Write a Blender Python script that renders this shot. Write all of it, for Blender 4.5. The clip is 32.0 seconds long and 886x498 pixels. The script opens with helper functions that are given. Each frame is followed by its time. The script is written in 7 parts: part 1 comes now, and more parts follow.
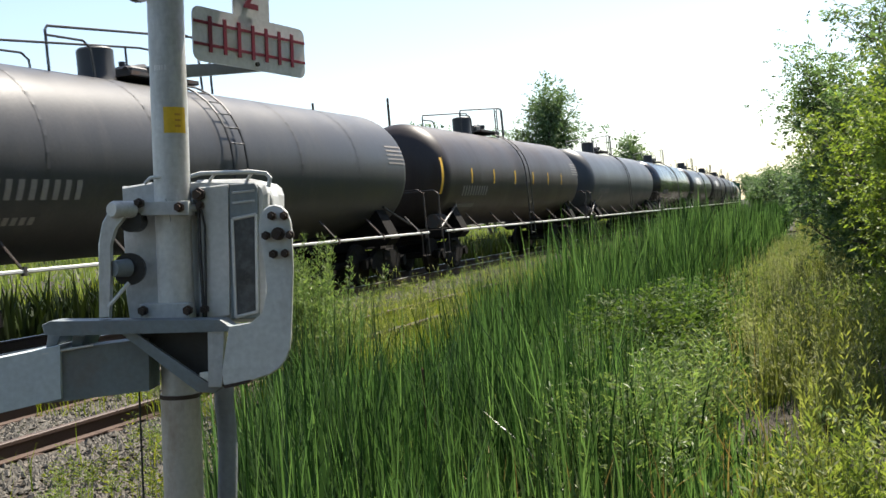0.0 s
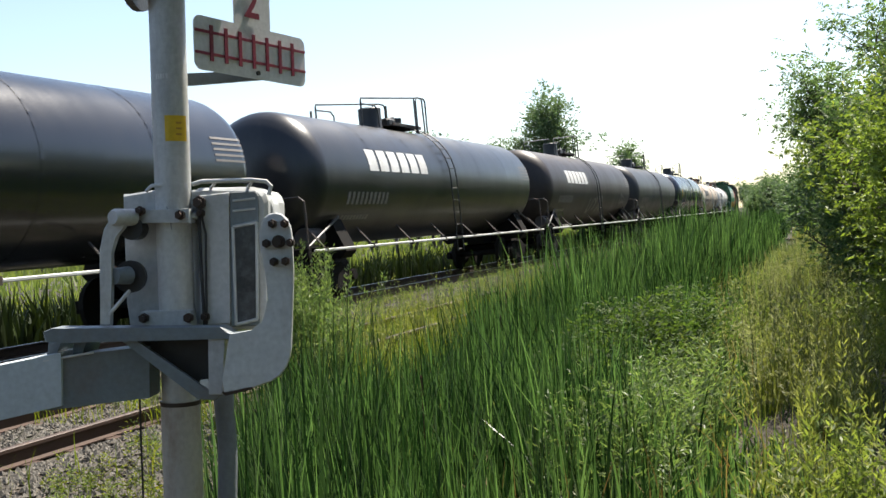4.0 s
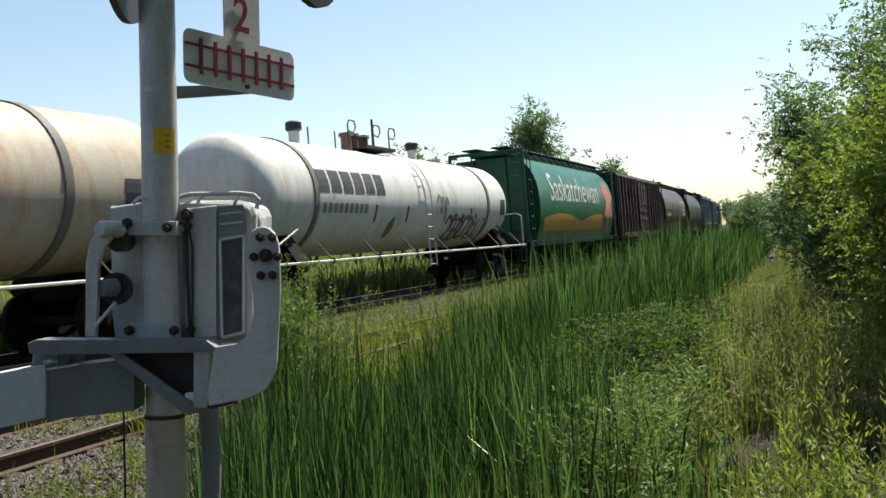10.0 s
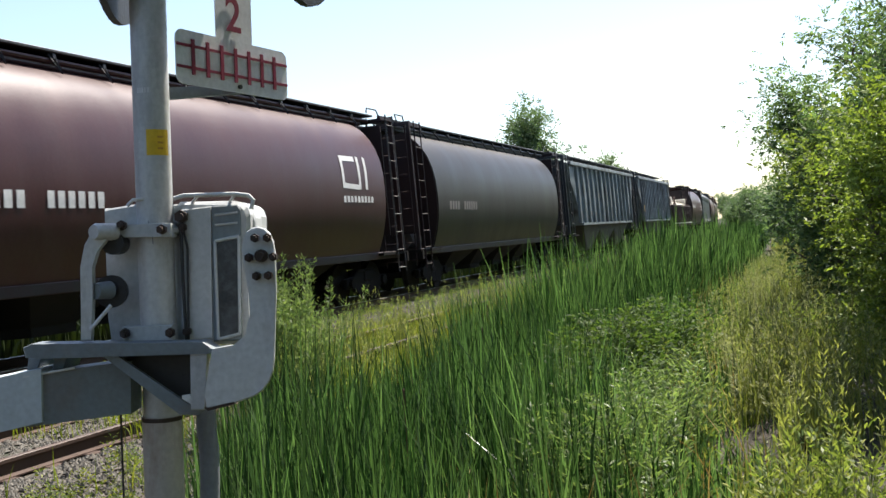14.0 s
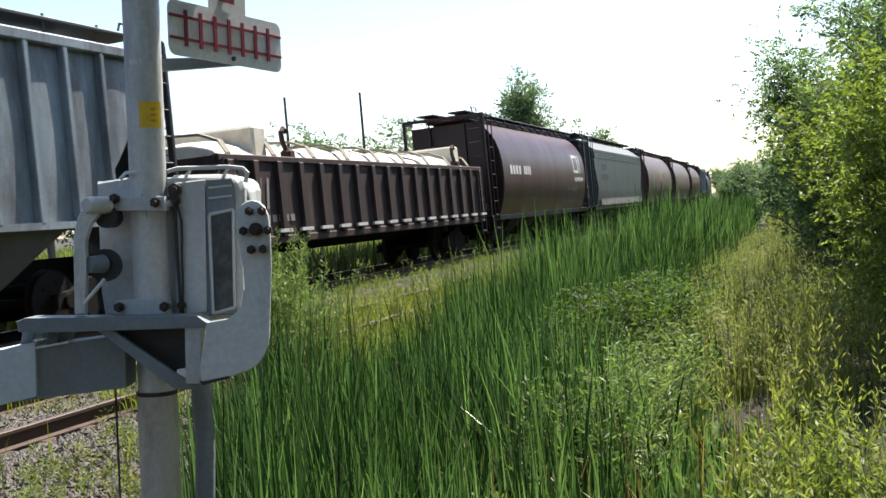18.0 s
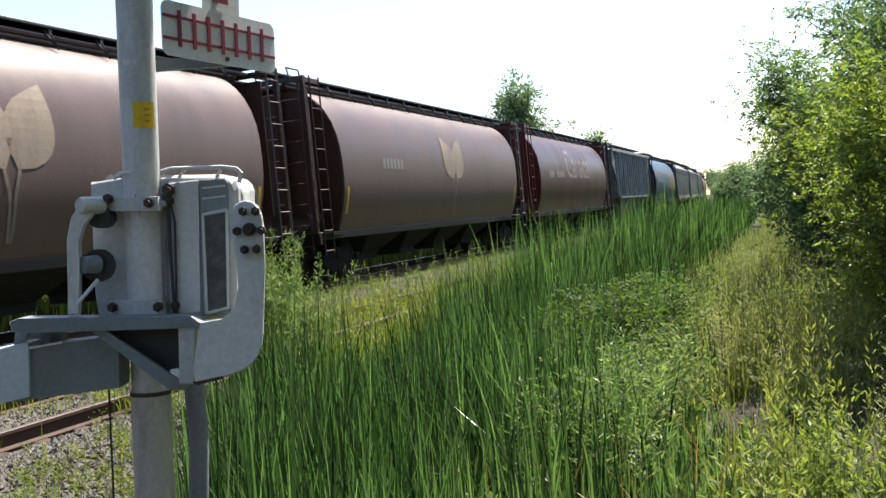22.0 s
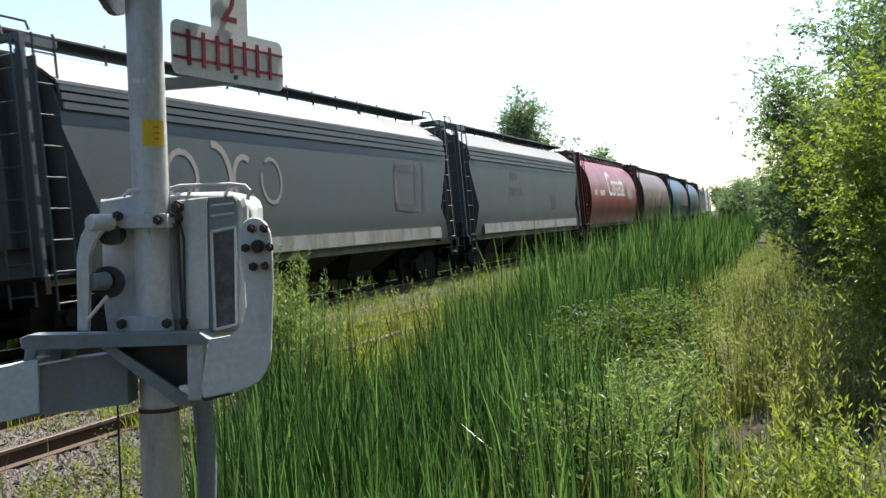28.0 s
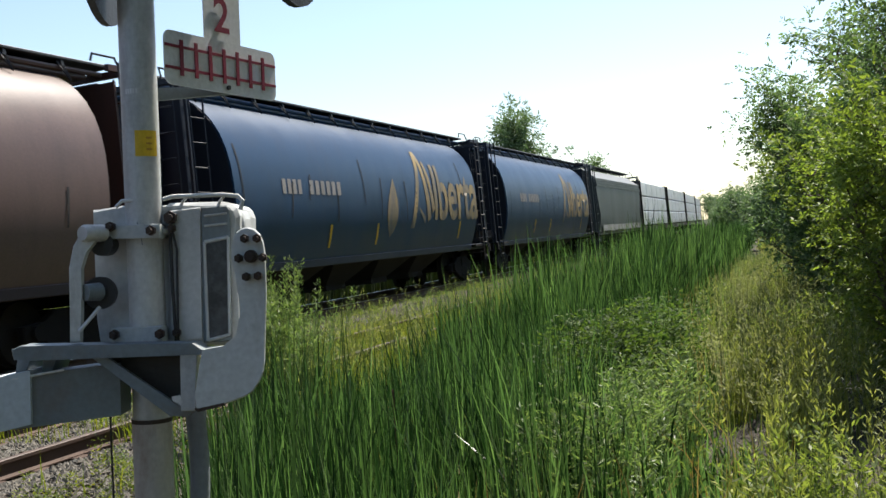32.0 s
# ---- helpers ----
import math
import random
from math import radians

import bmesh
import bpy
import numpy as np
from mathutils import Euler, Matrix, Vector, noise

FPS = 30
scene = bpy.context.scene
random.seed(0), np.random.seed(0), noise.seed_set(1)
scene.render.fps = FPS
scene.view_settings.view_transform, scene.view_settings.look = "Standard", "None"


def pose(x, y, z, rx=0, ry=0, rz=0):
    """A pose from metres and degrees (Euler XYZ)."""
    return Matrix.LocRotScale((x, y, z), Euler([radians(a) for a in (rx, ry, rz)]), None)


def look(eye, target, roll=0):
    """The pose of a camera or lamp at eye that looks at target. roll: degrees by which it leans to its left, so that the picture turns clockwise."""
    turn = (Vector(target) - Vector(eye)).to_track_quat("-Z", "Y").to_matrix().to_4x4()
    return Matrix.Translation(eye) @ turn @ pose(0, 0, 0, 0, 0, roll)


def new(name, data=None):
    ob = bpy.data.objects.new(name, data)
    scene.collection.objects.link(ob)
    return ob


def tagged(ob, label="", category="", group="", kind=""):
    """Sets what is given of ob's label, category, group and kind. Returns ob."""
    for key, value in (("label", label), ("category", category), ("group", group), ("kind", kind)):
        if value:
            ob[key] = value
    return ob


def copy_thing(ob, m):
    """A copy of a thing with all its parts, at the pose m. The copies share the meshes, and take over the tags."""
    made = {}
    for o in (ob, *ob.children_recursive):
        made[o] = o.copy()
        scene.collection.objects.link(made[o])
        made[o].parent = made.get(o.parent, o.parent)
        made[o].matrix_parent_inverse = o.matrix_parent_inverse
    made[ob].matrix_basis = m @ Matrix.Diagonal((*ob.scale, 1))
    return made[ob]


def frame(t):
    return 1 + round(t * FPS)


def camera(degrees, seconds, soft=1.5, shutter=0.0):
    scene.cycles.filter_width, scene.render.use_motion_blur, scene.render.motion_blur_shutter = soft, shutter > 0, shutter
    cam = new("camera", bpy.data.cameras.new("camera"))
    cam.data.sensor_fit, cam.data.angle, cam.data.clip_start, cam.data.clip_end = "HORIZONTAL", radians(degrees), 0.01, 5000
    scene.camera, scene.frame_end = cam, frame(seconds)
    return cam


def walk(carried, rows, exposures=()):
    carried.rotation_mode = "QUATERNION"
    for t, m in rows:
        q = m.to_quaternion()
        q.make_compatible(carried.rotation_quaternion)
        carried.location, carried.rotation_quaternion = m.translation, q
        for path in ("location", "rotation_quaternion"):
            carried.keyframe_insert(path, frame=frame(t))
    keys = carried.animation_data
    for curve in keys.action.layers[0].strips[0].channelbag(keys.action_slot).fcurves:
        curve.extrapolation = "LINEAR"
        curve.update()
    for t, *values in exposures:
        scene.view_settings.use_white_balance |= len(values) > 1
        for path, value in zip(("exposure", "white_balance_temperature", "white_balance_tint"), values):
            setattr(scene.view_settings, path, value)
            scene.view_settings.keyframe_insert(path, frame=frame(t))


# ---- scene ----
LENS = 46.2
cam = camera(LENS, 32.0, soft=1.5, shutter=0.06)
CAMERA_ROWS = [
    (0.0, 0.0, 0.0, 1.4079, 88.366, 3.882, 22.397),
    (0.5, 0.0027, -0.0006, 1.4085, 88.23, 3.707, 22.475),
    (1.0, -0.0016, -0.0068, 1.4081, 88.734, 3.285, 23.102),
    (1.5, -0.0041, -0.004, 1.4054, 88.201, 2.956, 22.791),
    (2.0, -0.0118, 0.0058, 1.4054, 87.741, 3.145, 22.317),
    (2.5, -0.0081, -0.0001, 1.4067, 88.171, 3.439, 22.6),
    (3.0, -0.0037, -0.0087, 1.4101, 88.662, 3.784, 22.579),
    (3.5, 0.0, -0.0139, 1.4088, 88.769, 3.819, 22.414),
    (5.5, 0.0008, -0.0199, 1.4138, 88.725, 3.758, 21.594),
    (6.0, -0.0008, -0.0209, 1.4126, 88.728, 3.73, 21.18),
    (6.5, 0.0001, -0.0199, 1.4137, 89.199, 3.717, 20.903),
    (7.0, -0.0035, -0.0201, 1.4138, 89.327, 3.486, 21.16),
    (7.5, -0.003, -0.0193, 1.4156, 89.485, 3.508, 21.459),
    (8.0, -0.0058, -0.0156, 1.4138, 89.162, 3.552, 21.659),
    (8.5, -0.0055, -0.0127, 1.4123, 89.018, 3.517, 21.634),
    (9.0, -0.0061, -0.0202, 1.4143, 89.612, 3.321, 21.966),
    (9.5, -0.003, -0.0311, 1.4135, 89.535, 3.117, 22.03),
    (10.0, -0.0039, -0.0289, 1.4159, 89.496, 3.133, 21.409),
    (10.5, -0.0028, -0.0291, 1.4161, 89.593, 3.134, 21.59),
    (11.0, -0.0047, -0.0262, 1.4139, 89.442, 3.474, 21.599),
    (11.5, -0.0061, -0.0219, 1.4134, 89.3, 3.66, 21.599),
    (12.0, -0.0068, -0.0219, 1.4137, 89.228, 3.719, 21.656),
    (12.5, -0.0047, -0.0229, 1.4129, 89.386, 3.666, 21.511),
    (13.0, -0.0068, -0.0179, 1.412, 89.076, 3.552, 21.166),
    (13.5, -0.0052, -0.019, 1.4141, 89.459, 3.828, 21.111),
    (14.0, -0.0058, -0.0189, 1.4147, 89.378, 3.983, 21.21),
    (14.5, -0.0044, -0.0235, 1.4153, 89.575, 3.921, 21.245),
    (16.5, -0.0078, -0.0244, 1.414, 89.145, 3.642, 20.929),
    (17.0, -0.0137, -0.012, 1.4115, 88.644, 3.889, 20.756),
    (17.5, -0.0149, -0.006, 1.4106, 88.344, 4.012, 20.771),
    (18.0, -0.0183, -0.0037, 1.4114, 87.947, 3.995, 20.876),
    (18.5, -0.0199, 0.0015, 1.4091, 87.71, 4.09, 20.792),
    (19.0, -0.0207, 0.0043, 1.4087, 87.732, 4.12, 20.901),
    (19.5, -0.018, 0.0003, 1.411, 88.567, 4.094, 21.066),
    (20.0, -0.0159, -0.0062, 1.4111, 88.656, 3.971, 20.847),
    (20.5, -0.0168, -0.0077, 1.4093, 88.46, 3.881, 20.873),
    (21.0, -0.0147, -0.0071, 1.4085, 88.404, 3.977, 20.822),
    (21.5, -0.0146, -0.0057, 1.4066, 88.171, 4.041, 20.69),
    (22.0, -0.0124, -0.0072, 1.4076, 88.003, 3.995, 20.596),
    (22.5, -0.0113, -0.0055, 1.4083, 88.075, 4.016, 20.439),
    (23.0, -0.0093, -0.0087, 1.4106, 88.056, 4.014, 20.133),
    (23.5, -0.0087, -0.0157, 1.4113, 88.429, 3.982, 19.809),
    (24.0, -0.0072, -0.0185, 1.4107, 88.503, 4.166, 19.768),
    (24.5, -0.0073, -0.0142, 1.4119, 88.849, 4.285, 19.51),
    (25.0, -0.0112, -0.0042, 1.4104, 88.727, 4.669, 19.288),
    (25.5, -0.0136, -0.0046, 1.4096, 88.519, 4.779, 19.812),
    (26.0, -0.0151, -0.0062, 1.4097, 88.655, 4.663, 20.124),
    (26.5, -0.0097, -0.0175, 1.4107, 88.832, 4.27, 20.837),
    (28.5, -0.0141, -0.0246, 1.4092, 88.927, 4.013, 20.825),
    (29.0, -0.0128, -0.0246, 1.4133, 89.127, 4.074, 20.677),
    (29.5, -0.0108, -0.0278, 1.4113, 89.725, 4.095, 20.762),
    (30.0, -0.0082, -0.0213, 1.4131, 89.449, 4.087, 20.267),
    (30.5, -0.0113, -0.0232, 1.4139, 89.439, 4.216, 20.327),
    (31.0, -0.0072, -0.0286, 1.411, 89.552, 4.232, 20.379),
    (31.5, -0.0097, -0.0265, 1.4102, 89.479, 4.306, 20.459),
    (32.0, -0.0119, -0.0261, 1.409, 89.426, 4.248, 20.501)
]
walk(cam, [(t, pose(x, y, z, a, b, c)) for t, x, y, z, a, b, c in CAMERA_ROWS], exposures=[(0.0, 1.30, 6740, 10.5), (6.0, 1.24, 6740, 10.5), (7.5, 1.10, 6740, 7.5), (9.0, 0.93, 6740, 5.5), (11.0, 0.78, 6740, 5.5), (12.0, 1.03, 6740, 7.5), (13.2, 1.29, 6560, 11.5), (18.0, 1.42, 6560, 11.5),
        (23.0, 1.54, 6560, 11.5), (25.0, 1.50, 6560, 11.5), (28.8, 1.40, 6560, 10.5), (30.0, 1.24, 6560, 10.5), (32.0, 1.14, 6560, 9.5)])

# ---- sky and sun ----
SUN_YAW, SUN_HEIGHT = -15.0, 58.0  # degrees: a negative yaw is to the right of the line's direction
world = bpy.data.worlds.new("world")
scene.world = world
world.use_nodes = True
wn = world.node_tree.nodes
sky = wn.new("ShaderNodeTexSky")
sky.sky_type = "NISHITA"
sky.sun_disc = False
sky.sun_elevation = radians(SUN_HEIGHT)
sky.sun_rotation = radians(-SUN_YAW)
sky.dust_density = 0.7
sky.ozone_density = 0.4
sky.air_density = 1.0
wn["Background"].inputs["Strength"].default_value = 0.09
world.node_tree.links.new(sky.outputs["Color"], wn["Background"].inputs["Color"])
sun_dir = Vector((-math.sin(radians(SUN_YAW)) * math.cos(radians(SUN_HEIGHT)),
                  math.cos(radians(SUN_YAW)) * math.cos(radians(SUN_HEIGHT)), math.sin(radians(SUN_HEIGHT))))
sun = new("sun", bpy.data.lights.new("sun", "SUN"))
sun.data.energy, sun.data.angle, sun.data.color = 5.0, radians(0.6), (1.0, 0.95, 0.86)
sun.matrix_world = look(sun_dir * 100, (0, 0, 0))

# ---- plan ----
D_FAR, D_NEAR, RADIUS, CANT = 11.6, 7.75, 1640.0, 1.65
Z_NEAR = -0.255
SPEED, GAIN = 14.824, 0.0658  # metres a second at the start, and what each second adds
rng = np.random.default_rng(7)


def along(s, n=0.0):
    """The place at s metres along the far track, n metres beside it, and its heading."""
    a = s / RADIUS
    r = RADIUS + n
    return (-D_FAR - RADIUS + r * math.cos(a), r * math.sin(a), a)


def beside(x, y):
    """Distance from the far track's centre, and the way along it (arrays)."""
    dx = x + D_FAR + RADIUS
    return np.hypot(dx, y) - RADIUS, RADIUS * np.arctan2(y, dx)


PROFILE_N = (-400, -60, -9, -4.5, -2.4, -1.7, 1.7, 2.3, 5.4, 6.0, 7.1, 9.0, 10.2, 11.4, 14, 40, 400)
PROFILE_Z = (-0.6, -0.9, -1.0, -0.8, -0.28, -0.2, -0.2, -0.44, -0.45, -0.55, -0.85, -0.85, -0.5, -0.28, -0.2, 0.0, 0.4)


def ground_height(x, y):
    n, s = beside(x, y)
    z = np.interp(n, PROFILE_N, PROFILE_Z)
    road = np.clip((3.2 - s) / 1.6, 0, 1) * np.clip((n - 5.8) / 0.8, 0, 1)
    z = z * (1 - road) + road * np.minimum(-0.22, z + 0.65)
    free = np.clip((np.abs(n - 2) - 3.6) / 1.0, 0, 1)
    z = z + free * 0.05 * (np.sin(x * 1.7 + 0.6 * y) * np.sin(y * 1.3) + 0.6 * np.sin(3.1 * x - 2.3 * y))
    return z


# ---- materials ----
def nodes_of(name):
    m = bpy.data.materials.new(name)
    m.use_nodes = True
    return m, m.node_tree.nodes, m.node_tree.links, m.node_tree.nodes["Principled BSDF"]


def shade(c, k):
    return (min(1, c[0] * k), min(1, c[1] * k), min(1, c[2] * k), 1)


def mat(name, colour, rough=0.6, metal=0.0, var=0.2, size=2.0, dirt=None, dirt_amount=0.35, streak=1.0, bump=0.15, fine=60.0, spec=0.5):
    """Paint, metal, stone or wood: grain at a fine scale, stains or dirt at a coarse one. streak < 1 draws the stains out downwards."""
    m, n, l, p = nodes_of(name)
    tc, info = n.new("ShaderNodeTexCoord"), n.new("ShaderNodeObjectInfo")
    off = n.new("ShaderNodeVectorMath")
    off.operation = "MULTIPLY_ADD"
    off.inputs[1].default_value = (1, 1, 1)
    comb = n.new("ShaderNodeCombineXYZ")
    mul = n.new("ShaderNodeMath")
    mul.operation = "MULTIPLY"
    mul.inputs[1].default_value = 37.0
    l.new(info.outputs["Random"], mul.inputs[0])
    for i in range(3):
        l.new(mul.outputs[0], comb.inputs[i])
    l.new(tc.outputs["Object"], off.inputs[0])
    l.new(comb.outputs[0], off.inputs[2])
    mp = n.new("ShaderNodeMapping")
    mp.inputs["Scale"].default_value = (1, 1, streak)
    l.new(off.outputs[0], mp.inputs["Vector"])
    big, small = n.new("ShaderNodeTexNoise"), n.new("ShaderNodeTexNoise")
    big.inputs["Scale"].default_value, big.inputs["Detail"].default_value, big.inputs["Roughness"].default_value = size, 6, 0.62
    small.inputs["Scale"].default_value, small.inputs["Detail"].default_value = fine, 3
    l.new(mp.outputs[0], big.inputs["Vector"])
    l.new(off.outputs[0], small.inputs["Vector"])
    ramp = n.new("ShaderNodeValToRGB")
    ramp.color_ramp.elements[0].position, ramp.color_ramp.elements[1].position = 0.3, 0.7
    ramp.color_ramp.elements[0].color, ramp.color_ramp.elements[1].color = shade(colour, 1 - var), shade(colour, 1 + var)
    l.new(big.outputs["Fac"], ramp.inputs["Fac"])
    out = ramp.outputs["Color"]
    if dirt:
        spots = n.new("ShaderNodeTexNoise")
        spots.inputs["Scale"].default_value, spots.inputs["Detail"].default_value, spots.inputs["Roughness"].default_value = size * 2.3, 9, 0.7
        l.new(mp.outputs[0], spots.inputs["Vector"])
        sr = n.new("ShaderNodeValToRGB")
        mid = 0.62 - 0.28 * dirt_amount
        sr.color_ramp.elements[0].position, sr.color_ramp.elements[1].position = mid - 0.06, mid + 0.16
        sr.color_ramp.elements[1].color = (dirt_amount + 0.35,) * 3 + (1,)
        l.new(spots.outputs["Fac"], sr.inputs["Fac"])
        mx = n.new("ShaderNodeMixRGB")
        mx.inputs["Color2"].default_value = (*dirt, 1)
        l.new(sr.outputs["Color"], mx.inputs["Fac"])
        l.new(out, mx.inputs["Color1"])
        out = mx.outputs["Color"]
    gr = n.new("ShaderNodeMixRGB")
    gr.blend_type = "MULTIPLY"
    gr.inputs["Fac"].default_value = 0.35
    l.new(out, gr.inputs["Color1"])
    l.new(small.outputs["Fac"], gr.inputs["Color2"])
    br = n.new("ShaderNodeBrightContrast")
    br.inputs["Bright"].default_value = 0.0
    l.new(gr.outputs[0], br.inputs["Color"])
    l.new(br.outputs[0], p.inputs["Base Color"])
    rr = n.new("ShaderNodeMapRange")
    rr.inputs["To Min"].default_value, rr.inputs["To Max"].default_value = max(0.05, rough - 0.12), min(1, rough + 0.15)
    l.new(big.outputs["Fac"], rr.inputs["Value"])
    l.new(rr.outputs[0], p.inputs["Roughness"])
    p.inputs["Metallic"].default_value = metal
    p.inputs["Specular IOR Level"].default_value = spec
    if bump:
        b = n.new("ShaderNodeBump")
        b.inputs["Strength"].default_value, b.inputs["Distance"].default_value = bump, 0.02
        l.new(small.outputs["Fac"], b.inputs["Height"])
        l.new(b.outputs[0], p.inputs["Normal"])
    return m


def leaf_mat(name, low, high, through_colour, amount=0.45, rough=0.5, few=0.0):
    """Leaves: light comes through them; every leaf has its own tint."""
    m, n, l, p = nodes_of(name)
    geo = n.new("ShaderNodeNewGeometry")
    ramp = n.new("ShaderNodeValToRGB")
    ramp.color_ramp.elements[0].color, ramp.color_ramp.elements[1].color = (*low, 1), (*high, 1)
    ramp.color_ramp.elements[0].position = few
    l.new(geo.outputs["Random Per Island"], ramp.inputs["Fac"])
    tc = n.new("ShaderNodeTexCoord")
    nz = n.new("ShaderNodeTexNoise")
    nz.inputs["Scale"].default_value, nz.inputs["Detail"].default_value = 0.9, 4
    l.new(tc.outputs["Object"], nz.inputs["Vector"])
    hsv = n.new("ShaderNodeHueSaturation")
    mr = n.new("ShaderNodeMapRange")
    mr.inputs["From Min"].default_value, mr.inputs["From Max"].default_value = 0.3, 0.7
    mr.inputs["To Min"].default_value, mr.inputs["To Max"].default_value = 0.65, 1.35
    l.new(nz.outputs["Fac"], mr.inputs["Value"])
    l.new(mr.outputs[0], hsv.inputs["Value"])
    l.new(ramp.outputs[0], hsv.inputs["Color"])
    l.new(hsv.outputs[0], p.inputs["Base Color"])
    p.inputs["Roughness"].default_value = rough
    p.inputs["Specular IOR Level"].default_value = 0.18
    tr = n.new("ShaderNodeBsdfTranslucent")
    t2 = n.new("ShaderNodeMixRGB")
    t2.blend_type = "MULTIPLY"
    t2.inputs["Fac"].default_value = 1
    t2.inputs["Color2"].default_value = (*through_colour, 1)
    l.new(hsv.outputs[0], t2.inputs["Color1"])
    l.new(t2.outputs[0], tr.inputs["Color"])
    mix = n.new("ShaderNodeMixShader")
    mix.inputs["Fac"].default_value = amount
    l.new(p.outputs[0], mix.inputs[1])
    l.new(tr.outputs[0], mix.inputs[2])
    l.new(mix.outputs[0], n["Material Output"].inputs["Surface"])
    return m


RUST = (0.16, 0.075, 0.04)
GRIME = (0.045, 0.04, 0.035)
DUST = (0.26, 0.22, 0.17)
M = {}
M["steel"] = mat("weathered_steel", (0.07, 0.064, 0.06), 0.65, 0.3, dirt=RUST, dirt_amount=0.3)
# Truck and wheel steel coloured nearly black for the shade beneath the cars.
M["truck"] = mat("grimy_shade_black_steel", (0.01, 0.009, 0.008), 0.9, 0.0, dirt=(0.022, 0.014, 0.01), dirt_amount=0.2, spec=0.15)
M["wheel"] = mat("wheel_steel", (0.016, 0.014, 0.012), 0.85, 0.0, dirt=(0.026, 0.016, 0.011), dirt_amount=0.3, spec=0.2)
M["rail"] = mat("rusty_rail", (0.075, 0.043, 0.03), 0.75, 0.2, dirt=(0.08, 0.045, 0.03))
M["railhead"] = mat("worn_rail_head", (0.3, 0.28, 0.27), 0.35, 0.9, var=0.1, dirt=RUST, dirt_amount=0.15)
M["rusty_head"] = mat("dull_rail_head", (0.085, 0.06, 0.05), 0.6, 0.2, var=0.15, dirt=RUST, dirt_amount=0.25)
M["dirt"] = mat("brown_dirt", (0.05, 0.037, 0.028), 0.95, var=0.35, size=3, dirt=(0.09, 0.075, 0.05), dirt_amount=0.4, bump=0.6, fine=30)
M["tie"] = mat("old_tie_wood", (0.12, 0.095, 0.075), 0.9, dirt=(0.05, 0.045, 0.04), size=5, bump=0.5)
M["stone"] = mat("grey_ballast", (0.125, 0.115, 0.098), 0.9, var=0.55, size=9, dirt=(0.17, 0.13, 0.09), bump=0.4)
M["base_galv"] = mat("stained_galvanised_steel", (0.52, 0.49, 0.44), 0.5, 0.1, var=0.12, size=5, dirt=(0.3, 0.22, 0.16), dirt_amount=0.35, streak=0.3, bump=0.04)
M["galv"] = mat("galvanised_steel", (0.6, 0.605, 0.59), 0.45, 0.15, var=0.12, size=6, dirt=(0.3, 0.29, 0.27), dirt_amount=0.25, streak=0.3, bump=0.04)
M["grey_paint"] = mat("grey_box_paint", (0.54, 0.555, 0.555), 0.55, 0.1, var=0.07, size=4, dirt=(0.28, 0.27, 0.26), dirt_amount=0.2, streak=0.4, bump=0.04)
M["bracket"] = mat("dull_bracket_steel", (0.2, 0.235, 0.255), 0.55, 0.1, var=0.12, dirt=(0.2, 0.16, 0.13), dirt_amount=0.25, bump=0.04)
M["bolt"] = mat("rusty_bolt", (0.06, 0.042, 0.034), 0.6, 0.4, dirt=(0.10, 0.05, 0.03), dirt_amount=0.3)
M["dark"] = mat("black_paint", (0.02, 0.02, 0.022), 0.5, var=0.3)
M["rubber"] = mat("black_cable", (0.03, 0.03, 0.032), 0.6, var=0.2)
# Whiter than the housing paint, standing in for grazing sun on the plate.
M["plate"] = mat("sun_whitened_plate_paint", (0.64, 0.66, 0.655), 0.5, 0.0, var=0.06, size=4, dirt=(0.36, 0.34, 0.31), dirt_amount=0.2, streak=0.35, bump=0.04)
M["conduit"] = mat("grey_conduit", (0.22, 0.24, 0.27), 0.5, var=0.12)
M["arm_paint"] = mat("pale_arm_paint", (0.56, 0.62, 0.65), 0.5, 0.0, var=0.06, size=3, dirt=(0.36, 0.38, 0.38), dirt_amount=0.2, streak=0.4, bump=0.04)
M["sign_white"] = mat("sign_white", (0.86, 0.87, 0.88), 0.4, var=0.03, dirt=(0.7, 0.7, 0.69), dirt_amount=0.1, bump=0.03)
M["sign_red"] = mat("sign_red", (0.27, 0.018, 0.05), 0.5, var=0.1, bump=0.03)
M["yellow"] = mat("yellow_label", (0.75, 0.48, 0.02), 0.5, var=0.08, bump=0.03)
M["glass"] = mat("grimy_window", (0.05, 0.056, 0.064), 0.22, 0.0, var=0.3, size=9, dirt=(0.11, 0.12, 0.135), dirt_amount=0.3)
M["ladder"] = mat("worn_ladder_steel", (0.07, 0.067, 0.064), 0.55, 0.1, dirt=RUST, dirt_amount=0.3)
M["white"] = mat("white_paint", (0.72, 0.72, 0.70), 0.55, var=0.08, dirt=(0.4, 0.37, 0.33), dirt_amount=0.2)
M["bright"] = mat("bright_rail", (0.68, 0.68, 0.66), 0.4, 0.2, var=0.1)


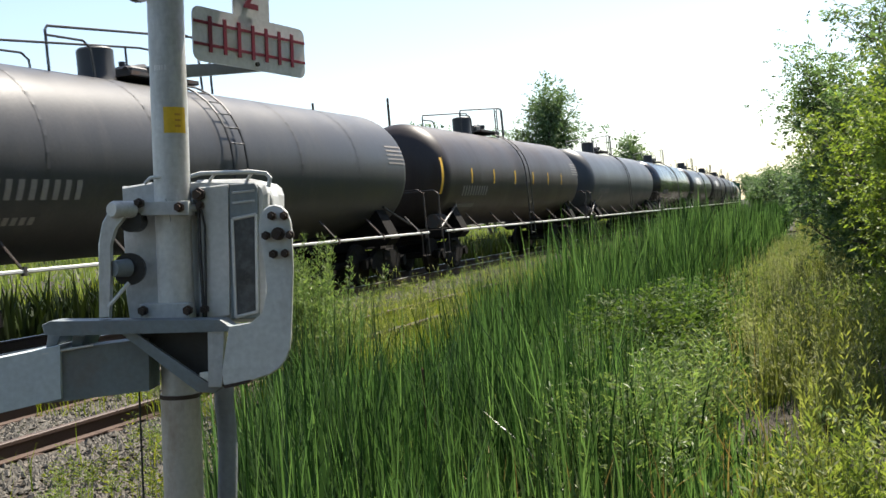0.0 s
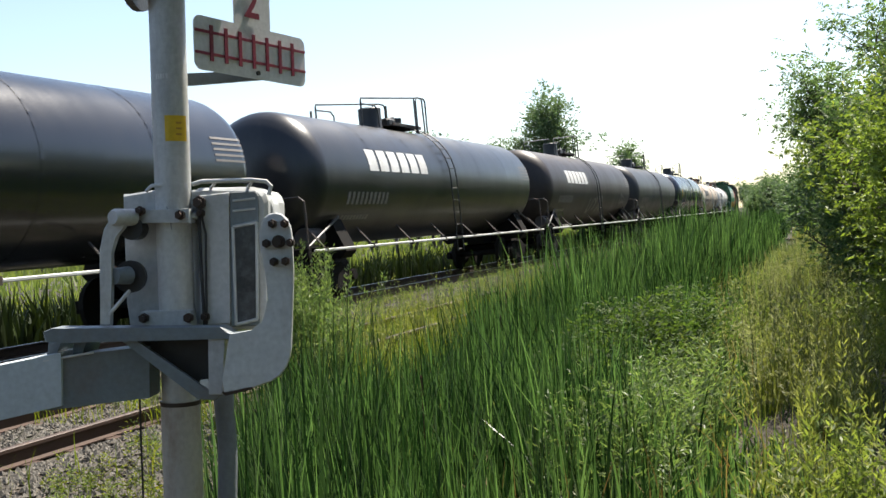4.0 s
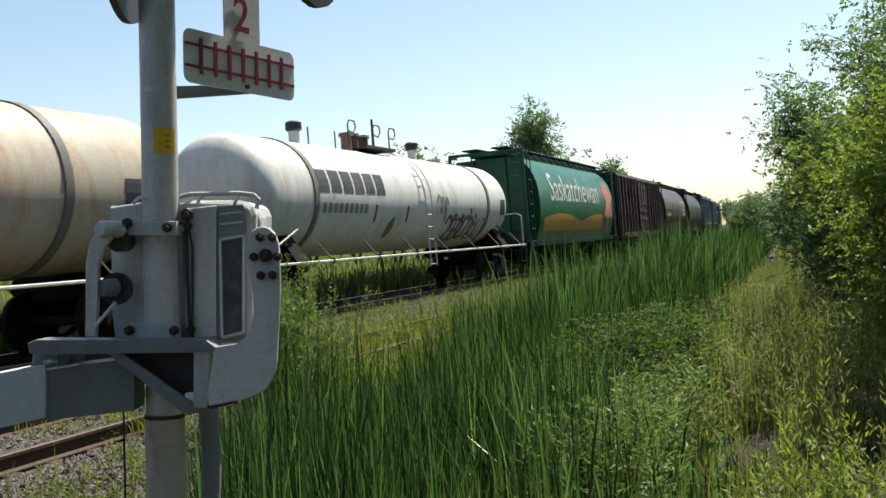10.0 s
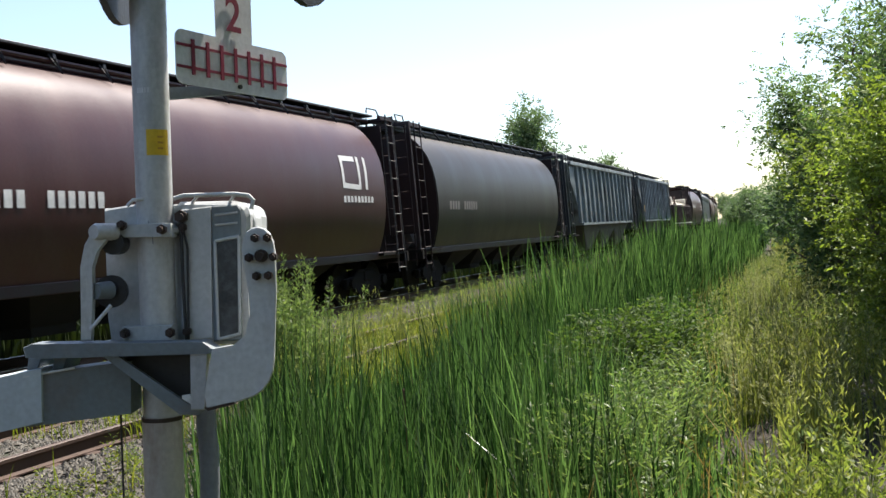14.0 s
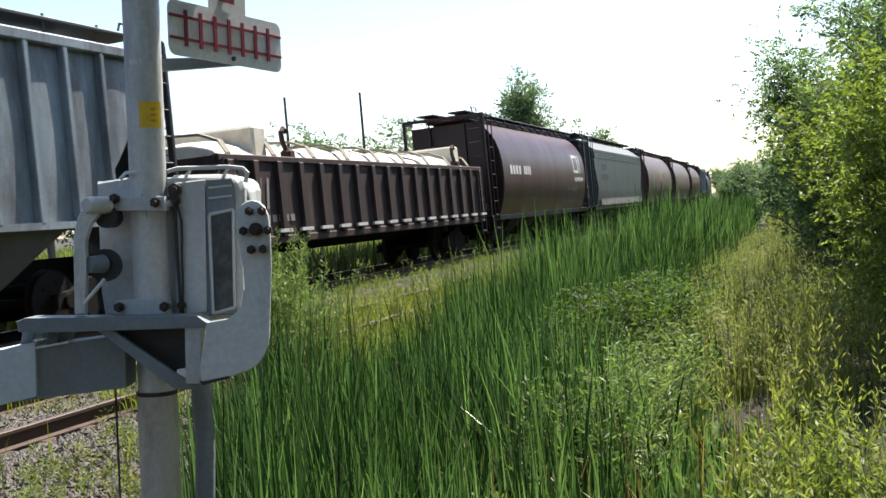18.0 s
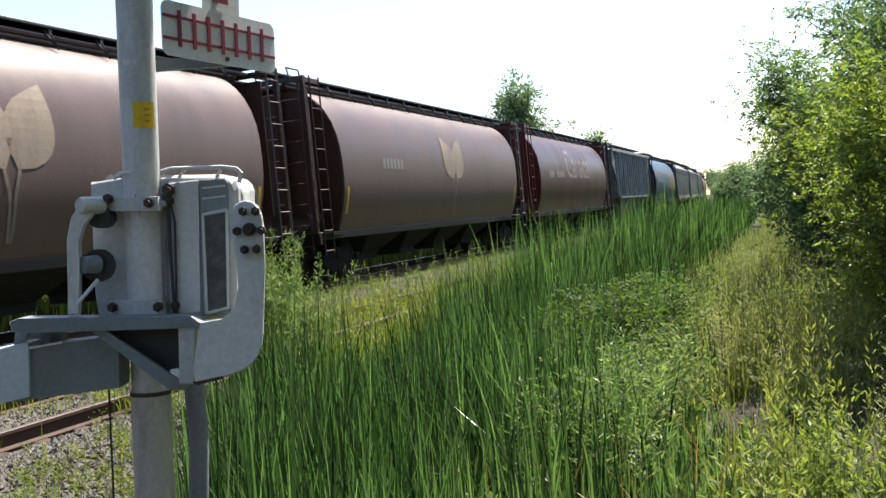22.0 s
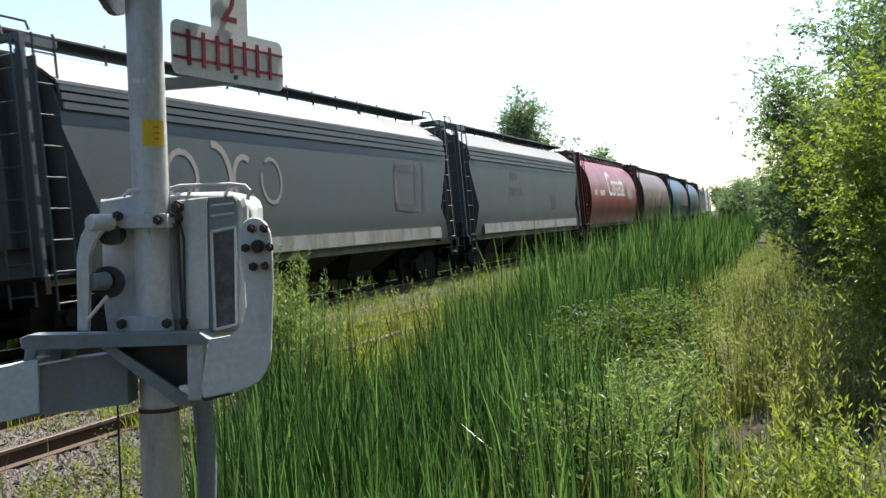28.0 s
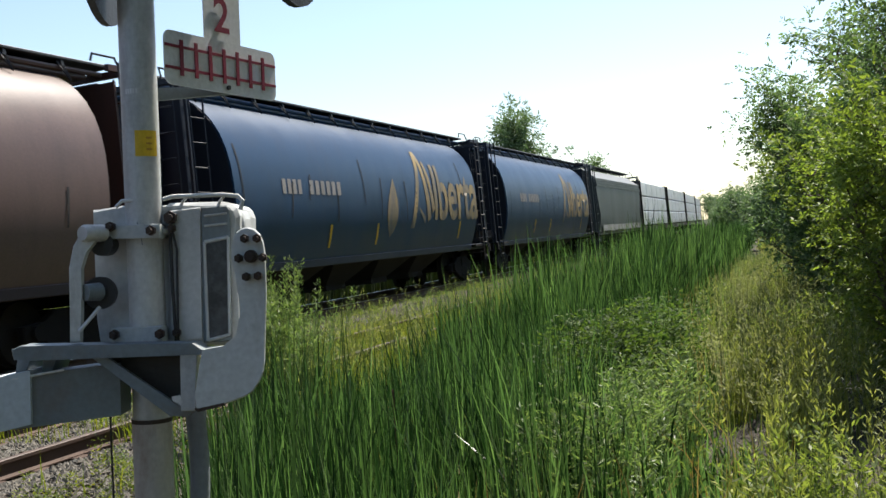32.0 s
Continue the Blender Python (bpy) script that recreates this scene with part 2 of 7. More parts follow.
def soil_mat():
    """Ground: grass litter, dirt and gravel, mixed by the way across the line."""
    m, n, l, p = nodes_of("ground_soil")
    tc = n.new("ShaderNodeTexCoord")
    a, b = n.new("ShaderNodeTexNoise"), n.new("ShaderNodeTexNoise")
    a.inputs["Scale"].default_value, a.inputs["Detail"].default_value = 0.6, 8
    b.inputs["Scale"].default_value, b.inputs["Detail"].default_value = 26, 6
    r = n.new("ShaderNodeValToRGB")
    e = r.color_ramp.elements
    e[0].position, e[0].color = 0.32, (0.03, 0.022, 0.014, 1)
    e[1].position, e[1].color = 0.72, (0.02, 0.03, 0.011, 1)
    e2 = r.color_ramp.elements.new(0.5)
    e2.color = (0.036, 0.03, 0.018, 1)
    mx = n.new("ShaderNodeMixRGB")
    mx.blend_type, mx.inputs["Fac"].default_value = "OVERLAY", 0.7
    for t in (a, b):
        l.new(tc.outputs["Object"], t.inputs["Vector"])
    l.new(a.outputs["Fac"], r.inputs["Fac"])
    l.new(r.outputs[0], mx.inputs["Color1"])
    l.new(b.outputs["Fac"], mx.inputs["Color2"])
    l.new(mx.outputs[0], p.inputs["Base Color"])
    p.inputs["Roughness"].default_value = 0.95
    bp = n.new("ShaderNodeBump")
    bp.inputs["Strength"].default_value, bp.inputs["Distance"].default_value = 0.7, 0.06
    l.new(b.outputs["Fac"], bp.inputs["Height"])
    l.new(bp.outputs[0], p.inputs["Normal"])
    return m


M["soil"] = soil_mat()
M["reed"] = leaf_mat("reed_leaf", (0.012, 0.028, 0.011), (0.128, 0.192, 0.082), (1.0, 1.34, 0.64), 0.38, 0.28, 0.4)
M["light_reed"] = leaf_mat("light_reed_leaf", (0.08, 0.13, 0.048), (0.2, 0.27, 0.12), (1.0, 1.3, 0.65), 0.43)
# Leaf colour darkened to paint the shade beyond the train.
M["shade_leaf"] = leaf_mat("shade_dark_leaf", (0.016, 0.026, 0.01), (0.036, 0.052, 0.018), (1.1, 1.2, 0.5), 0.15)
M["pale_grass"] = leaf_mat("pale_dry_grass", (0.2, 0.235, 0.085), (0.36, 0.39, 0.165), (1.15, 1.15, 0.55), 0.45)
M["dry"] = leaf_mat("dry_leaf", (0.22, 0.15, 0.06), (0.36, 0.28, 0.12), (1.1, 1.0, 0.6), 0.3)
M["grass"] = leaf_mat("meadow_grass", (0.07, 0.12, 0.02), (0.20, 0.22, 0.045), (1.5, 1.45, 0.4), 0.45)
M["weed"] = leaf_mat("weed_leaf", (0.1, 0.145, 0.046), (0.235, 0.275, 0.1), (1.3, 1.35, 0.5), 0.45)
M["light_weed"] = leaf_mat("light_weed_leaf", (0.085, 0.135, 0.04), (0.2, 0.245, 0.085), (1.3, 1.35, 0.5), 0.45)
M["goldweed"] = leaf_mat("yellow_weed_leaf", (0.135, 0.165, 0.05), (0.28, 0.29, 0.11), (1.15, 1.18, 0.55), 0.48)
M["ash"] = leaf_mat("tree_leaf", (0.066, 0.105, 0.05), (0.19, 0.245, 0.115), (1.05, 1.28, 0.65), 0.48)
M["maple"] = leaf_mat("light_tree_leaf", (0.10, 0.15, 0.04), (0.25, 0.30, 0.085), (1.15, 1.25, 0.45), 0.45)
M["far_leaf"] = leaf_mat("far_leaf", (0.075, 0.12, 0.065), (0.155, 0.21, 0.11), (1.1, 1.25, 0.7), 0.42)
M["bark"] = mat("bark", (0.11, 0.09, 0.07), 0.9, var=0.4, size=8, streak=0.2, bump=0.7)
M["plume"] = leaf_mat("grey_plume", (0.2, 0.22, 0.115), (0.36, 0.375, 0.21), (1.12, 1.12, 0.7), 0.45)
M["thicket"] = leaf_mat("thicket_leaf", (0.035, 0.065, 0.02), (0.115, 0.16, 0.055), (1.2, 1.35, 0.5), 0.4, 0.7)
M["willow"] = leaf_mat("willow_leaf", (0.085, 0.135, 0.055), (0.20, 0.245, 0.11), (1.15, 1.3, 0.6), 0.45, 0.42)
M["spike"] = mat("cattail_spike", (0.09, 0.05, 0.028), 0.95, var=0.3, size=20)
M["stem"] = mat("green_stem", (0.13, 0.165, 0.06), 0.8, var=0.3)


# ---- mesh tools ----
class Shape:
    """Collects faces of one part."""

    def __init__(self):
        self.v, self.f = [], []

    def add(self, verts, faces):
        k = len(self.v)
        self.v += [tuple(p) for p in verts]
        self.f += [tuple(i + k for i in f) for f in faces]
        return self

    def box(self, x, y, z, sx, sy, sz, turn=None, cut=0.0):
        """A box about a centre; cut takes off its edges."""
        hx, hy, hz = sx / 2, sy / 2, sz / 2
        if cut <= 0:
            vs = [(a * hx, b * hy, c * hz) for a in (-1, 1) for b in (-1, 1) for c in (-1, 1)]
            fs = [(0, 1, 3, 2), (4, 6, 7, 5), (0, 4, 5, 1), (2, 3, 7, 6), (0, 2, 6, 4), (1, 5, 7, 3)]
        else:
            c = min(cut, hx * 0.9, hy * 0.9, hz * 0.9)
            bm = bmesh.new()
            bmesh.ops.create_cube(bm, size=1)
            bmesh.ops.scale(bm, vec=(sx, sy, sz), verts=bm.verts)
            bmesh.ops.bevel(bm, geom=bm.edges[:], offset=c, segments=1, affect="EDGES")
            bm.verts.ensure_lookup_table()
            vs = [tuple(q.co) for q in bm.verts]
            fs = [[q.index for q in g.verts] for g in bm.faces]
            bm.free()
        if turn is not None:
            vs = [turn @ Vector(q) for q in vs]
        return self.add([(q[0] + x, q[1] + y, q[2] + z) for q in vs], fs)

    def tube(self, pts, r, n=6, caps=True):
        """A round bar along points."""
        pts = [Vector(p) for p in pts]
        rr = r if isinstance(r, (list, tuple)) else [r] * len(pts)
        vs, fs, k = [], [], len(pts)
        ref = None
        for i, p in enumerate(pts):
            d = (pts[min(i + 1, k - 1)] - pts[max(i - 1, 0)]).normalized()
            if ref is None:
                ref = Vector((0, 0, 1)) if abs(d.z) < 0.9 else Vector((1, 0, 0))
            u = (ref - d * ref.dot(d)).normalized()
            w = d.cross(u)
            ref = u
            for j in range(n):
                a = 2 * math.pi * j / n
                vs.append(p + (u * math.cos(a) + w * math.sin(a)) * rr[i])
        for i in range(k - 1):
            for j in range(n):
                fs.append((i * n + j, i * n + (j + 1) % n, (i + 1) * n + (j + 1) % n, (i + 1) * n + j))
        if caps:
            fs += [tuple(range(n))[::-1], tuple(range((k - 1) * n, k * n))]
        return self.add(vs, fs)

    def rings(self, rings, close=True, caps=True):
        """A skin over rings of equal length."""
        n, fs = len(rings[0]), []
        for i in range(len(rings) - 1):
            for j in range(n if close else n - 1):
                fs.append((i * n + j, i * n + (j + 1) % n, (i + 1) * n + (j + 1) % n, (i + 1) * n + j))
        if caps:
            fs += [tuple(range(n))[::-1], tuple(range((len(rings) - 1) * n, len(rings) * n))]
        return self.add([p for r in rings for p in r], fs)

    def slab(self, poly, y0, y1, cut=0.0):
        """An outline in x and z, drawn out from y0 to y1."""
        c = Vector((sum(p[0] for p in poly) / len(poly), sum(p[1] for p in poly) / len(poly)))
        def ring(y, k):
            out = []
            for p in poly:
                d = Vector(p) - c
                out.append((p[0] - d.x / max(d.length, 1e-6) * k, y, p[1] - d.y / max(d.length, 1e-6) * k))
            return out
        rs = [ring(y0, 0), ring(y1, 0)] if not cut else [ring(y0, cut), ring(y0 + cut * (1 if y1 > y0 else -1), 0), ring(y1 - cut * (1 if y1 > y0 else -1), 0), ring(y1, cut)]
        return self.rings(rs)

    def mesh(self, name, smooth=False):
        me = bpy.data.meshes.new(name)
        me.from_pydata(self.v, [], self.f)
        bm = bmesh.new()
        bm.from_mesh(me)
        bmesh.ops.recalc_face_normals(bm, faces=bm.faces)
        bm.to_mesh(me)
        bm.free()
        if smooth:
            me.shade_smooth()
            me.set_sharp_from_angle(angle=radians(38))
        return me


def part(name, shape, material, parent, label="", smooth=False, at=None):
    """ONE mesh object under a thing or part. shape: a Shape or a finished mesh."""
    me = shape.mesh(name, smooth) if isinstance(shape, Shape) else shape
    if material is not None and not me.materials:
        me.materials.append(material)
    ob = new(name, me)
    ob.parent = parent
    if at is not None:
        ob.matrix_basis = at
    if label:
        tagged(ob, label)
    return ob


def thing(name, label, category, group="", kind="", at=None, data=None):
    ob = new(name, data)
    if data is None:
        ob.empty_display_size = 0.2
    if at is not None:
        ob.matrix_basis = at
    return tagged(ob, label, category, group, kind)


def quads(name, verts, per):
    """A mesh of many strips: verts (k, per, 2, 3), each strip of per pairs."""
    v = np.asarray(verts, dtype=np.float32)
    k = v.shape[0]
    me = bpy.data.meshes.new(name)
    me.vertices.add(k * per * 2)
    me.vertices.foreach_set("co", v.reshape(-1))
    base = (np.arange(k) * per * 2)[:, None, None]
    lev = (np.arange(per - 1) * 2)[None, :, None]
    idx = (base + lev + np.array([0, 1, 3, 2])[None, None, :]).reshape(-1).astype(np.int32)
    nf = k * (per - 1)
    me.loops.add(nf * 4)
    me.loops.foreach_set("vertex_index", idx)
    me.polygons.add(nf)
    me.polygons.foreach_set("loop_start", (np.arange(nf) * 4).astype(np.int32))
    me.update(calc_edges=True)
    me.validate()
    return me


# ---- ground and tracks ----
def spaced(lo, hi, fine_lo, fine_hi, step, grow):
    out, x, d = [], fine_hi, step
    while x < hi:
        x += d
        d *= grow
        out.append(min(x, hi))
    left, x, d = [], fine_lo, step
    while x > lo:
        x -= d
        d *= grow
        left.append(max(x, lo))
    return np.array(left[::-1] + list(np.arange(fine_lo, fine_hi + step / 2, step)) + out)


def build_ground():
    xs = spaced(-3000, 3000, -19, 6, 0.3, 1.16)
    ys = spaced(-3000, 4000, -3, 60, 0.6, 1.12)
    X, Y = np.meshgrid(xs, ys)
    Z = ground_height(X, Y)
    far = np.hypot(X, Y)
    Z = np.where(far > 700, -0.6, Z)
    nx, ny = len(xs), len(ys)
    v = np.stack([X, Y, Z], -1).reshape(-1, 3)
    i = np.arange(nx * ny).reshape(ny, nx)
    f = np.stack([i[:-1, :-1], i[:-1, 1:], i[1:, 1:], i[1:, :-1]], -1).reshape(-1, 4)
    me = bpy.data.meshes.new("ground")
    me.from_pydata(v.tolist(), [], f.tolist())
    me.shade_smooth()
    me.materials.append(M["soil"])
    return tagged(new("ground", me), "uneven grassy soil with a ditch beside the railway", "ground", kind="structure")


ground = build_ground()
S_BACK, S_AHEAD = -560.0, 690.0


def sweep_rail(track_n, z):
    """One rail: foot, web and head, drawn out along the curve."""
    prof = [(-0.07, -0.17), (0.07, -0.17), (0.07, -0.158), (0.012, -0.14), (0.012, -0.045), (0.036, -0.035), (0.036, -0.006), (0.028, 0), (-0.028, 0), (-0.036, -0.006), (-0.036, -0.035), (-0.012, -0.045), (-0.012, -0.14), (-0.07, -0.158)]
    rings = []
    for s in np.concatenate([np.arange(S_BACK, -20, 20), np.arange(-20, 120, 4), np.arange(120, S_AHEAD, 12)]):
        ring = []
        for n, h in prof:
            x, y, _ = along(s, track_n + n)
            ring.append((x, y, z + h))
        rings.append(ring)
    return Shape().rings(rings)


def build_track(name, n0, z, label, head):
    track = tagged(new(name), label, "railway track", "railway tracks", "structure")
    for side in (-0.752, 0.752):
        rail = part("rail", sweep_rail(n0 + side, z), M["rail"], track, "steel rail with a worn head and a rusty web")
        rail.data.materials.append(head)
        for p in rail.data.polygons:
            if p.normal.z > 0.5 and p.center.z > z - 0.03:
                p.material_index = 1
    return track


far_track = build_track("railway_track_far", 0.0, 0.0, "curved main railway track on grey ballast", M["railhead"])
near_track = build_track("railway_track_near", D_FAR - D_NEAR, Z_NEAR, "rusty siding track half buried in gravel and dirt", M["rusty_head"])


def build_ties():
    tie = Shape().box(0, 0, 0, 0.22, 2.6, 0.17, cut=0.015).mesh("tie")
    tie.materials.append(M["tie"])
    plate = Shape().box(0, 0, 0, 0.18, 0.32, 0.02, cut=0.006).mesh("tie_plate")
    plate.materials.append(M["rail"])
    for track, n0, z, k in ((near_track, D_FAR - D_NEAR, Z_NEAR, 70), (far_track, 0.0, 0.0, 110)):
        for i in range(k):
            s = 2.0 + i * 0.55 + rng.uniform(-0.03, 0.03)
            x, y, a = along(s, n0 + rng.uniform(-0.05, 0.05))
            m = pose(x, y, z - 0.17 - 0.085 - 0.02, rng.uniform(-1, 1), 0, 90 + math.degrees(a) + rng.uniform(-1.5, 1.5))
            part("tie", tie, None, track, at=m)
            if i < 40 and track is near_track:
                for side in (-0.752, 0.752):
                    xx, yy, _ = along(s, n0 + side)
                    part("tie_plate", plate, None, track, at=pose(xx, yy, z - 0.176, 0, 0, 90 + math.degrees(a)))


def stones(name, label, count, s_lo, s_hi, n_lo, n_hi, lift, size, parent=None):
    """Loose ballast stones in one mesh."""
    s = s_lo + (s_hi - s_lo) * rng.random(count) ** 1.6
    n = rng.uniform(n_lo, n_hi, count)
    a = s / RADIUS
    x, y = -D_FAR - RADIUS + (RADIUS + n) * np.cos(a), (RADIUS + n) * np.sin(a)
    z = ground_height(x, y) + lift
    base = np.array([(1, 0, 0), (-1, 0, 0), (0, 1, 0), (0, -1, 0), (0, 0, 1), (0, 0, -1)], float)
    tri = np.array([(0, 2, 4), (2, 1, 4), (1, 3, 4), (3, 0, 4), (2, 0, 5), (1, 2, 5), (3, 1, 5), (0, 3, 5)])
    r = size * rng.uniform(0.5, 1.3, (count, 1, 1)) * rng.uniform(0.6, 1.3, (count, 6, 1))
    t = rng.uniform(0, 6.28, count)
    c, q = np.cos(t)[:, None], np.sin(t)[:, None]
    v = base[None] * r
    v = v + rng.normal(0, size * 0.12, v.shape)
    v = np.stack([v[..., 0] * c - v[..., 1] * q, v[..., 0] * q + v[..., 1] * c, v[..., 2] * 0.8], -1)
    v += np.stack([x, y, z], -1)[:, None, :]
    f = (tri[None] + (np.arange(count) * 6)[:, None, None]).reshape(-1, 3)
    me = bpy.data.meshes.new(name)
    me.from_pydata(v.reshape(-1, 3).tolist(), [], f.tolist())
    me.materials.append(M["stone"])
    return tagged(new(name, me), label, "gravel", kind="stuff")


stones("ballast_near", "loose grey gravel round the siding rails", 30000, 3.5, 45, 2.0, 4.62, 0.012, 0.035)
stones("ballast_far", "grey crushed stone ballast under the main track", 16000, 8, 70, -2.0, 2.2, 0.0, 0.04)
stones("gravel_shoulder", "grey gravel scattered on brown dirt by the siding", 12000, 2.6, 11, 4.8, 7.0, 0.03, 0.034)



def build_dirt():
    """Bare brown dirt beside the siding, where cars and feet wear the grass away."""
    rings = []
    for s in np.arange(2.0, 15.0, 0.3):
        ring = []
        for n in np.arange(4.72, 6.9, 0.15):
            x, y, _ = along(s, n)
            ring.append((x, y, float(ground_height(np.array([x]), np.array([y]))[0]) + 0.012 + 0.012 * math.sin(9 * s + 7 * n) * math.sin(5 * s - 11 * n)))
        rings.append(ring)
    me = Shape().rings(rings, close=False, caps=False).mesh("dirt_shoulder", True)
    me.materials.append(M["dirt"])
    return tagged(new("dirt_shoulder", me), "bare brown dirt beside the siding", "dirt", kind="structure")


build_dirt()

# ---- rail cars: shared running gear ----
def disc(shape, x, y, z, r, w, n=20):
    rings = []
    for dy, k in ((-w / 2, 0.9), (-w / 2, 1), (w / 2, 1), (w / 2, 0.9)):
        rings.append([(x + r * k * math.cos(2 * math.pi * i / n), y + dy, z + r * k * math.sin(2 * math.pi * i / n)) for i in range(n)])
    return shape.rings(rings)


def gear_meshes():
    g = {}
    half = [(-1.12, 0.36), (-1.12, 0.58), (-0.72, 0.62), (-0.42, 0.78), (0.42, 0.78), (0.72, 0.62), (1.12, 0.58), (1.12, 0.36), (0.72, 0.34), (0.38, 0.16), (-0.38, 0.16), (-0.72, 0.34)]
    s = Shape().slab(half, -0.07, 0.07, 0.02)
    for x in (-0.88, 0.88):
        disc(s, x, -0.09, 0.47, 0.115, 0.1, 12)
    g["sideframe"] = s.mesh("sideframe")
    w = Shape().tube([(0, -1.0, 0), (0, 1.0, 0)], 0.085, 10)
    for y in (-0.74, 0.74):
        disc(w, 0, y, 0, 0.46, 0.14, 24)
        disc(w, 0, y * 0.94, 0, 0.49, 0.03, 24)
        for k in range(6):
            a = k * math.pi / 3
            w.box(0.28 * math.cos(a), y * 1.09, 0.28 * math.sin(a), 0.05, 0.03, 0.05)
    g["wheelset"] = w.mesh("wheelset")
    g["bolster"] = Shape().box(0, 0, 0.62, 0.42, 2.2, 0.3, cut=0.05).mesh("truck")
    sp = Shape()
    sp.box(0, 0, 0.23, 0.44, 0.2, 0.04)
    for x in (-0.14, 0.14):
        sp.tube([(x, 0, 0.24), (x, 0, 0.56)], 0.075, 8)
    g["springs"] = sp.mesh("springs")
    g["coupler"] = Shape().box(0, 0, 0.86, 0.75, 0.16, 0.2, cut=0.03).box(0.32, 0.05, 0.86, 0.22, 0.3, 0.28, cut=0.06).mesh("coupler")
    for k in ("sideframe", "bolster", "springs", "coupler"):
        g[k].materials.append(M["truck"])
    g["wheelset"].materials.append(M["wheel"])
    return g


GEAR = gear_meshes()
WHEELSETS = []


def running_gear(car, length, inset=2.2):
    for e in (-1, 1):
        truck = part("truck", GEAR["bolster"], None, car, at=pose(e * (length / 2 - inset), 0, 0))
        for y in (-1.0, 1.0):
            part("sideframe", GEAR["sideframe"], None, truck, at=pose(0, y, 0, 0, 0, 0 if y < 0 else 180))
        for x in (-0.88, 0.88):
            WHEELSETS.append(part("wheelset", GEAR["wheelset"], None, truck, at=pose(x, 0, 0.47)))
        for y in (-1.0, 1.0):
            part("spring_nest", GEAR["springs"], None, truck, at=pose(0, y, 0))
        part("coupler", GEAR["coupler"], None, car, at=pose(e * (length / 2 - 0.28), 0, 0, 0, 0, 0 if e > 0 else 180))


MESHES = {}


def shared(key, build, smooth=False):
    """Meshes of alike parts are built once."""
    if key not in MESHES:
        MESHES[key] = build().mesh(key[0], smooth)
    return MESHES[key]


def dressed(me, material):
    """A copy of a shared mesh in one material, kept for its next use."""
    key = (me.name, material.name)
    if key not in MESHES:
        MESHES[key] = me.copy()
        MESHES[key].materials.clear()
        MESHES[key].materials.append(material)
    return MESHES[key]


def put(name, key, build, material, parent, label="", smooth=False, at=None):
    return part(name, dressed(shared((name, *key), build, smooth), material), None, parent, label, at=at)


def ladder(x, y, z0, z1, width=0.42, step=0.32, lean=0.0):
    s = Shape()
    for dx in (-width / 2, width / 2):
        s.tube([(x + dx, y, z0), (x + dx, y - lean, z1)], 0.02, 5)
    z = z0 + 0.1
    while z < z1 - 0.05:
        k = (z - z0) / (z1 - z0)
        s.tube([(x - width / 2, y - lean * k, z), (x + width / 2, y - lean * k, z)], 0.014, 5)
        z += step
    return s


# ---- rail cars: lettering and emblems on curved sides ----
def on_side(polys, surface, name, material, parent, label="", step=0.14, lift=0.008):
    """Flat shapes (lists of x, z) laid on a side whose half width is surface(z)."""
    bm = bmesh.new()
    for poly in polys:
        try:
            bm.faces.new([bm.verts.new((p[0], 0, p[1])) for p in poly])
        except ValueError:
            pass
    bmesh.ops.remove_doubles(bm, verts=bm.verts[:], dist=0.002)
    lay(bm, surface, step, lift)
    me = bpy.data.meshes.new(name)
    bm.to_mesh(me)
    bm.free()
    return part(name, me, material, parent, label)


def lay(bm, surface, step, lift):
    zs = [v.co.z for v in bm.verts]
    z = min(zs) + step
    while z < max(zs):
        bmesh.ops.bisect_plane(bm, geom=bm.verts[:] + bm.edges[:] + bm.faces[:], plane_co=(0, 0, z), plane_no=(0, 0, 1))
        z += step
    for v in bm.verts:
        v.co.y = -surface(v.co.z) - lift
    bmesh.ops.recalc_face_normals(bm, faces=bm.faces)
    for f in bm.faces:
        if f.normal.y > 0:
            f.normal_flip()


def word(text, x, z, size, surface, material, parent, stretch=1.0, lean=0.0, bold=0.0):
    """A word in the built-in font on a car's side, from x at its left foot."""
    cu = bpy.data.curves.new("word", "FONT")
    cu.body, cu.size, cu.resolution_u, cu.shear = text, size, 4, lean
    cu.offset = bold
    tmp = bpy.data.objects.new("word", cu)
    scene.collection.objects.link(tmp)
    me = bpy.data.meshes.new_from_object(tmp.evaluated_get(bpy.context.evaluated_depsgraph_get()))
    bpy.data.objects.remove(tmp)
    bm = bmesh.new()
    bm.from_mesh(me)
    for v in bm.verts:
        v.co = Vector((x + v.co.x * stretch, 0, z + v.co.y))
    lay(bm, surface, 0.14, 0.014)
    bm.to_mesh(me)
    bm.free()
    me.materials.append(material)
    return part("lettering", me, None, parent, "painted word on the car's side")


def bars(x, z, w, h, n, gap=0.35):
    """Plain bars in place of n characters."""
    step = w / n
    return [[(x + i * step, z), (x + i * step + step * (1 - gap), z), (x + i * step + step * (1 - gap), z + h), (x + i * step, z + h)] for i in range(n)]


def leaf_poly(x, z, length, width, angle):
    out = []
    for k in range(17):
        t = k / 16
        a, b = (t * 2, 1) if t < 0.5 else ((1 - t) * 2, -1)
        w = width * math.sin(math.pi * a ** 0.8) * b * 0.5
        out.append((a * length, w))
    c, s = math.cos(angle), math.sin(angle)
    return [(x + p * c - q * s, z + p * s + q * c) for p, q in out[:-1]]


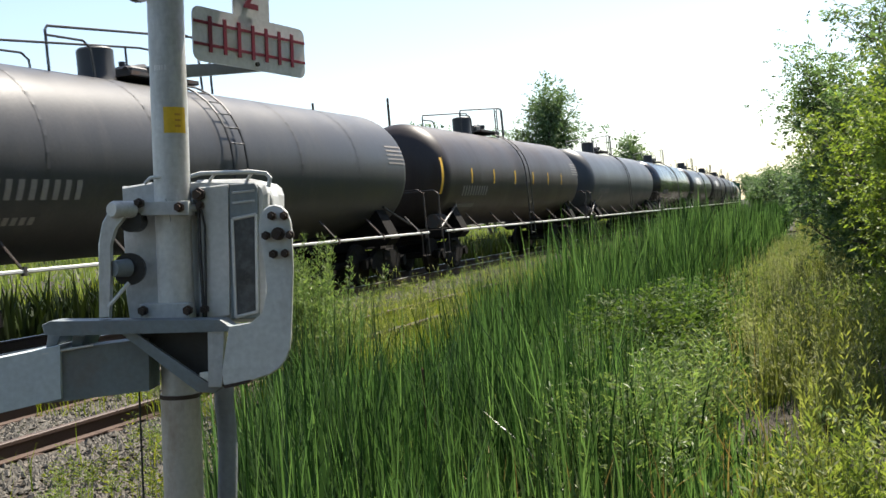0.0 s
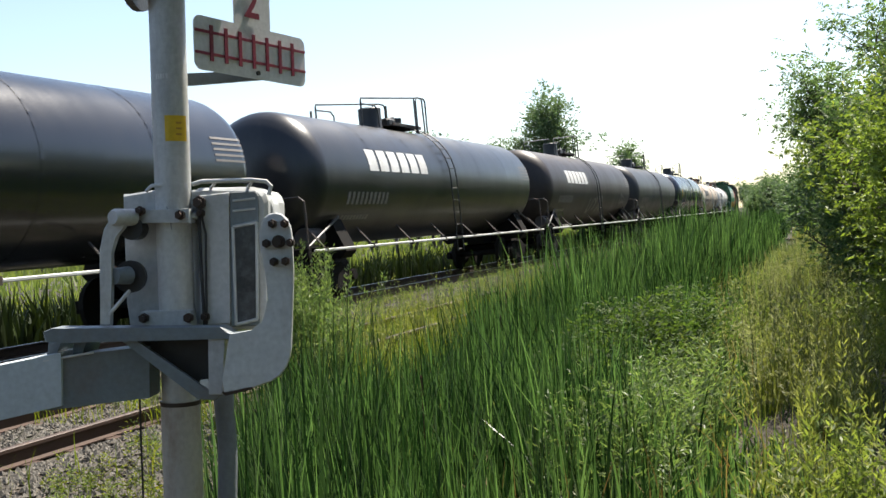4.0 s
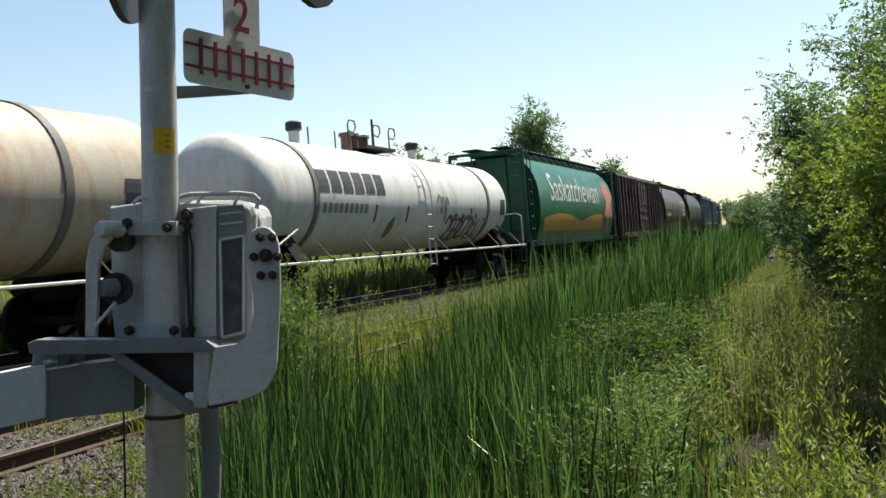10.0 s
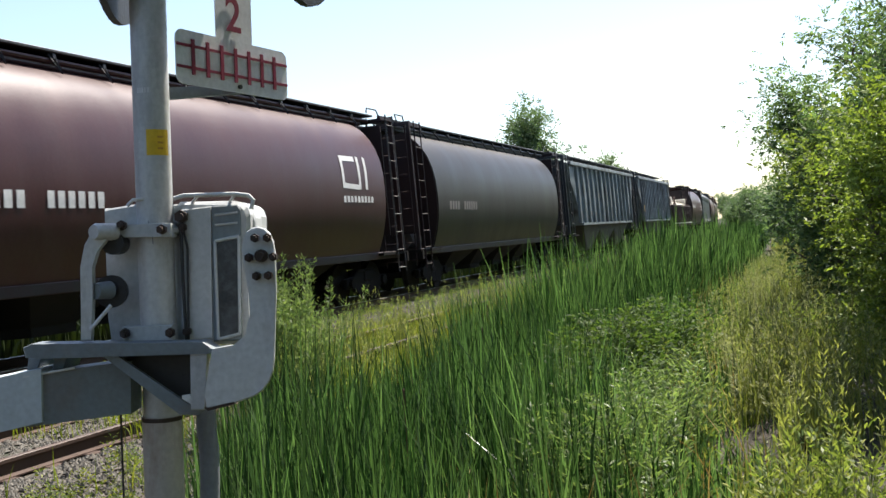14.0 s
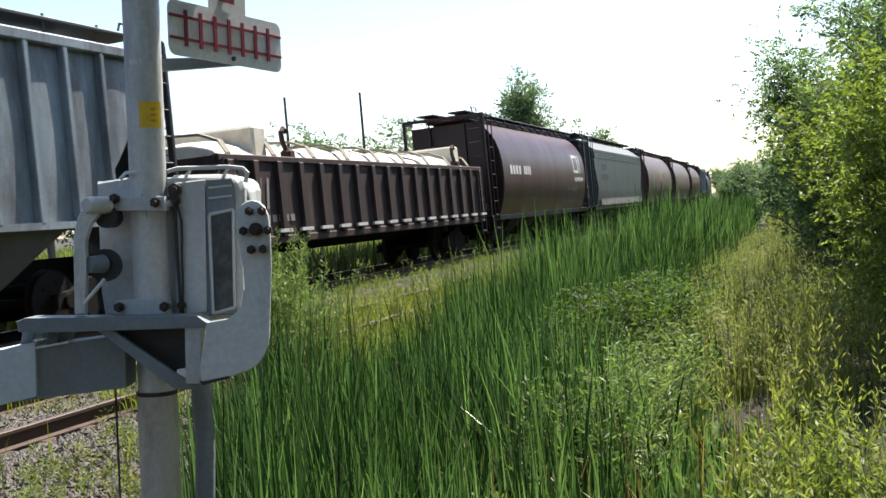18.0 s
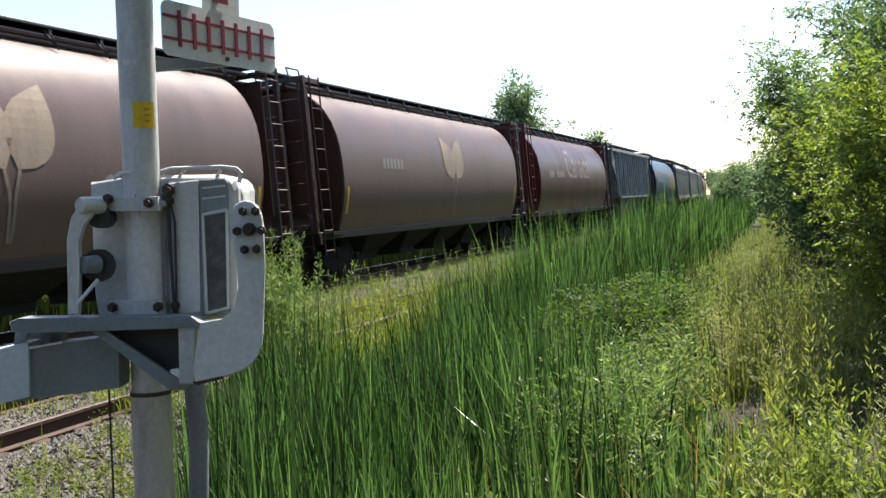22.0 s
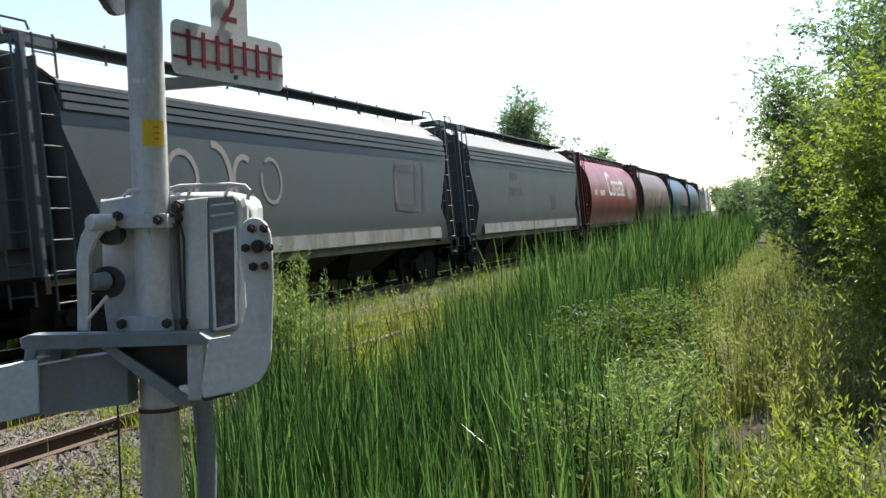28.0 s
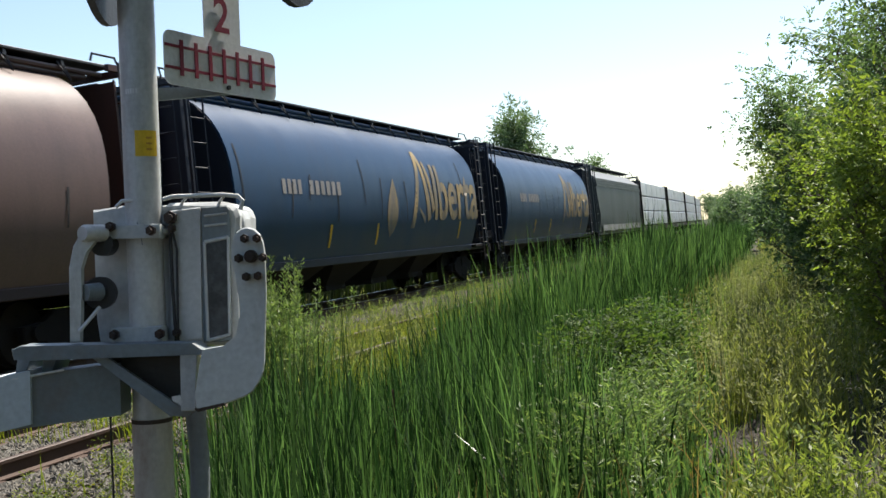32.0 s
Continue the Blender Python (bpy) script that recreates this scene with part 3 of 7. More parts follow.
def scrawl(x, z, w, h, seed, n=5):
    """Looping paint strokes that cannot be read."""
    r = random.Random(seed)
    out = []
    for i in range(n):
        cx, cz = x + w * (i + 0.5) / n, z + h / 2
        rx, rz = w / n * r.uniform(0.35, 0.6), h * r.uniform(0.3, 0.5)
        a0, turn, k = r.uniform(0, 6), r.uniform(3.5, 6.0), 12
        t = 0.045 * r.uniform(0.8, 1.5)
        for j in range(k):
            p = []
            for q in (j, j + 1):
                a = a0 + turn * q / k
                p.append((cx + rx * math.cos(a), cz + rz * math.sin(a) * 1.0, math.cos(a), math.sin(a)))
            (x0, z0, c0, s0), (x1, z1, c1, s1) = p
            out.append([(x0 - t * c0, z0 - t * s0), (x0 + t * c0, z0 + t * s0), (x1 + t * c1, z1 + t * s1), (x1 - t * c1, z1 - t * s1)])
    return out


# ---- tank cars ----
TANK_R, TANK_Z = 1.46, 2.64


def tank_surface(z):
    return math.sqrt(max(0.01, TANK_R ** 2 - (z - TANK_Z) ** 2))


def small_tank_surface(z):
    return math.sqrt(max(0.01, 1.31 ** 2 - (z - 2.5) ** 2))


def tank_shell(half, r, mid):
    prof = [(-half + a, b * r / 1.46) for a, b in ((0, 0.02), (0.02, 0.4), (0.07, 0.75), (0.16, 1.04), (0.3, 1.27), (0.48, 1.41), (0.62, 1.45), (0.72, 1.46))]
    prof = prof + [(half * k, r) for k in (-0.55, -0.1, 0.35)] + [(-a, b) for a, b in prof[::-1]]
    rings = [[(x, b * math.cos(t), mid + b * math.sin(t)) for t in [2 * math.pi * i / 48 for i in range(48)]] for x, b in prof]
    return Shape().rings(rings)


def rail_loop(pts, r=0.022):
    return Shape().tube(pts, r, 6)


def tank_car(length, paint, label, dome="round", rail_mat=None, bands=False, ladder_mat=None):
    R, Z, inset = (1.31, 2.5, 1.1) if bands else (TANK_R, TANK_Z, 0.9)
    car = thing("tank_car", label, "tank car", "freight train cars")
    rail_mat = rail_mat or M["bright"]
    key = (round(length, 1), "bands" if bands else "plain")
    half = length / 2 - inset
    put("shell", key, lambda: tank_shell(half, R, Z), paint, car, smooth=True)
    for x in (-half + 3.1, -half + 5.6, half - 5.6, half - 3.1):
        put("weld_band", (round(x, 2), bands), lambda x=x: weld_band(x, R, Z), paint, car)
    for e in (-1, 1):
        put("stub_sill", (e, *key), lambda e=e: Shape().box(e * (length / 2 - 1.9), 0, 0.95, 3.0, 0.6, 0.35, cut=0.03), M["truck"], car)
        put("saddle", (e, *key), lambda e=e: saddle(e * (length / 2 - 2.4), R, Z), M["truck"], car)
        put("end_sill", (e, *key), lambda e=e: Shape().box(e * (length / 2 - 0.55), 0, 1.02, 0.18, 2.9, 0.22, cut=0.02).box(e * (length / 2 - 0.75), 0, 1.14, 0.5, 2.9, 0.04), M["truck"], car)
        put("end_rail", (e, *key), lambda e=e: rail_loop([(e * (length / 2 - 0.5), -1.45, 1.1), (e * (length / 2 - 0.5), -1.45, 2.05), (e * (length / 2 - 0.55), -1.3, 2.15), (e * (length / 2 - 0.6), -0.4, 2.15), (e * (length / 2 - 0.6), 0.4, 2.15), (e * (length / 2 - 0.55), 1.3, 2.15), (e * (length / 2 - 0.5), 1.45, 2.05), (e * (length / 2 - 0.5), 1.45, 1.1)]), rail_mat if bands else M["steel"], car)
        put("corner_step", (e, *key), lambda e=e: Shape().tube([(e * (length / 2 - 0.9), -1.48, 1.05), (e * (length / 2 - 0.9), -1.48, 0.5), (e * (length / 2 - 0.5), -1.48, 0.5), (e * (length / 2 - 0.5), -1.48, 1.05)], 0.02, 5), M["steel"], car)
        put("head_brace", (e, *key), lambda e=e: Shape().tube([(e * (half - 1.5), -1.2, 1.75), (e * (length / 2 - 0.6), -1.35, 1.1)], 0.03, 6), M["dark"], car)
    for y in (-1.54, 1.54):
        put("side_rail", (y, *key), lambda y=y: Shape().tube([(-length / 2 + 0.6, y, 1.06), (length / 2 - 0.6, y, 1.06)], 0.028, 6), rail_mat, car, "long bright handrail along the tank's foot")
    for i in range(8):
        x = (i - 3.5) * (length - 2.2) / 7
        put("rail_bracket", ("b",), lambda: Shape().tube([(0, -1.54, 1.06), (0, -1.15, 1.5)], 0.022, 5).box(0, -1.54, 1.06, 0.06, 0.06, 0.12), M["steel"], car, at=pose(x, 0, 0))
    put("brake_cylinder", key, lambda: Shape().tube([(-length / 2 + 1.3, -0.9, 1.35), (-length / 2 + 1.95, -0.9, 1.35)], 0.2, 14), M["steel"], car)
    top = Z + R
    lm = ladder_mat or M["dark"]
    put("side_ladder", key, lambda: tank_ladder(0.25 if bands else -0.15, R, Z), lm, car, "ladder bent over the tank's side")
    put("platform", key, lambda: Shape().box(-0.7, 0, top + 0.05, 1.9, 1.15, 0.035).box(-0.7, -0.57, top + 0.08, 1.9, 0.025, 0.06), M["steel"], car)
    if dome == "round":
        put("manway_housing", key, lambda: Shape().tube([(-1.8, 0, top - 0.05), (-1.8, 0, top + 0.06), (-1.8, 0, top + 0.5), (-1.8, 0, top + 0.53)], [0.34, 0.3, 0.3, 0.27], 20), M["dark"], car, "black round valve housing", smooth=True)
        put("valve", key, lambda: Shape().tube([(-0.6, -0.2, top), (-0.6, -0.2, top + 0.2), (-0.6, -0.2, top + 0.2), (-0.6, -0.2, top + 0.32)], [0.1, 0.1, 0.16, 0.16], 10), M["dark"], car)
    else:
        for x in (-1.8, -1.4, -0.8):
            put("valve", (x,), lambda x=x: Shape().tube([(x, -0.1, top), (x, -0.1, top + 0.36), (x, -0.1, top + 0.36), (x, -0.1, top + 0.45)], [0.14, 0.14, 0.19, 0.17], 12), M["rustpaint"], car)
        for x in (-4.35, 2.85):
            put("vent_pipe", (x,), lambda x=x: Shape().tube([(x, 0, top - 0.05), (x, 0, top + 0.32)], 0.13, 12), paint, car)
            put("vent_cap", (x,), lambda x=x: Shape().tube([(x, 0, top + 0.3), (x, 0, top + 0.33), (x, 0, top + 0.5), (x, 0, top + 0.54)], [0.15, 0.19, 0.19, 0.12], 12), M["dark"], car, "dark vent cap")
    if not bands:
        put("valve_cluster", key, lambda: Shape().box(-1.05, -0.1, top + 0.16, 0.5, 0.4, 0.26, cut=0.05).tube([(-1.3, -0.2, top + 0.2), (-0.8, -0.2, top + 0.3)], 0.07, 8).tube([(-1.0, 0.1, top + 0.1), (-1.0, 0.1, top + 0.42)], 0.06, 8), M["dark"], car)
    rm = M["ladder"] if bands else M["dark"]
    if bands:
        for x in (-2.6, -1.1, -0.1):
            put("top_hoop", (x,), lambda x=x: rail_loop([(x, -0.55, top), (x, -0.55, top + 0.55), (x + 0.1, -0.55, top + 0.66), (x + 0.4, -0.55, top + 0.66), (x + 0.45, -0.55, top + 0.5), (x + 0.3, -0.55, top + 0.36), (x, -0.55, top + 0.4)], 0.02), rm, car)
            put("top_post", (x,), lambda x=x: rail_loop([(x, 0.55, top), (x, 0.55, top + 0.62)], 0.02), rm, car)
        put("top_chain", key, lambda: Shape().tube([(-2.6 + 0.21 * i, -0.55, top + 0.42 - 0.12 * math.sin(math.pi * i / 7)) for i in range(8)], 0.008, 5), rm, car)
    else:
        for y in (-0.62, 0.62):
            put("top_rail", (y, *key), lambda y=y: rail_loop([(-3.6, y, top - 0.12), (-3.6, y, top + 0.5), (-3.55, y, top + 0.56), (0.2, y, top + 0.9), (0.5, y, top + 0.9), (0.6, y, top + 0.82), (0.6, y, top - 0.1)]), rm, car)
            put("rail_post", (y, *key), lambda y=y: rail_loop([(-0.2, y, top - 0.1), (-0.2, y, top + 0.85)], 0.022), rm, car)
            put("short_rail", (y, *key), lambda y=y: rail_loop([(-2.6, y, top - 0.1), (-2.65, y, top + 0.34), (-2.8, y, top + 0.44), (-3.6, y, top + 0.42)], 0.02), rm, car)
        put("ladder_rail", key, lambda: rail_loop([(-0.4, -0.75, top - 0.15), (-0.4, -0.75, top + 0.75), (-0.3, -0.75, top + 0.85), (0.05, -0.75, top + 0.82), (0.1, -0.75, top - 0.15)]), rm, car)
    running_gear(car, length)
    return car


def weld_band(x, R, Z):
    r = R + 0.006
    return Shape().rings([[(x + d, r * math.cos(t), Z + r * math.sin(t)) for t in [2 * math.pi * i / 40 for i in range(40)]] for d in (-0.03, 0.03)], caps=False)


def saddle(x, R, Z):
    pts = [(-1.45, 1.0)] + [(-(R + 0.01) * math.cos(a), Z - (R + 0.01) * math.sin(a)) for a in [radians(40 + 10 * i) for i in range(11)]] + [(1.45, 1.0), (1.3, 0.85), (-1.3, 0.85)]
    s = Shape().slab(pts, -0.25, 0.25)
    s.v = [(x + y, px, z) for px, y, z in s.v]
    return s


def tank_ladder(x, R, Z):
    s = Shape()
    for dx in (-0.22, 0.22):
        pts = [(x + dx, -R - 0.12, 0.7), (x + dx, -R - 0.1, Z)]
        for k in range(1, 8):
            a = radians(k * 11)
            pts.append((x + dx, -(R + 0.1) * math.cos(a), Z + (R + 0.1) * math.sin(a)))
        s.tube(pts, 0.02, 5)
    z = 0.75
    while z < Z:
        s.tube([(x - 0.22, -R - 0.1, z), (x + 0.22, -R - 0.1, z)], 0.014, 5)
        z += 0.33
    for k in range(1, 8):
        a = radians(k * 11)
        y, zz = -(R + 0.1) * math.cos(a), Z + (R + 0.1) * math.sin(a)
        s.tube([(x - 0.22, y, zz), (x + 0.22, y, zz)], 0.014, 5)
    return s


def tank_band(x):
    R, Z = 1.31, 2.5
    r0, r1, n = R - 0.01, R + 0.03, 40
    ring = lambda d, r: [(x + d, r * math.cos(2 * math.pi * i / n), Z + r * math.sin(2 * math.pi * i / n)) for i in range(n)]
    return Shape().rings([ring(-0.09, r0), ring(-0.09, r1), ring(0.09, r1), ring(0.09, r0)], caps=False)


# ---- covered hoppers with round sides ----
def hopper_surface(z):
    if z > 2.45:
        return 1.57 * math.sqrt(max(0.02, 1 - (min(z, 4.38) - 2.45) ** 2.7 / 2.06 ** 2.7))
    return 1.57 - 0.30 * ((2.45 - z) / 1.35) ** 2


def hopper_shell(ls):
    zs = [1.08, 1.3, 1.6, 1.95, 2.3, 2.65, 3.0, 3.3, 3.6, 3.85, 4.05, 4.2, 4.32, 4.38]
    right = [(hopper_surface(z), z) for z in zs]
    prof = [(-y, z) for y, z in right] + right[::-1]
    rings = []
    for k in (-1, -0.5, 0, 0.5, 1):
        rings.append([((ls / 2 - 1.2 - 0.15 * (4.38 - z) / 3.3) * k, y, z) for y, z in prof])
    return Shape().rings(rings)


def end_sheet(ls, e):
    """The plate that closes one end of a round body, a little inside its rim."""
    right = [(hopper_surface(z) - 0.03, z) for z in (1.12, 1.6, 2.1, 2.6, 3.1, 3.5, 3.85, 4.1, 4.3)]
    prof = [(-y, z) for y, z in right] + right[::-1]
    return Shape().rings([[(e * (ls / 2 - 1.2 - 0.15 * (4.38 - z) / 3.3 + d), y, z) for y, z in prof] for d in (0.004, 0.03)])


def hopper_end(ls, e):
    """Corner posts, roof braces and platform at one end."""
    s = Shape()
    for y in (-1.36, 1.36):
        s.box(e * (ls / 2 - 0.08), y, 2.75, 0.1, 0.09, 3.4)
        s.box(e * (ls / 2 - 0.42), y, 4.42, 0.75, 0.08, 0.1)
    s.box(e * (ls / 2 - 0.1), 0, 4.45, 0.12, 2.8, 0.1)
    return s


def round_hopper(length, paint, label, end_paint=None, sill_paint=None):
    car = thing("covered_hopper_car", label, "hopper car", "freight train cars")
    ls = length - 1.0
    key = (round(length, 1), "round")
    end_paint = end_paint or paint
    put("shell", key, lambda: hopper_shell(ls), paint, car, smooth=True)
    put("roof", key, lambda: Shape().box(0, 0, 4.4, ls - 1.0, 1.5, 0.1, cut=0.03), paint, car)
    put("hatch_trough", key, lambda: Shape().box(0, 0, 4.5, ls - 2.6, 0.62, 0.16, cut=0.05), paint, car)
    for y in (-0.77, 0.77):
        put("end_sheet", (y > 0, *key), lambda y=y: end_sheet(ls, 1 if y > 0 else -1), end_paint, car, "end plate coloured dark for its shade")
        put("eave_pipe", (y, *key), lambda y=y: Shape().tube([(-ls / 2 + 0.2, y, 4.46), (ls / 2 - 0.2, y, 4.46)], 0.045, 8), paint, car, smooth=True)
    hopper_common(car, ls, key, end_paint, sill_paint or end_paint, 4.6)
    running_gear(car, length)
    return car


def hopper_common(car, ls, key, end_paint, sill_paint, top, chutes=4, deep=None):
    for y in (-0.5, 0.5):
        put("running_board", (y, top, *key), lambda y=y: Shape().box(0, y * 1.1, top, ls, 0.62, 0.05, cut=0.01), M["dark"], car, "dark steel roof walk")
    k = 13
    for i in range(k if top < 4.65 else 0):
        put("walk_bracket", (top,), lambda: Shape().tube([(-0.07, -0.78, top - 0.04), (0, -0.97, top - 0.36), (0.07, -0.78, top - 0.04)], 0.018, 5).tube([(-0.07, 0.78, top - 0.04), (0, 0.97, top - 0.36), (0.07, 0.78, top - 0.04)], 0.018, 5).box(0, 0, top - 0.08, 0.06, 1.7, 0.08), M["dark"], car, at=pose((i - (k - 1) / 2) * (ls - 2.4) / (k - 1), 0, 0))
    for e in (-1, 1):
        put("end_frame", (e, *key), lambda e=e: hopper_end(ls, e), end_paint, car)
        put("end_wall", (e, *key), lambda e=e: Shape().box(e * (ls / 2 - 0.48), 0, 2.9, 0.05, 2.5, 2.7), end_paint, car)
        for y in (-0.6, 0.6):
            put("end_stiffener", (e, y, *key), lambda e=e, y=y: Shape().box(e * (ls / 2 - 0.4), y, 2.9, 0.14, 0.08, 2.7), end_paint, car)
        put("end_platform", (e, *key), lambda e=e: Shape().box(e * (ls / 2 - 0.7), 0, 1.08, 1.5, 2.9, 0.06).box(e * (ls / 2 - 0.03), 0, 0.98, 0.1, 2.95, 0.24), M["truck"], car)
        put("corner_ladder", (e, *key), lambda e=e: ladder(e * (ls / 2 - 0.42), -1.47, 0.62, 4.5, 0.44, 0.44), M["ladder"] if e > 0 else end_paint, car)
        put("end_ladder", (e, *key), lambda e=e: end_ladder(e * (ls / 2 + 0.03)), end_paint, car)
        put("brake_reservoir", (e, *key), lambda e=e: Shape().tube([(e * (ls / 2 - 1.35), -0.75, 1.4), (e * (ls / 2 - 0.6), -0.75, 1.4)], 0.22, 12), M["steel"], car)
        put("roof_handrail", (e, top, *key), lambda e=e: rail_loop([(e * (ls / 2 - 0.7), -1.0, top), (e * (ls / 2 - 0.65), -1.0, top + 0.12), (e * (ls / 2 - 0.1), -1.0, top + 0.12), (e * (ls / 2 - 0.05), -1.1, top - 0.2)], 0.02), M["dark"], car)
    for y in (() if deep else (-1.28, 1.28)):
        put("side_sill", (y, *key), lambda y=y: Shape().box(0, y, 1.05, ls - 0.3, 0.07, 0.17, cut=0.015), sill_paint, car)
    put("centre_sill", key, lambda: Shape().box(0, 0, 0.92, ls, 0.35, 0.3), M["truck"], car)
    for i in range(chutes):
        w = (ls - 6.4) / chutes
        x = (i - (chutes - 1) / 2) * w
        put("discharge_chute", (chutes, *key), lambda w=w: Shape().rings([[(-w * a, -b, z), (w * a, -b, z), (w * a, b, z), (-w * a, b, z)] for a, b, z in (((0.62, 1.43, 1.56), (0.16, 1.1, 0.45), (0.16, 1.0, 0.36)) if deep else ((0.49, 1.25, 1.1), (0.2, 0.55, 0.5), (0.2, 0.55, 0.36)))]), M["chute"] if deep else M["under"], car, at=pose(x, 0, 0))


def end_ladder(x):
    s = Shape()
    for y in (-1.3, -0.85):
        s.tube([(x, y, 0.7), (x, y, 4.4)], 0.02, 5)
    for k in range(8):
        s.tube([(x, -1.3, 0.85 + k * 0.45), (x, -0.85, 0.85 + k * 0.45)], 0.014, 5)
    return s


# ---- hoppers with straight or ribbed sides, boxcar, gondola, flat car ----
def slope_hopper(length, paint, label, ribs=0, sill_paint=None, roof_paint=None):
    """Covered hopper with upright sides: smooth with a turned-in top, or with outside posts."""
    car = thing("covered_hopper_car", label, "hopper car", "freight train cars")
    ls = length - 1.0
    key = (round(length, 1), "ribs", ribs)
    put("shell", key, lambda: slope_shell(ls, ribs), paint, car, smooth=True)
    if ribs:
        for i in range(ribs):
            x = (i - (ribs - 1) / 2) * (ls - 3.8) / (ribs - 1)
            for y in (-1.5, 1.5):
                put("side_post", ("p",), lambda: Shape().box(0, 0, 2.85, 0.1, 0.13, 2.55, cut=0.015), paint, car, at=pose(x, y, 0))
        put("top_chord", key, lambda: Shape().box(0, -1.5, 4.16, ls - 1.2, 0.14, 0.16, cut=0.02).box(0, 1.5, 4.16, ls - 1.2, 0.14, 0.16, cut=0.02), paint, car)
        put("bottom_chord", key, lambda: Shape().box(0, -1.5, 1.55, ls - 4.6, 0.12, 0.1).box(0, 1.5, 1.55, ls - 4.6, 0.12, 0.1), paint, car)
    else:
        for turn in (0, 180):
            for k, z in enumerate((3.46, 3.6, 3.74)):
                put("side_ridge", (k, *key), lambda z=z: Shape().slab([(-ls / 2 + 0.62, z), (ls / 2 - 0.62, z), (ls / 2 - 0.62, z + 0.1), (-ls / 2 + 0.62, z + 0.1)], -slope_surface(z) - 0.035 + 0.05, -slope_surface(z) - 0.035 - 0.02, 0.015), paint, car, at=pose(0, 0, 0, 0, 0, turn))
            put("roof_slope", key, lambda: roof_slope(ls), roof_paint or paint, car, "pale sloping roof sheet", at=pose(0, 0, 0, 0, 0, turn))
    for i in range(13):
        put("walk_post", ("w",), lambda: Shape().tube([(0, -0.74, 4.36), (0, -0.74, 4.78)], 0.022, 6), M["ladder"], car, at=pose((i - 6) * (ls - 2.4) / 12 + 0.3, 0, 0))
    put("roof", key, lambda: Shape().box(0, 0, 4.36, ls - 1.6, 1.5, 0.1, cut=0.03), roof_paint or paint, car)
    put("hatch_trough", key, lambda: Shape().box(0, 0, 4.5, ls - 2.6, 0.62, 0.16, cut=0.05), roof_paint or paint, car)
    hopper_common(car, ls, key, M["hopper_dark_grey"] if ribs else paint, sill_paint or paint, 4.68, 3, paint if ribs else None)
    if not ribs:
        put("sill_plate", key, lambda: Shape().box(0, -1.5, 1.3, ls - 3.0, 0.05, 0.3), sill_paint or paint, car, "pale side sill")
    running_gear(car, length)
    return car


def slope_surface(z):
    return float(np.interp(z, (1.1, 1.5, 3.4, 3.86, 4.38), (1.42, 1.48, 1.5, 1.42, 0.82)))


def roof_slope(ls):
    """One sheet of the roof: a thin plate that leans inwards over the side."""
    prof = ((-1.50, 3.83), (-1.50, 3.88), (-0.80, 4.43), (-0.80, 4.38))
    return Shape().rings([[(x, y, z) for y, z in prof] for x in (-ls / 2 + 0.58, ls / 2 - 0.58)])


def slope_shell(ls, ribs):
    """Body with sloping ends; between outside posts the sheets bulge a little, each in its own way."""
    def profile(zs):
        return [(-y, z) for z, y in zs] + [(y, z) for z, y in zs[::-1]]
    if not ribs:
        prof = profile(tuple((z, slope_surface(z)) for z in (1.1, 1.5, 2.0, 2.6, 3.2, 3.4, 3.65, 3.9, 4.15, 4.35)))
        end = lambda z: ls / 2 - float(np.interp(z, (1.1, 1.5, 2.0, 3.2, 4.4), (0.7, 0.9, 1.25, 0.6, 0.55)))
        return Shape().rings([[(end(z) * k, y, z) for y, z in prof] for k in (-1, -0.5, 0, 0.5, 1)])
    prof = profile(tuple((z, 1.44) for z in (1.5, 1.75, 2.1, 2.5, 2.9, 3.3, 3.65, 3.9, 4.1)) + ((4.15, 1.44), (4.35, 1.05)))
    end = lambda z: ls / 2 - 0.55 - 2.0 * min(max((3.7 - z) / 2.2, 0), 1)
    r = random.Random(ribs)
    gap = (ls - 3.8) / (ribs - 1)
    rings = [[(-end(z), y, z) for y, z in prof]]
    for i in range(-2, ribs + 1):
        deep, skew = r.uniform(0.015, 0.06), r.uniform(0.35, 0.65)
        for f in (0.0, 0.25, 0.5, 0.75):
            x = (i - (ribs - 1) / 2 + f) * gap
            swell = deep * math.sin(math.pi * (f ** (math.log(0.5) / math.log(skew)))) if f else 0
            rings.append([(max(-end(z), min(end(z), x)), y * (1 + swell / 1.44 * max(0, math.sin(math.pi * (z - 1.5) / 2.6))), z) for y, z in prof])
    rings.append([(end(z), y, z) for y, z in prof])
    return Shape().rings(rings)


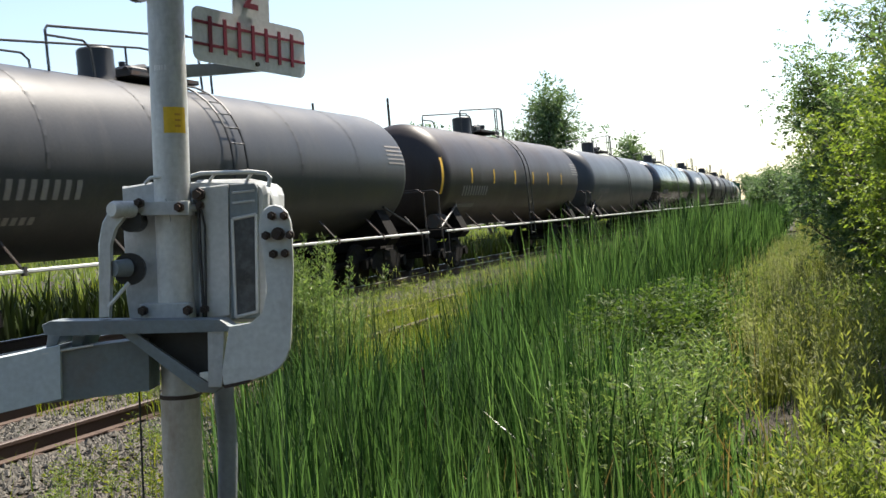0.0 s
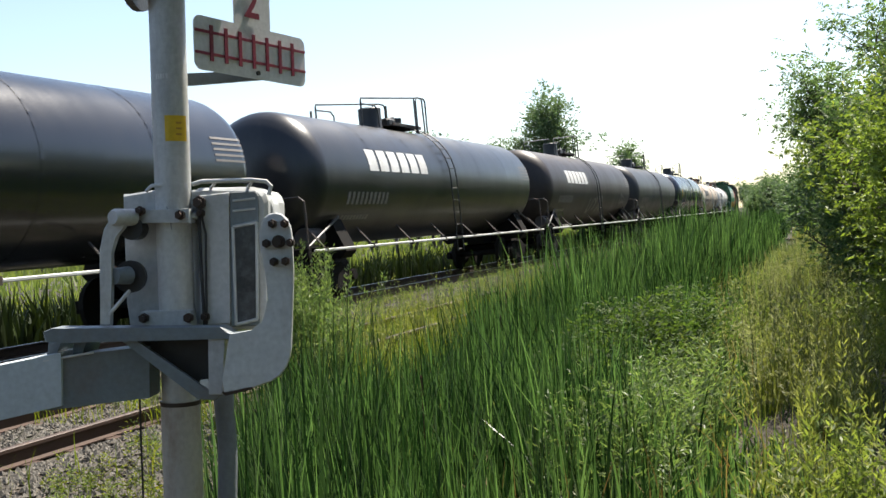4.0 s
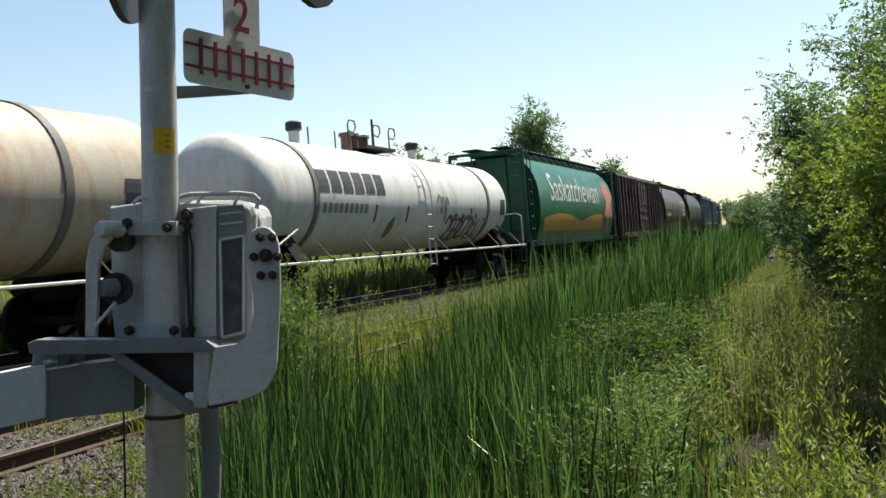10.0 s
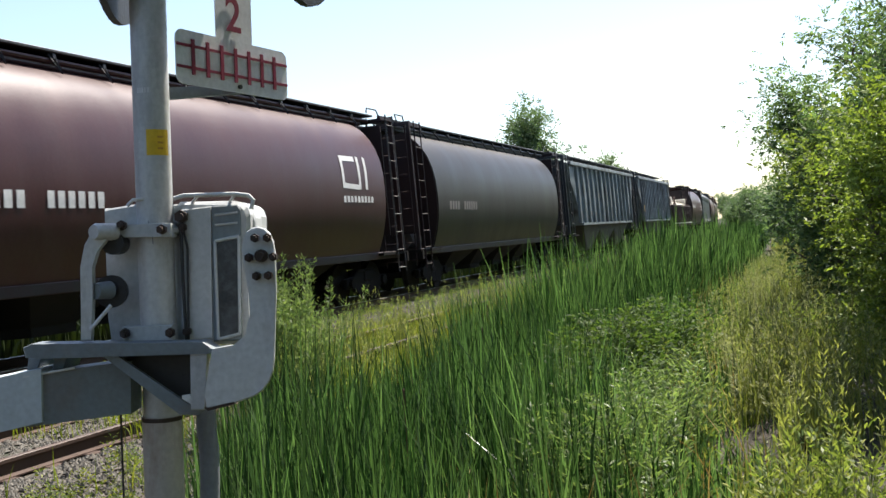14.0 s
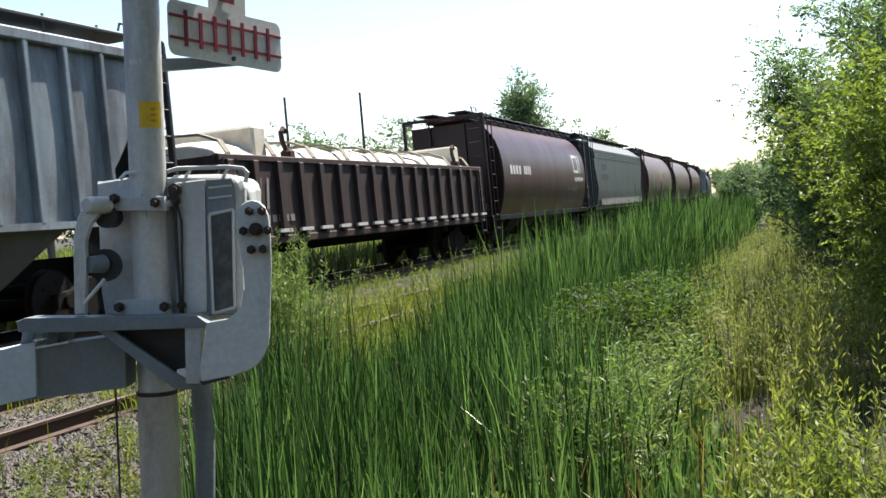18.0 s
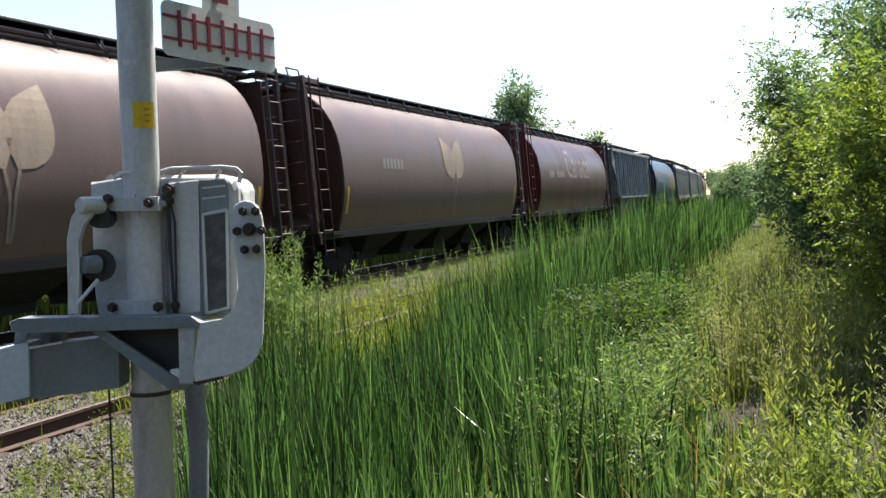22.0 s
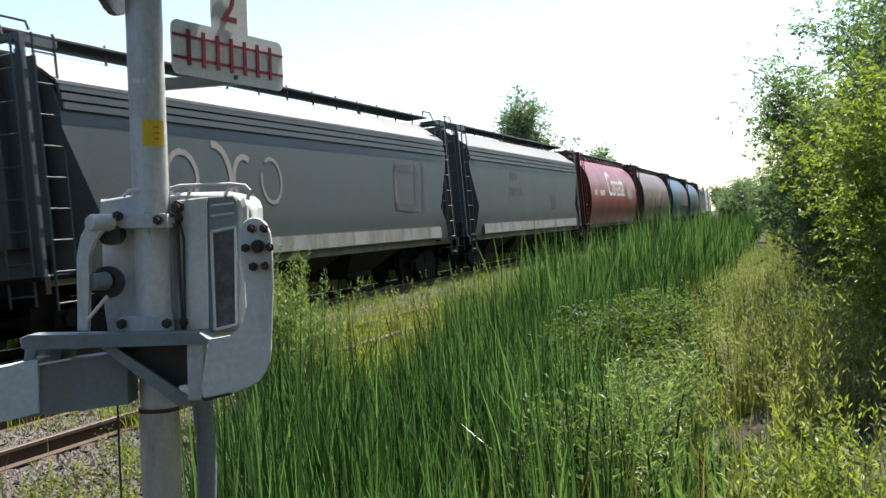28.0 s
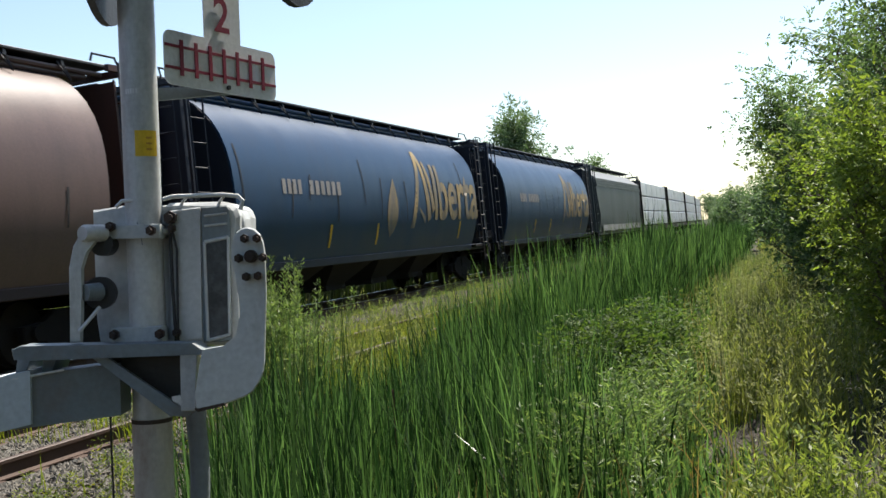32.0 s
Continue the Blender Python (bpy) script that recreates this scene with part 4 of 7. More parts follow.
def box_car(length, paint, label):
    car = thing("box_car", label, "box car", "freight train cars")
    ls, key = length - 1.3, (round(length, 1),)
    put("body", key, lambda: Shape().box(0, 0, 2.68, ls, 2.84, 3.2, cut=0.03), paint, car)
    put("roof", key, lambda: Shape().rings([[(x, -1.46, 4.26), (x, -1.4, 4.36), (x, 0, 4.5), (x, 1.4, 4.36), (x, 1.46, 4.26)] for x in (-ls / 2, ls / 2)]), paint, car)
    for i in range(14):
        put("roof_rib", ("r",), lambda: Shape().rings([[(x, -1.44, 4.3), (x, -1.38, 4.41), (x, 0, 4.55), (x, 1.38, 4.41), (x, 1.44, 4.3)] for x in (-0.05, 0.05)]), paint, car, at=pose((i - 6.5) * ls / 14.2, 0, 0))
    for i in range(16):
        x = (i - 7.5) * (ls - 0.3) / 15
        if abs(x) < 1.7:
            continue
        for turn in (0, 180):
            put("side_post", ("x",), lambda: Shape().slab([(-0.07, 1.25), (0.07, 1.25), (0.07, 4.2), (-0.07, 4.2)], -1.41, -1.56, 0.025), paint, car, at=pose(x, 0, 0, 0, 0, turn))
    door = put("sliding_door", key, lambda: Shape().box(0.2, -1.49, 2.65, 3.0, 0.08, 2.9, cut=0.02), paint, car, "closed sliding side door")
    for z in (1.5, 1.95, 2.4, 2.85, 3.3, 3.75):
        put("door_rib", (z,), lambda z=z: Shape().box(0.2, -1.54, z, 2.9, 0.06, 0.09, cut=0.015), paint, door)
    for x in (-0.7, 0.2, 1.1):
        put("door_bar", (x,), lambda x=x: Shape().tube([(x, -1.58, 1.3), (x, -1.58, 4.05)], 0.025, 6), M["steel"], door)
    for z, n in ((4.2, "upper_door_track"), (1.14, "lower_door_track")):
        put(n, (z,), lambda z=z: Shape().box(1.2, -1.52, z, 6.4, 0.1, 0.1), paint, car)
    put("side_sill", key, lambda: Shape().slab([(-ls / 2, 1.1), (-2.5, 1.0), (-1.8, 0.72), (2.6, 0.72), (3.3, 1.0), (ls / 2, 1.1), (ls / 2, 1.25), (-ls / 2, 1.25)], -1.38, -1.48).slab([(-ls / 2, 1.1), (ls / 2, 1.1), (ls / 2, 1.25), (-ls / 2, 1.25)], 1.38, 1.48), paint, car)
    for e in (-1, 1):
        put("corner_ladder", (e, *key), lambda e=e: ladder(e * (ls / 2 - 0.3), -1.53, 0.6, 3.0 if e > 0 else 3.0, 0.5), M["steel"], car)
        # End plate and ribs in darker brown than the sides, painting their shade.
        put("end_sheet", (e, *key), lambda e=e: Shape().box(e * (ls / 2 + 0.006), 0, 2.7, 0.02, 2.7, 3.1, cut=0.005), M["brown_end"], car, "end plate coloured dark for its shade")
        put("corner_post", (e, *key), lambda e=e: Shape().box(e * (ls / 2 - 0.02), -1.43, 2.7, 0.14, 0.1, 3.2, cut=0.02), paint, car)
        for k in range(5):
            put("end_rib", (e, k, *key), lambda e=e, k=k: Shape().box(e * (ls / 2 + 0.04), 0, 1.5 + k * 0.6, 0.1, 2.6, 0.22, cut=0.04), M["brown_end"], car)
    put("centre_sill", key, lambda: Shape().box(0, 0, 0.92, ls + 0.3, 0.35, 0.3), M["truck"], car)
    running_gear(car, length)
    return car


def strap_band():
    """A broad strap that lies over the tarpaulin from side to side, slightly askew."""
    arch = [(-0.25, -1.43, 2.68), (-0.2, -1.25, 2.93), (-0.1, -0.8, 3.09), (0.05, 0, 3.15), (0.2, 0.8, 3.09), (0.3, 1.25, 2.93), (0.35, 1.43, 2.68)]
    return Shape().rings([[(x - 0.09, y, z), (x + 0.09, y, z), (x + 0.09, y, z + 0.045), (x - 0.09, y, z + 0.045)] for x, y, z in arch])


def gondola(length, paint, cover):
    car = thing("gondola_car", "low dark brown gondola car with a pale tarpaulin over its load", "gondola car", "freight train cars")
    ls, key = length - 1.1, (round(length, 1),)
    for y in (-1.45, 1.45):
        put("side_wall", (y,), lambda y=y: Shape().box(0, y, 1.85, ls, 0.06, 1.5), paint, car)
        put("top_rail", (y,), lambda y=y: Shape().box(0, y, 2.62, ls, 0.14, 0.13, cut=0.02), paint, car)
        put("bottom_rail", (y,), lambda y=y: Shape().box(0, y, 1.05, ls, 0.12, 0.16, cut=0.02), paint, car)
    for e in (-1, 1):
        put("end_wall", (e,), lambda e=e: Shape().box(e * ls / 2, 0, 1.85, 0.08, 2.9, 1.6), paint, car)
        put("corner_ladder", (e,), lambda e=e: ladder(e * (ls / 2 - 0.3), -1.56, 0.6, 2.6, 0.45), M["steel"], car)
        put("end_bulkhead", (e,), lambda e=e: Shape().box(e * (ls / 2 - 1.75) + 0.25, 0, 2.98, 0.5, 2.5, 0.66, cut=0.05), cover, car, "pale wrapped block of the load")
    for i in range(17):
        for turn in (0, 180):
            put("side_post", ("g",), lambda: Shape().slab([(-0.07, 1.1), (0.07, 1.1), (0.09, 2.58), (-0.09, 2.58)], -1.48, -1.58, 0.02), paint, car, at=pose((i - 8) * (ls - 0.6) / 16, 0, 0, 0, 0, turn))
        put("post_foot", ("g",), lambda: Shape().box(0, -1.56, 1.22, 0.5, 0.06, 0.07), M["bright"], car, at=pose((i - 8) * (ls - 0.6) / 16, 0, 0))
    put("floor", key, lambda: Shape().box(0, 0, 1.1, ls, 2.8, 0.12), paint, car)
    rr = random.Random(4)
    rings = []
    for i in range(41):
        x = -ls / 2 + 0.6 + i * (ls - 1.2) / 40
        hump = 0.16 * abs(math.sin(i * 0.55)) + rr.uniform(0, 0.05)
        rings.append([(x + 0.2 * a, 1.38 * a, 2.62 + (0.3 + hump) * (1 - abs(a) ** 3)) for a in (-1, -0.75, -0.4, 0, 0.4, 0.75, 1)] + [(x, 1.3, 2.4), (x, -1.3, 2.4)])
    tarp = put("tarpaulin", key, lambda: Shape().rings(rings), cover, car, "pale tarpaulin with folds and straps", smooth=True)
    for i in range(9):
        x = (i - 4) * 1.7
        put("strap", ("s",), lambda: strap_band(), M["tan"], car, at=pose(x, 0, 0))
    for x in (-ls / 2 + 2.75, ls / 2 - 2.1):
        put("cover_winch", ("w",), lambda: Shape().tube([(0.1, -1.38, 2.65), (0.02, -1.38, 2.85), (-0.1, -1.38, 3.0), (-0.12, -1.38, 3.2), (-0.02, -1.38, 3.27), (0.07, -1.38, 3.2)], 0.055, 7).box(0.08, -1.38, 2.74, 0.26, 0.24, 0.2, cut=0.04), M["rust_iron"], car, "rusty iron winch", at=pose(x, 0, 0))
    put("centre_sill", key, lambda: Shape().box(0, 0, 0.92, ls + 0.3, 0.35, 0.3), M["truck"], car)
    running_gear(car, length)
    return car


def lumber_car(length):
    car = thing("flat_car", "flat car stacked with silver-white wrapped bundles", "flat car", "freight train cars")
    ls, key = length - 1.2, (round(length, 1),)
    put("deck", key, lambda: Shape().box(0, 0, 1.05, ls, 2.8, 0.3, cut=0.03), M["truck"], car)
    for e in (-1, 1):
        put("bulkhead", (e, *key), lambda e=e: Shape().box(e * (ls / 2 - 0.2), 0, 2.7, 0.25, 2.8, 3.2, cut=0.03), M["truck"], car)
    for i in range(5):
        for j in range(3):
            for y in (-0.7, 0.7):
                put("wrapped_pack", ("l", round(ls, 1)), lambda: Shape().box(0, 0, 0, (ls - 1) / 5 - 0.12, 1.3, 0.95, cut=0.05), M["wrap"], car, at=pose((i - 2) * (ls - 0.8) / 5, y, 1.75 + j * 1.0))
    running_gear(car, length)
    return car


# ---- paints of the train ----
def paint(name, c, rough=0.45, amount=0.3, dirt=DUST, streak=0.25, var=0.12, spec=0.35):
    M[name] = mat(name, c, rough, 0.0, var, 0.9, dirt, amount, streak, 0.05, 25.0, spec)
    return M[name]


paint("tank_grey_black", (0.048, 0.048, 0.05), 0.42, 0.25, (0.08, 0.075, 0.07))
paint("tank_brown", (0.038, 0.029, 0.027), 0.45, 0.3, (0.06, 0.045, 0.038))
paint("tank_mid_grey", (0.064, 0.069, 0.078), 0.42, 0.3, (0.088, 0.088, 0.09))
paint("tank_black_gloss", (0.012, 0.015, 0.02), 0.2, 0.12, (0.03, 0.03, 0.03), spec=0.75)
paint("tank_black", (0.02, 0.02, 0.022), 0.32, 0.22, (0.045, 0.042, 0.04), spec=0.55)
paint("tank_blue_black", (0.009, 0.014, 0.028), 0.24, 0.12, (0.03, 0.03, 0.034), spec=0.75)
paint("tank_cream", (0.55, 0.49, 0.4), 0.5, 0.4, (0.45, 0.24, 0.12))
paint("tank_white", (0.72, 0.72, 0.68), 0.5, 0.25, (0.4, 0.34, 0.28))
paint("hopper_green", (0.003, 0.13, 0.056), 0.34, 0.1, (0.01, 0.07, 0.034), spec=0.42)
paint("hopper_brown", (0.06, 0.019, 0.019), 0.37, 0.3, (0.07, 0.036, 0.033), spec=0.42)
paint("hopper_taupe", (0.033, 0.028, 0.024), 0.42, 0.3, (0.05, 0.04, 0.034), spec=0.35)
paint("hopper_wheat_brown", (0.118, 0.072, 0.06), 0.43, 0.3, (0.08, 0.052, 0.043), spec=0.5)
paint("hopper_red", (0.21, 0.028, 0.03), 0.35, 0.25, (0.15, 0.055, 0.05), spec=0.5)
paint("hopper_blue", (0.01, 0.042, 0.098), 0.4, 0.22, (0.02, 0.036, 0.07), spec=0.4)
paint("hopper_grey", (0.068, 0.083, 0.085), 0.42, 0.3, (0.075, 0.075, 0.07))
paint("hopper_ribbed_grey", (0.24, 0.285, 0.315), 0.45, 0.5, (0.085, 0.08, 0.08))
paint("hopper_dark_grey", (0.04, 0.046, 0.05), 0.45, 0.3, (0.04, 0.038, 0.036))
paint("hopper_pale_green", (0.25, 0.3, 0.31), 0.5, 0.5, (0.075, 0.06, 0.05))
paint("box_brown", (0.042, 0.02, 0.021), 0.5, 0.55, (0.17, 0.1, 0.1))
paint("gondola_brown", (0.034, 0.019, 0.018), 0.7, 0.35, (0.09, 0.05, 0.036))
# End paints: the cars' own hues, darkened for the shade on their ends.
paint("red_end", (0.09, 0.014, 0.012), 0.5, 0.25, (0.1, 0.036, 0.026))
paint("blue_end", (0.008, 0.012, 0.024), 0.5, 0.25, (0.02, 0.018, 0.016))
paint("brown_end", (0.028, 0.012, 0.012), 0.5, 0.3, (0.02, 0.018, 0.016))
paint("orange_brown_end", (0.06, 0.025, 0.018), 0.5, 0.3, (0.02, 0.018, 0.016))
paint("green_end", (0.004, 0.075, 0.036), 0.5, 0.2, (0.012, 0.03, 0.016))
# Underbody colour carries the deep shade below the cars.
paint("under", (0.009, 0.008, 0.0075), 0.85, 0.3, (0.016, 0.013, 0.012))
paint("rustpaint", (0.24, 0.14, 0.10), 0.7, 0.4, RUST)
paint("rust_iron", (0.05, 0.028, 0.022), 0.8, 0.4, (0.1, 0.05, 0.035))
paint("tan", (0.21, 0.18, 0.135), 0.7, 0.2)
paint("chute", (0.085, 0.085, 0.075), 0.7, 0.35, (0.06, 0.05, 0.04))
paint("tarp", (0.72, 0.66, 0.54), 0.6, 0.25, (0.5, 0.42, 0.32), 1.0)
paint("wrap", (0.62, 0.65, 0.68), 0.3, 0.3, (0.35, 0.4, 0.48), 1.0)
paint("pale_sill", (0.26, 0.265, 0.25), 0.55, 0.45, (0.13, 0.11, 0.09))
paint("roof_grey", (0.16, 0.168, 0.168), 0.5, 0.3, (0.11, 0.105, 0.1))
paint("band_dark", (0.16, 0.15, 0.14), 0.6, 0.3)
paint("letter_white", (0.72, 0.72, 0.7), 0.6, 0.25, (0.5, 0.46, 0.42))
paint("letter_pale", (0.36, 0.29, 0.27), 0.6, 0.45, (0.16, 0.09, 0.085))
paint("letter_faded", (0.25, 0.235, 0.22), 0.6, 0.4, (0.3, 0.26, 0.23))
paint("scuff", (0.02, 0.02, 0.022), 0.6, 0.2)
paint("letter_dark", (0.06, 0.065, 0.075), 0.6, 0.2)
paint("letter_yellow", (0.33, 0.235, 0.1), 0.6, 0.55, (0.13, 0.125, 0.115))
paint("letter_gold", (0.28, 0.22, 0.165), 0.6, 0.4, (0.17, 0.13, 0.1))
paint("letter_orange", (0.55, 0.28, 0.04), 0.6, 0.2, (0.4, 0.22, 0.08))
paint("letter_pink", (0.72, 0.25, 0.17), 0.6, 0.2, (0.55, 0.2, 0.14))
paint("mark_yellow", (0.7, 0.42, 0.03), 0.5, 0.1)

# ---- the train, from its head to its tail ----
GAPS = [7.0, 24.45, 41.75, 60.05, 77.26, 95.03, 113.11, 130.19, 147.75, 167.63, 186.38, 204.2, 221.37, 238.52, 255.81, 274.58, 292.72, 308.9, 325.74, 343.57, 361.28, 379.29,
        397.15, 415.28, 433.47, 451.64, 469.73, 487.17, 504.85, 522.77, 540.72, 558.88, 577.15, 595.45, 616.58, 639.03, 661.6]
CARS = []


def join_train(i, build):
    car = build(GAPS[i + 1] - GAPS[i])
    CARS.append((car, (GAPS[i] + GAPS[i + 1]) / 2))
    return car


def marks(car, surface, polys, material, label=""):
    """Painted marks: every bar a piece of its own, every loop of a scrawl another."""
    step = 1 if len(polys) <= 30 else 12
    for k in range(0, len(polys), step):
        on_side(polys[k:k + step], surface, "marking", M[material], car, label)


def wheat(car, x, z, k, material="letter_gold"):
    for e in (-1, 1):
        marks(car, hopper_surface, [leaf_poly(x + e * 0.1 * k, z + 0.3 * k, 1.25 * k, 0.86 * k, radians(90 - e * 30))], material, "faded wheat leaf emblem")
        marks(car, hopper_surface, strokes_of([(x + e * 0.14 * k, z + 0.35 * k), (x + e * 0.05 * k, z), (x + e * 0.03 * k, z - 0.55 * k)], 0.05 * k), material, "thin stalk of the leaf emblem")


def dashes(car, surface, xs, z, h, material="mark_yellow"):
    return marks(car, surface, [[(x - 0.05, z), (x + 0.05, z), (x + 0.05, z + h), (x - 0.05, z + h)] for x in xs], material)


def strokes_of(pts, w):
    """A bent line of one width as flat pieces."""
    out = []
    for (x0, z0), (x1, z1) in zip(pts, pts[1:]):
        d = max(math.hypot(x1 - x0, z1 - z0), 1e-6)
        ex, ez = (x1 - x0) / d * w / 2, (z1 - z0) / d * w / 2
        out.append([(x0 - ex * 0.8 - ez, z0 - ez * 0.8 + ex), (x0 - ex * 0.8 + ez, z0 - ez * 0.8 - ex), (x1 + ex * 0.8 + ez, z1 + ez * 0.8 - ex), (x1 + ex * 0.8 - ez, z1 + ez * 0.8 + ex)])
    return out


def round_logo(x, z, k, low=0.75):
    """A railway's sign as plain shapes: a bracket and two leaning bars."""
    put_at = lambda pts: [(x + p * k * 1.15, z + q * k * low) for p, q in pts]
    return strokes_of(put_at(((0.66, 0.92), (0.1, 0.92), (0.06, 0.1), (0.7, 0.06))), 0.115 * k) + strokes_of(put_at(((0.78, 0.06), (0.84, 0.94))), 0.115 * k) + strokes_of(put_at(((1.08, 0.06), (1.16, 0.94))), 0.115 * k)


def tank(i, paint_name, label, mark="letter_faded", **kw):
    car = join_train(i, lambda n: tank_car(n, M[paint_name], label, **kw))
    ln = GAPS[i + 1] - GAPS[i]
    if kw.get("bands"):
        return car
    marks(car, tank_surface, bars(-ln / 2 + 2.6, 2.0, 2.2, 0.27, 10, 0.5) + bars(-ln / 2 + 2.6, 1.68, 1.4, 0.1, 9), mark, "car number as plain bars")
    marks(car, tank_surface, [[(ln / 2 - 2.4, 2.75 + k * 0.1), (ln / 2 - 1.5, 2.75 + k * 0.1), (ln / 2 - 1.5, 2.79 + k * 0.1), (ln / 2 - 2.4, 2.79 + k * 0.1)] for k in range(5)], mark)
    return car


tank(0, "tank_grey_black", "grey-black dusty railway tank car with a worn side")
c = tank(1, "tank_brown", "dark brown railway tank car with a dusty shell")
dashes(c, tank_surface, (-5.4, -3.4, -1.25, 0.8, 2.7, 4.55), 2.35, 0.42)
dashes(c, tank_surface, (-7.75, -7.69), 2.05, 0.95)
c = tank(2, "tank_mid_grey", "plain grey railway tank car with a bright top")
marks(c, tank_surface, [leaf_poly(-6.0, 1.7, 0.5, 0.3, 0.6)], "letter_faded")
tank(3, "tank_black_gloss", "glossy black railway tank car")
c = tank(4, "tank_black", "black railway tank car with a white block emblem")
marks(c, tank_surface, bars(-5.2, 2.75, 3.6, 0.5, 6, 0.22), "letter_white", "owner's name as plain bars")
c = tank(5, "tank_brown", "brownish black railway tank car with white scrawls")
marks(c, tank_surface, bars(-5.2, 2.75, 3.6, 0.5, 6, 0.22), "letter_white", "owner's name as plain bars")
marks(c, tank_surface, scrawl(-1.2, 1.55, 2.6, 0.75, 3, 4) + scrawl(5.2, 1.9, 1.2, 0.5, 5, 3), "letter_faded", "scrawled paint")
tank(6, "tank_grey_black", "dusty grey-black railway tank car")
c = tank(7, "tank_blue_black", "glossy blue-black railway tank car")
dashes(c, tank_surface, (-6.2, 6.0), 2.4, 0.5)
for i, pn, lb in ((8, "tank_cream", "cream railway tank car stained with rust, dark bands round it"), (9, "tank_white", "white railway tank car with dark bands and block lettering")):
    c = tank(i, pn, lb, "letter_dark", dome="valves", rail_mat=M["galv"], bands=True, ladder_mat=M["galv"])
    marks(c, small_tank_surface, bars(-5.85, 2.55, 3.6, 0.5, 6, 0.18), "letter_dark", "owner's name as plain bars")
    marks(c, small_tank_surface, bars(-5.7, 2.1, 2.4, 0.22, 9), "letter_faded")
    dashes(c, small_tank_surface, (-2.9, -0.9, 1.9, 4.1), 1.9, 0.4, "letter_dark")
    marks(c, small_tank_surface, scrawl(2.7, 1.6, 0.8, 0.4, 11 + i, 3), "letter_dark", "scrawled paint")
    marks(c, small_tank_surface, scrawl(1.2, 2.1, 0.9, 0.5, 14 + i, 3), "letter_faded", "scrawled paint")
    for x in (-6.0, 5.75):
        put("insulation_band", (x,), lambda x=x: tank_band(x), M["band_dark"], c, "dark band round the tank", smooth=True)
    if i == 9:
        marks(c, small_tank_surface, scrawl(2.1, 1.35, 1.9, 0.75, 33, 4), "letter_dark", "dark scrawled paint")
        marks(c, small_tank_surface, scrawl(3.3, 1.4, 1.5, 0.7, 35, 4) + scrawl(4.3, 1.4, 1.3, 0.6, 37, 4), "band_dark", "grey scrawled paint")
    marks(c, small_tank_surface, [leaf_poly(-1.9, 1.5, 0.6, 0.4, 1.2)], "letter_yellow")
    marks(c, small_tank_surface, [[(7.0, 2.1), (7.5, 2.1), (7.5, 2.6), (7.0, 2.6)]], "letter_dark", "dark placard")

c = join_train(10, lambda n: round_hopper(n, M["hopper_green"], "bright green covered hopper car lettered Saskatchewan", M["green_end"]))
word("Saskatchewan", -5.55, 2.66, 1.56, hopper_surface, M["letter_white"], c, 1.07, 0.2)
marks(c, hopper_surface, [leaf_poly(5.95, 2.75, 1.25, 0.5, radians(a)) for a in (20, 70, 118, 150, 215, 320)] + [leaf_poly(5.9, 2.0, 0.75, 0.42, radians(a)) for a in (35, 150, 250)] + [[(5.84, 1.45), (5.96, 1.45), (5.99, 2.75), (5.87, 2.75)]], "letter_pink", "pink lily emblem")
marks(c, hopper_surface, [[(x, 1.5), (x + 0.5, 1.5), (x + 0.5, 1.85 + 0.32 * abs(math.sin((x + 0.5) * 0.42))), (x, 1.85 + 0.32 * abs(math.sin(x * 0.42)))] for x in np.arange(-6.5, 4.5, 0.5)], "letter_orange", "orange wave stripe")

c = join_train(11, lambda n: box_car(n, M["box_brown"], "weathered brown box car with outside posts and faded lettering"))
side = lambda z: 1.43
marks(c, side, bars(2.3, 3.25, 5.3, 0.42, 9, 0.68) + bars(3.2, 2.65, 4.0, 0.42, 7, 0.68), "letter_faded", "railway's name as plain bars")
marks(c, side, strokes_of([(-5.5, 3.75), (-5.2, 3.6), (-4.9, 3.78), (-4.6, 3.6), (-4.2, 3.74), (-4.25, 3.1), (-4.05, 2.5), (-4.3, 2.0), (-4.8, 1.8), (-5.35, 2.1), (-5.45, 2.7), (-5.6, 3.2), (-5.5, 3.75)], 0.05), "letter_faded", "faint outline of a painted shield")
marks(c, side, bars(-7.2, 2.2, 1.5, 0.25, 6) + [[(5.7, 1.5), (6.2, 1.5), (6.2, 2.0), (5.7, 2.0)]] + [[(-7.4, 1.35), (-6.6, 1.35), (-6.6, 1.5), (-7.4, 1.5)]], "letter_faded")
marks(c, side, [[(x, 0.98), (x + 0.7, 0.98), (x + 0.7, 1.12), (x, 1.12)] for x in (-5.0, -3.4, 4.2)], "mark_yellow", "yellow marks on the sill")

for i, pn, lb, en in ((12, "hopper_brown", "red-brown covered hopper car with a white block emblem", "brown_end"), (13, "hopper_taupe", "grey-brown covered hopper car", "brown_end")):
    c = join_train(i, lambda n: round_hopper(n, M[pn], lb, M[en]))
    marks(c, hopper_surface, bars(-5.95, 2.15, 0.9, 0.24, 4) + bars(-4.7, 2.15, 1.25, 0.24, 6), "letter_white" if i == 12 else "letter_faded", "car number as plain bars")
    if i == 12:
        marks(c, hopper_surface, round_logo(4.5, 2.6, 1.0) + bars(4.5, 2.3, 1.6, 0.14, 9), "letter_white", "white block emblem")

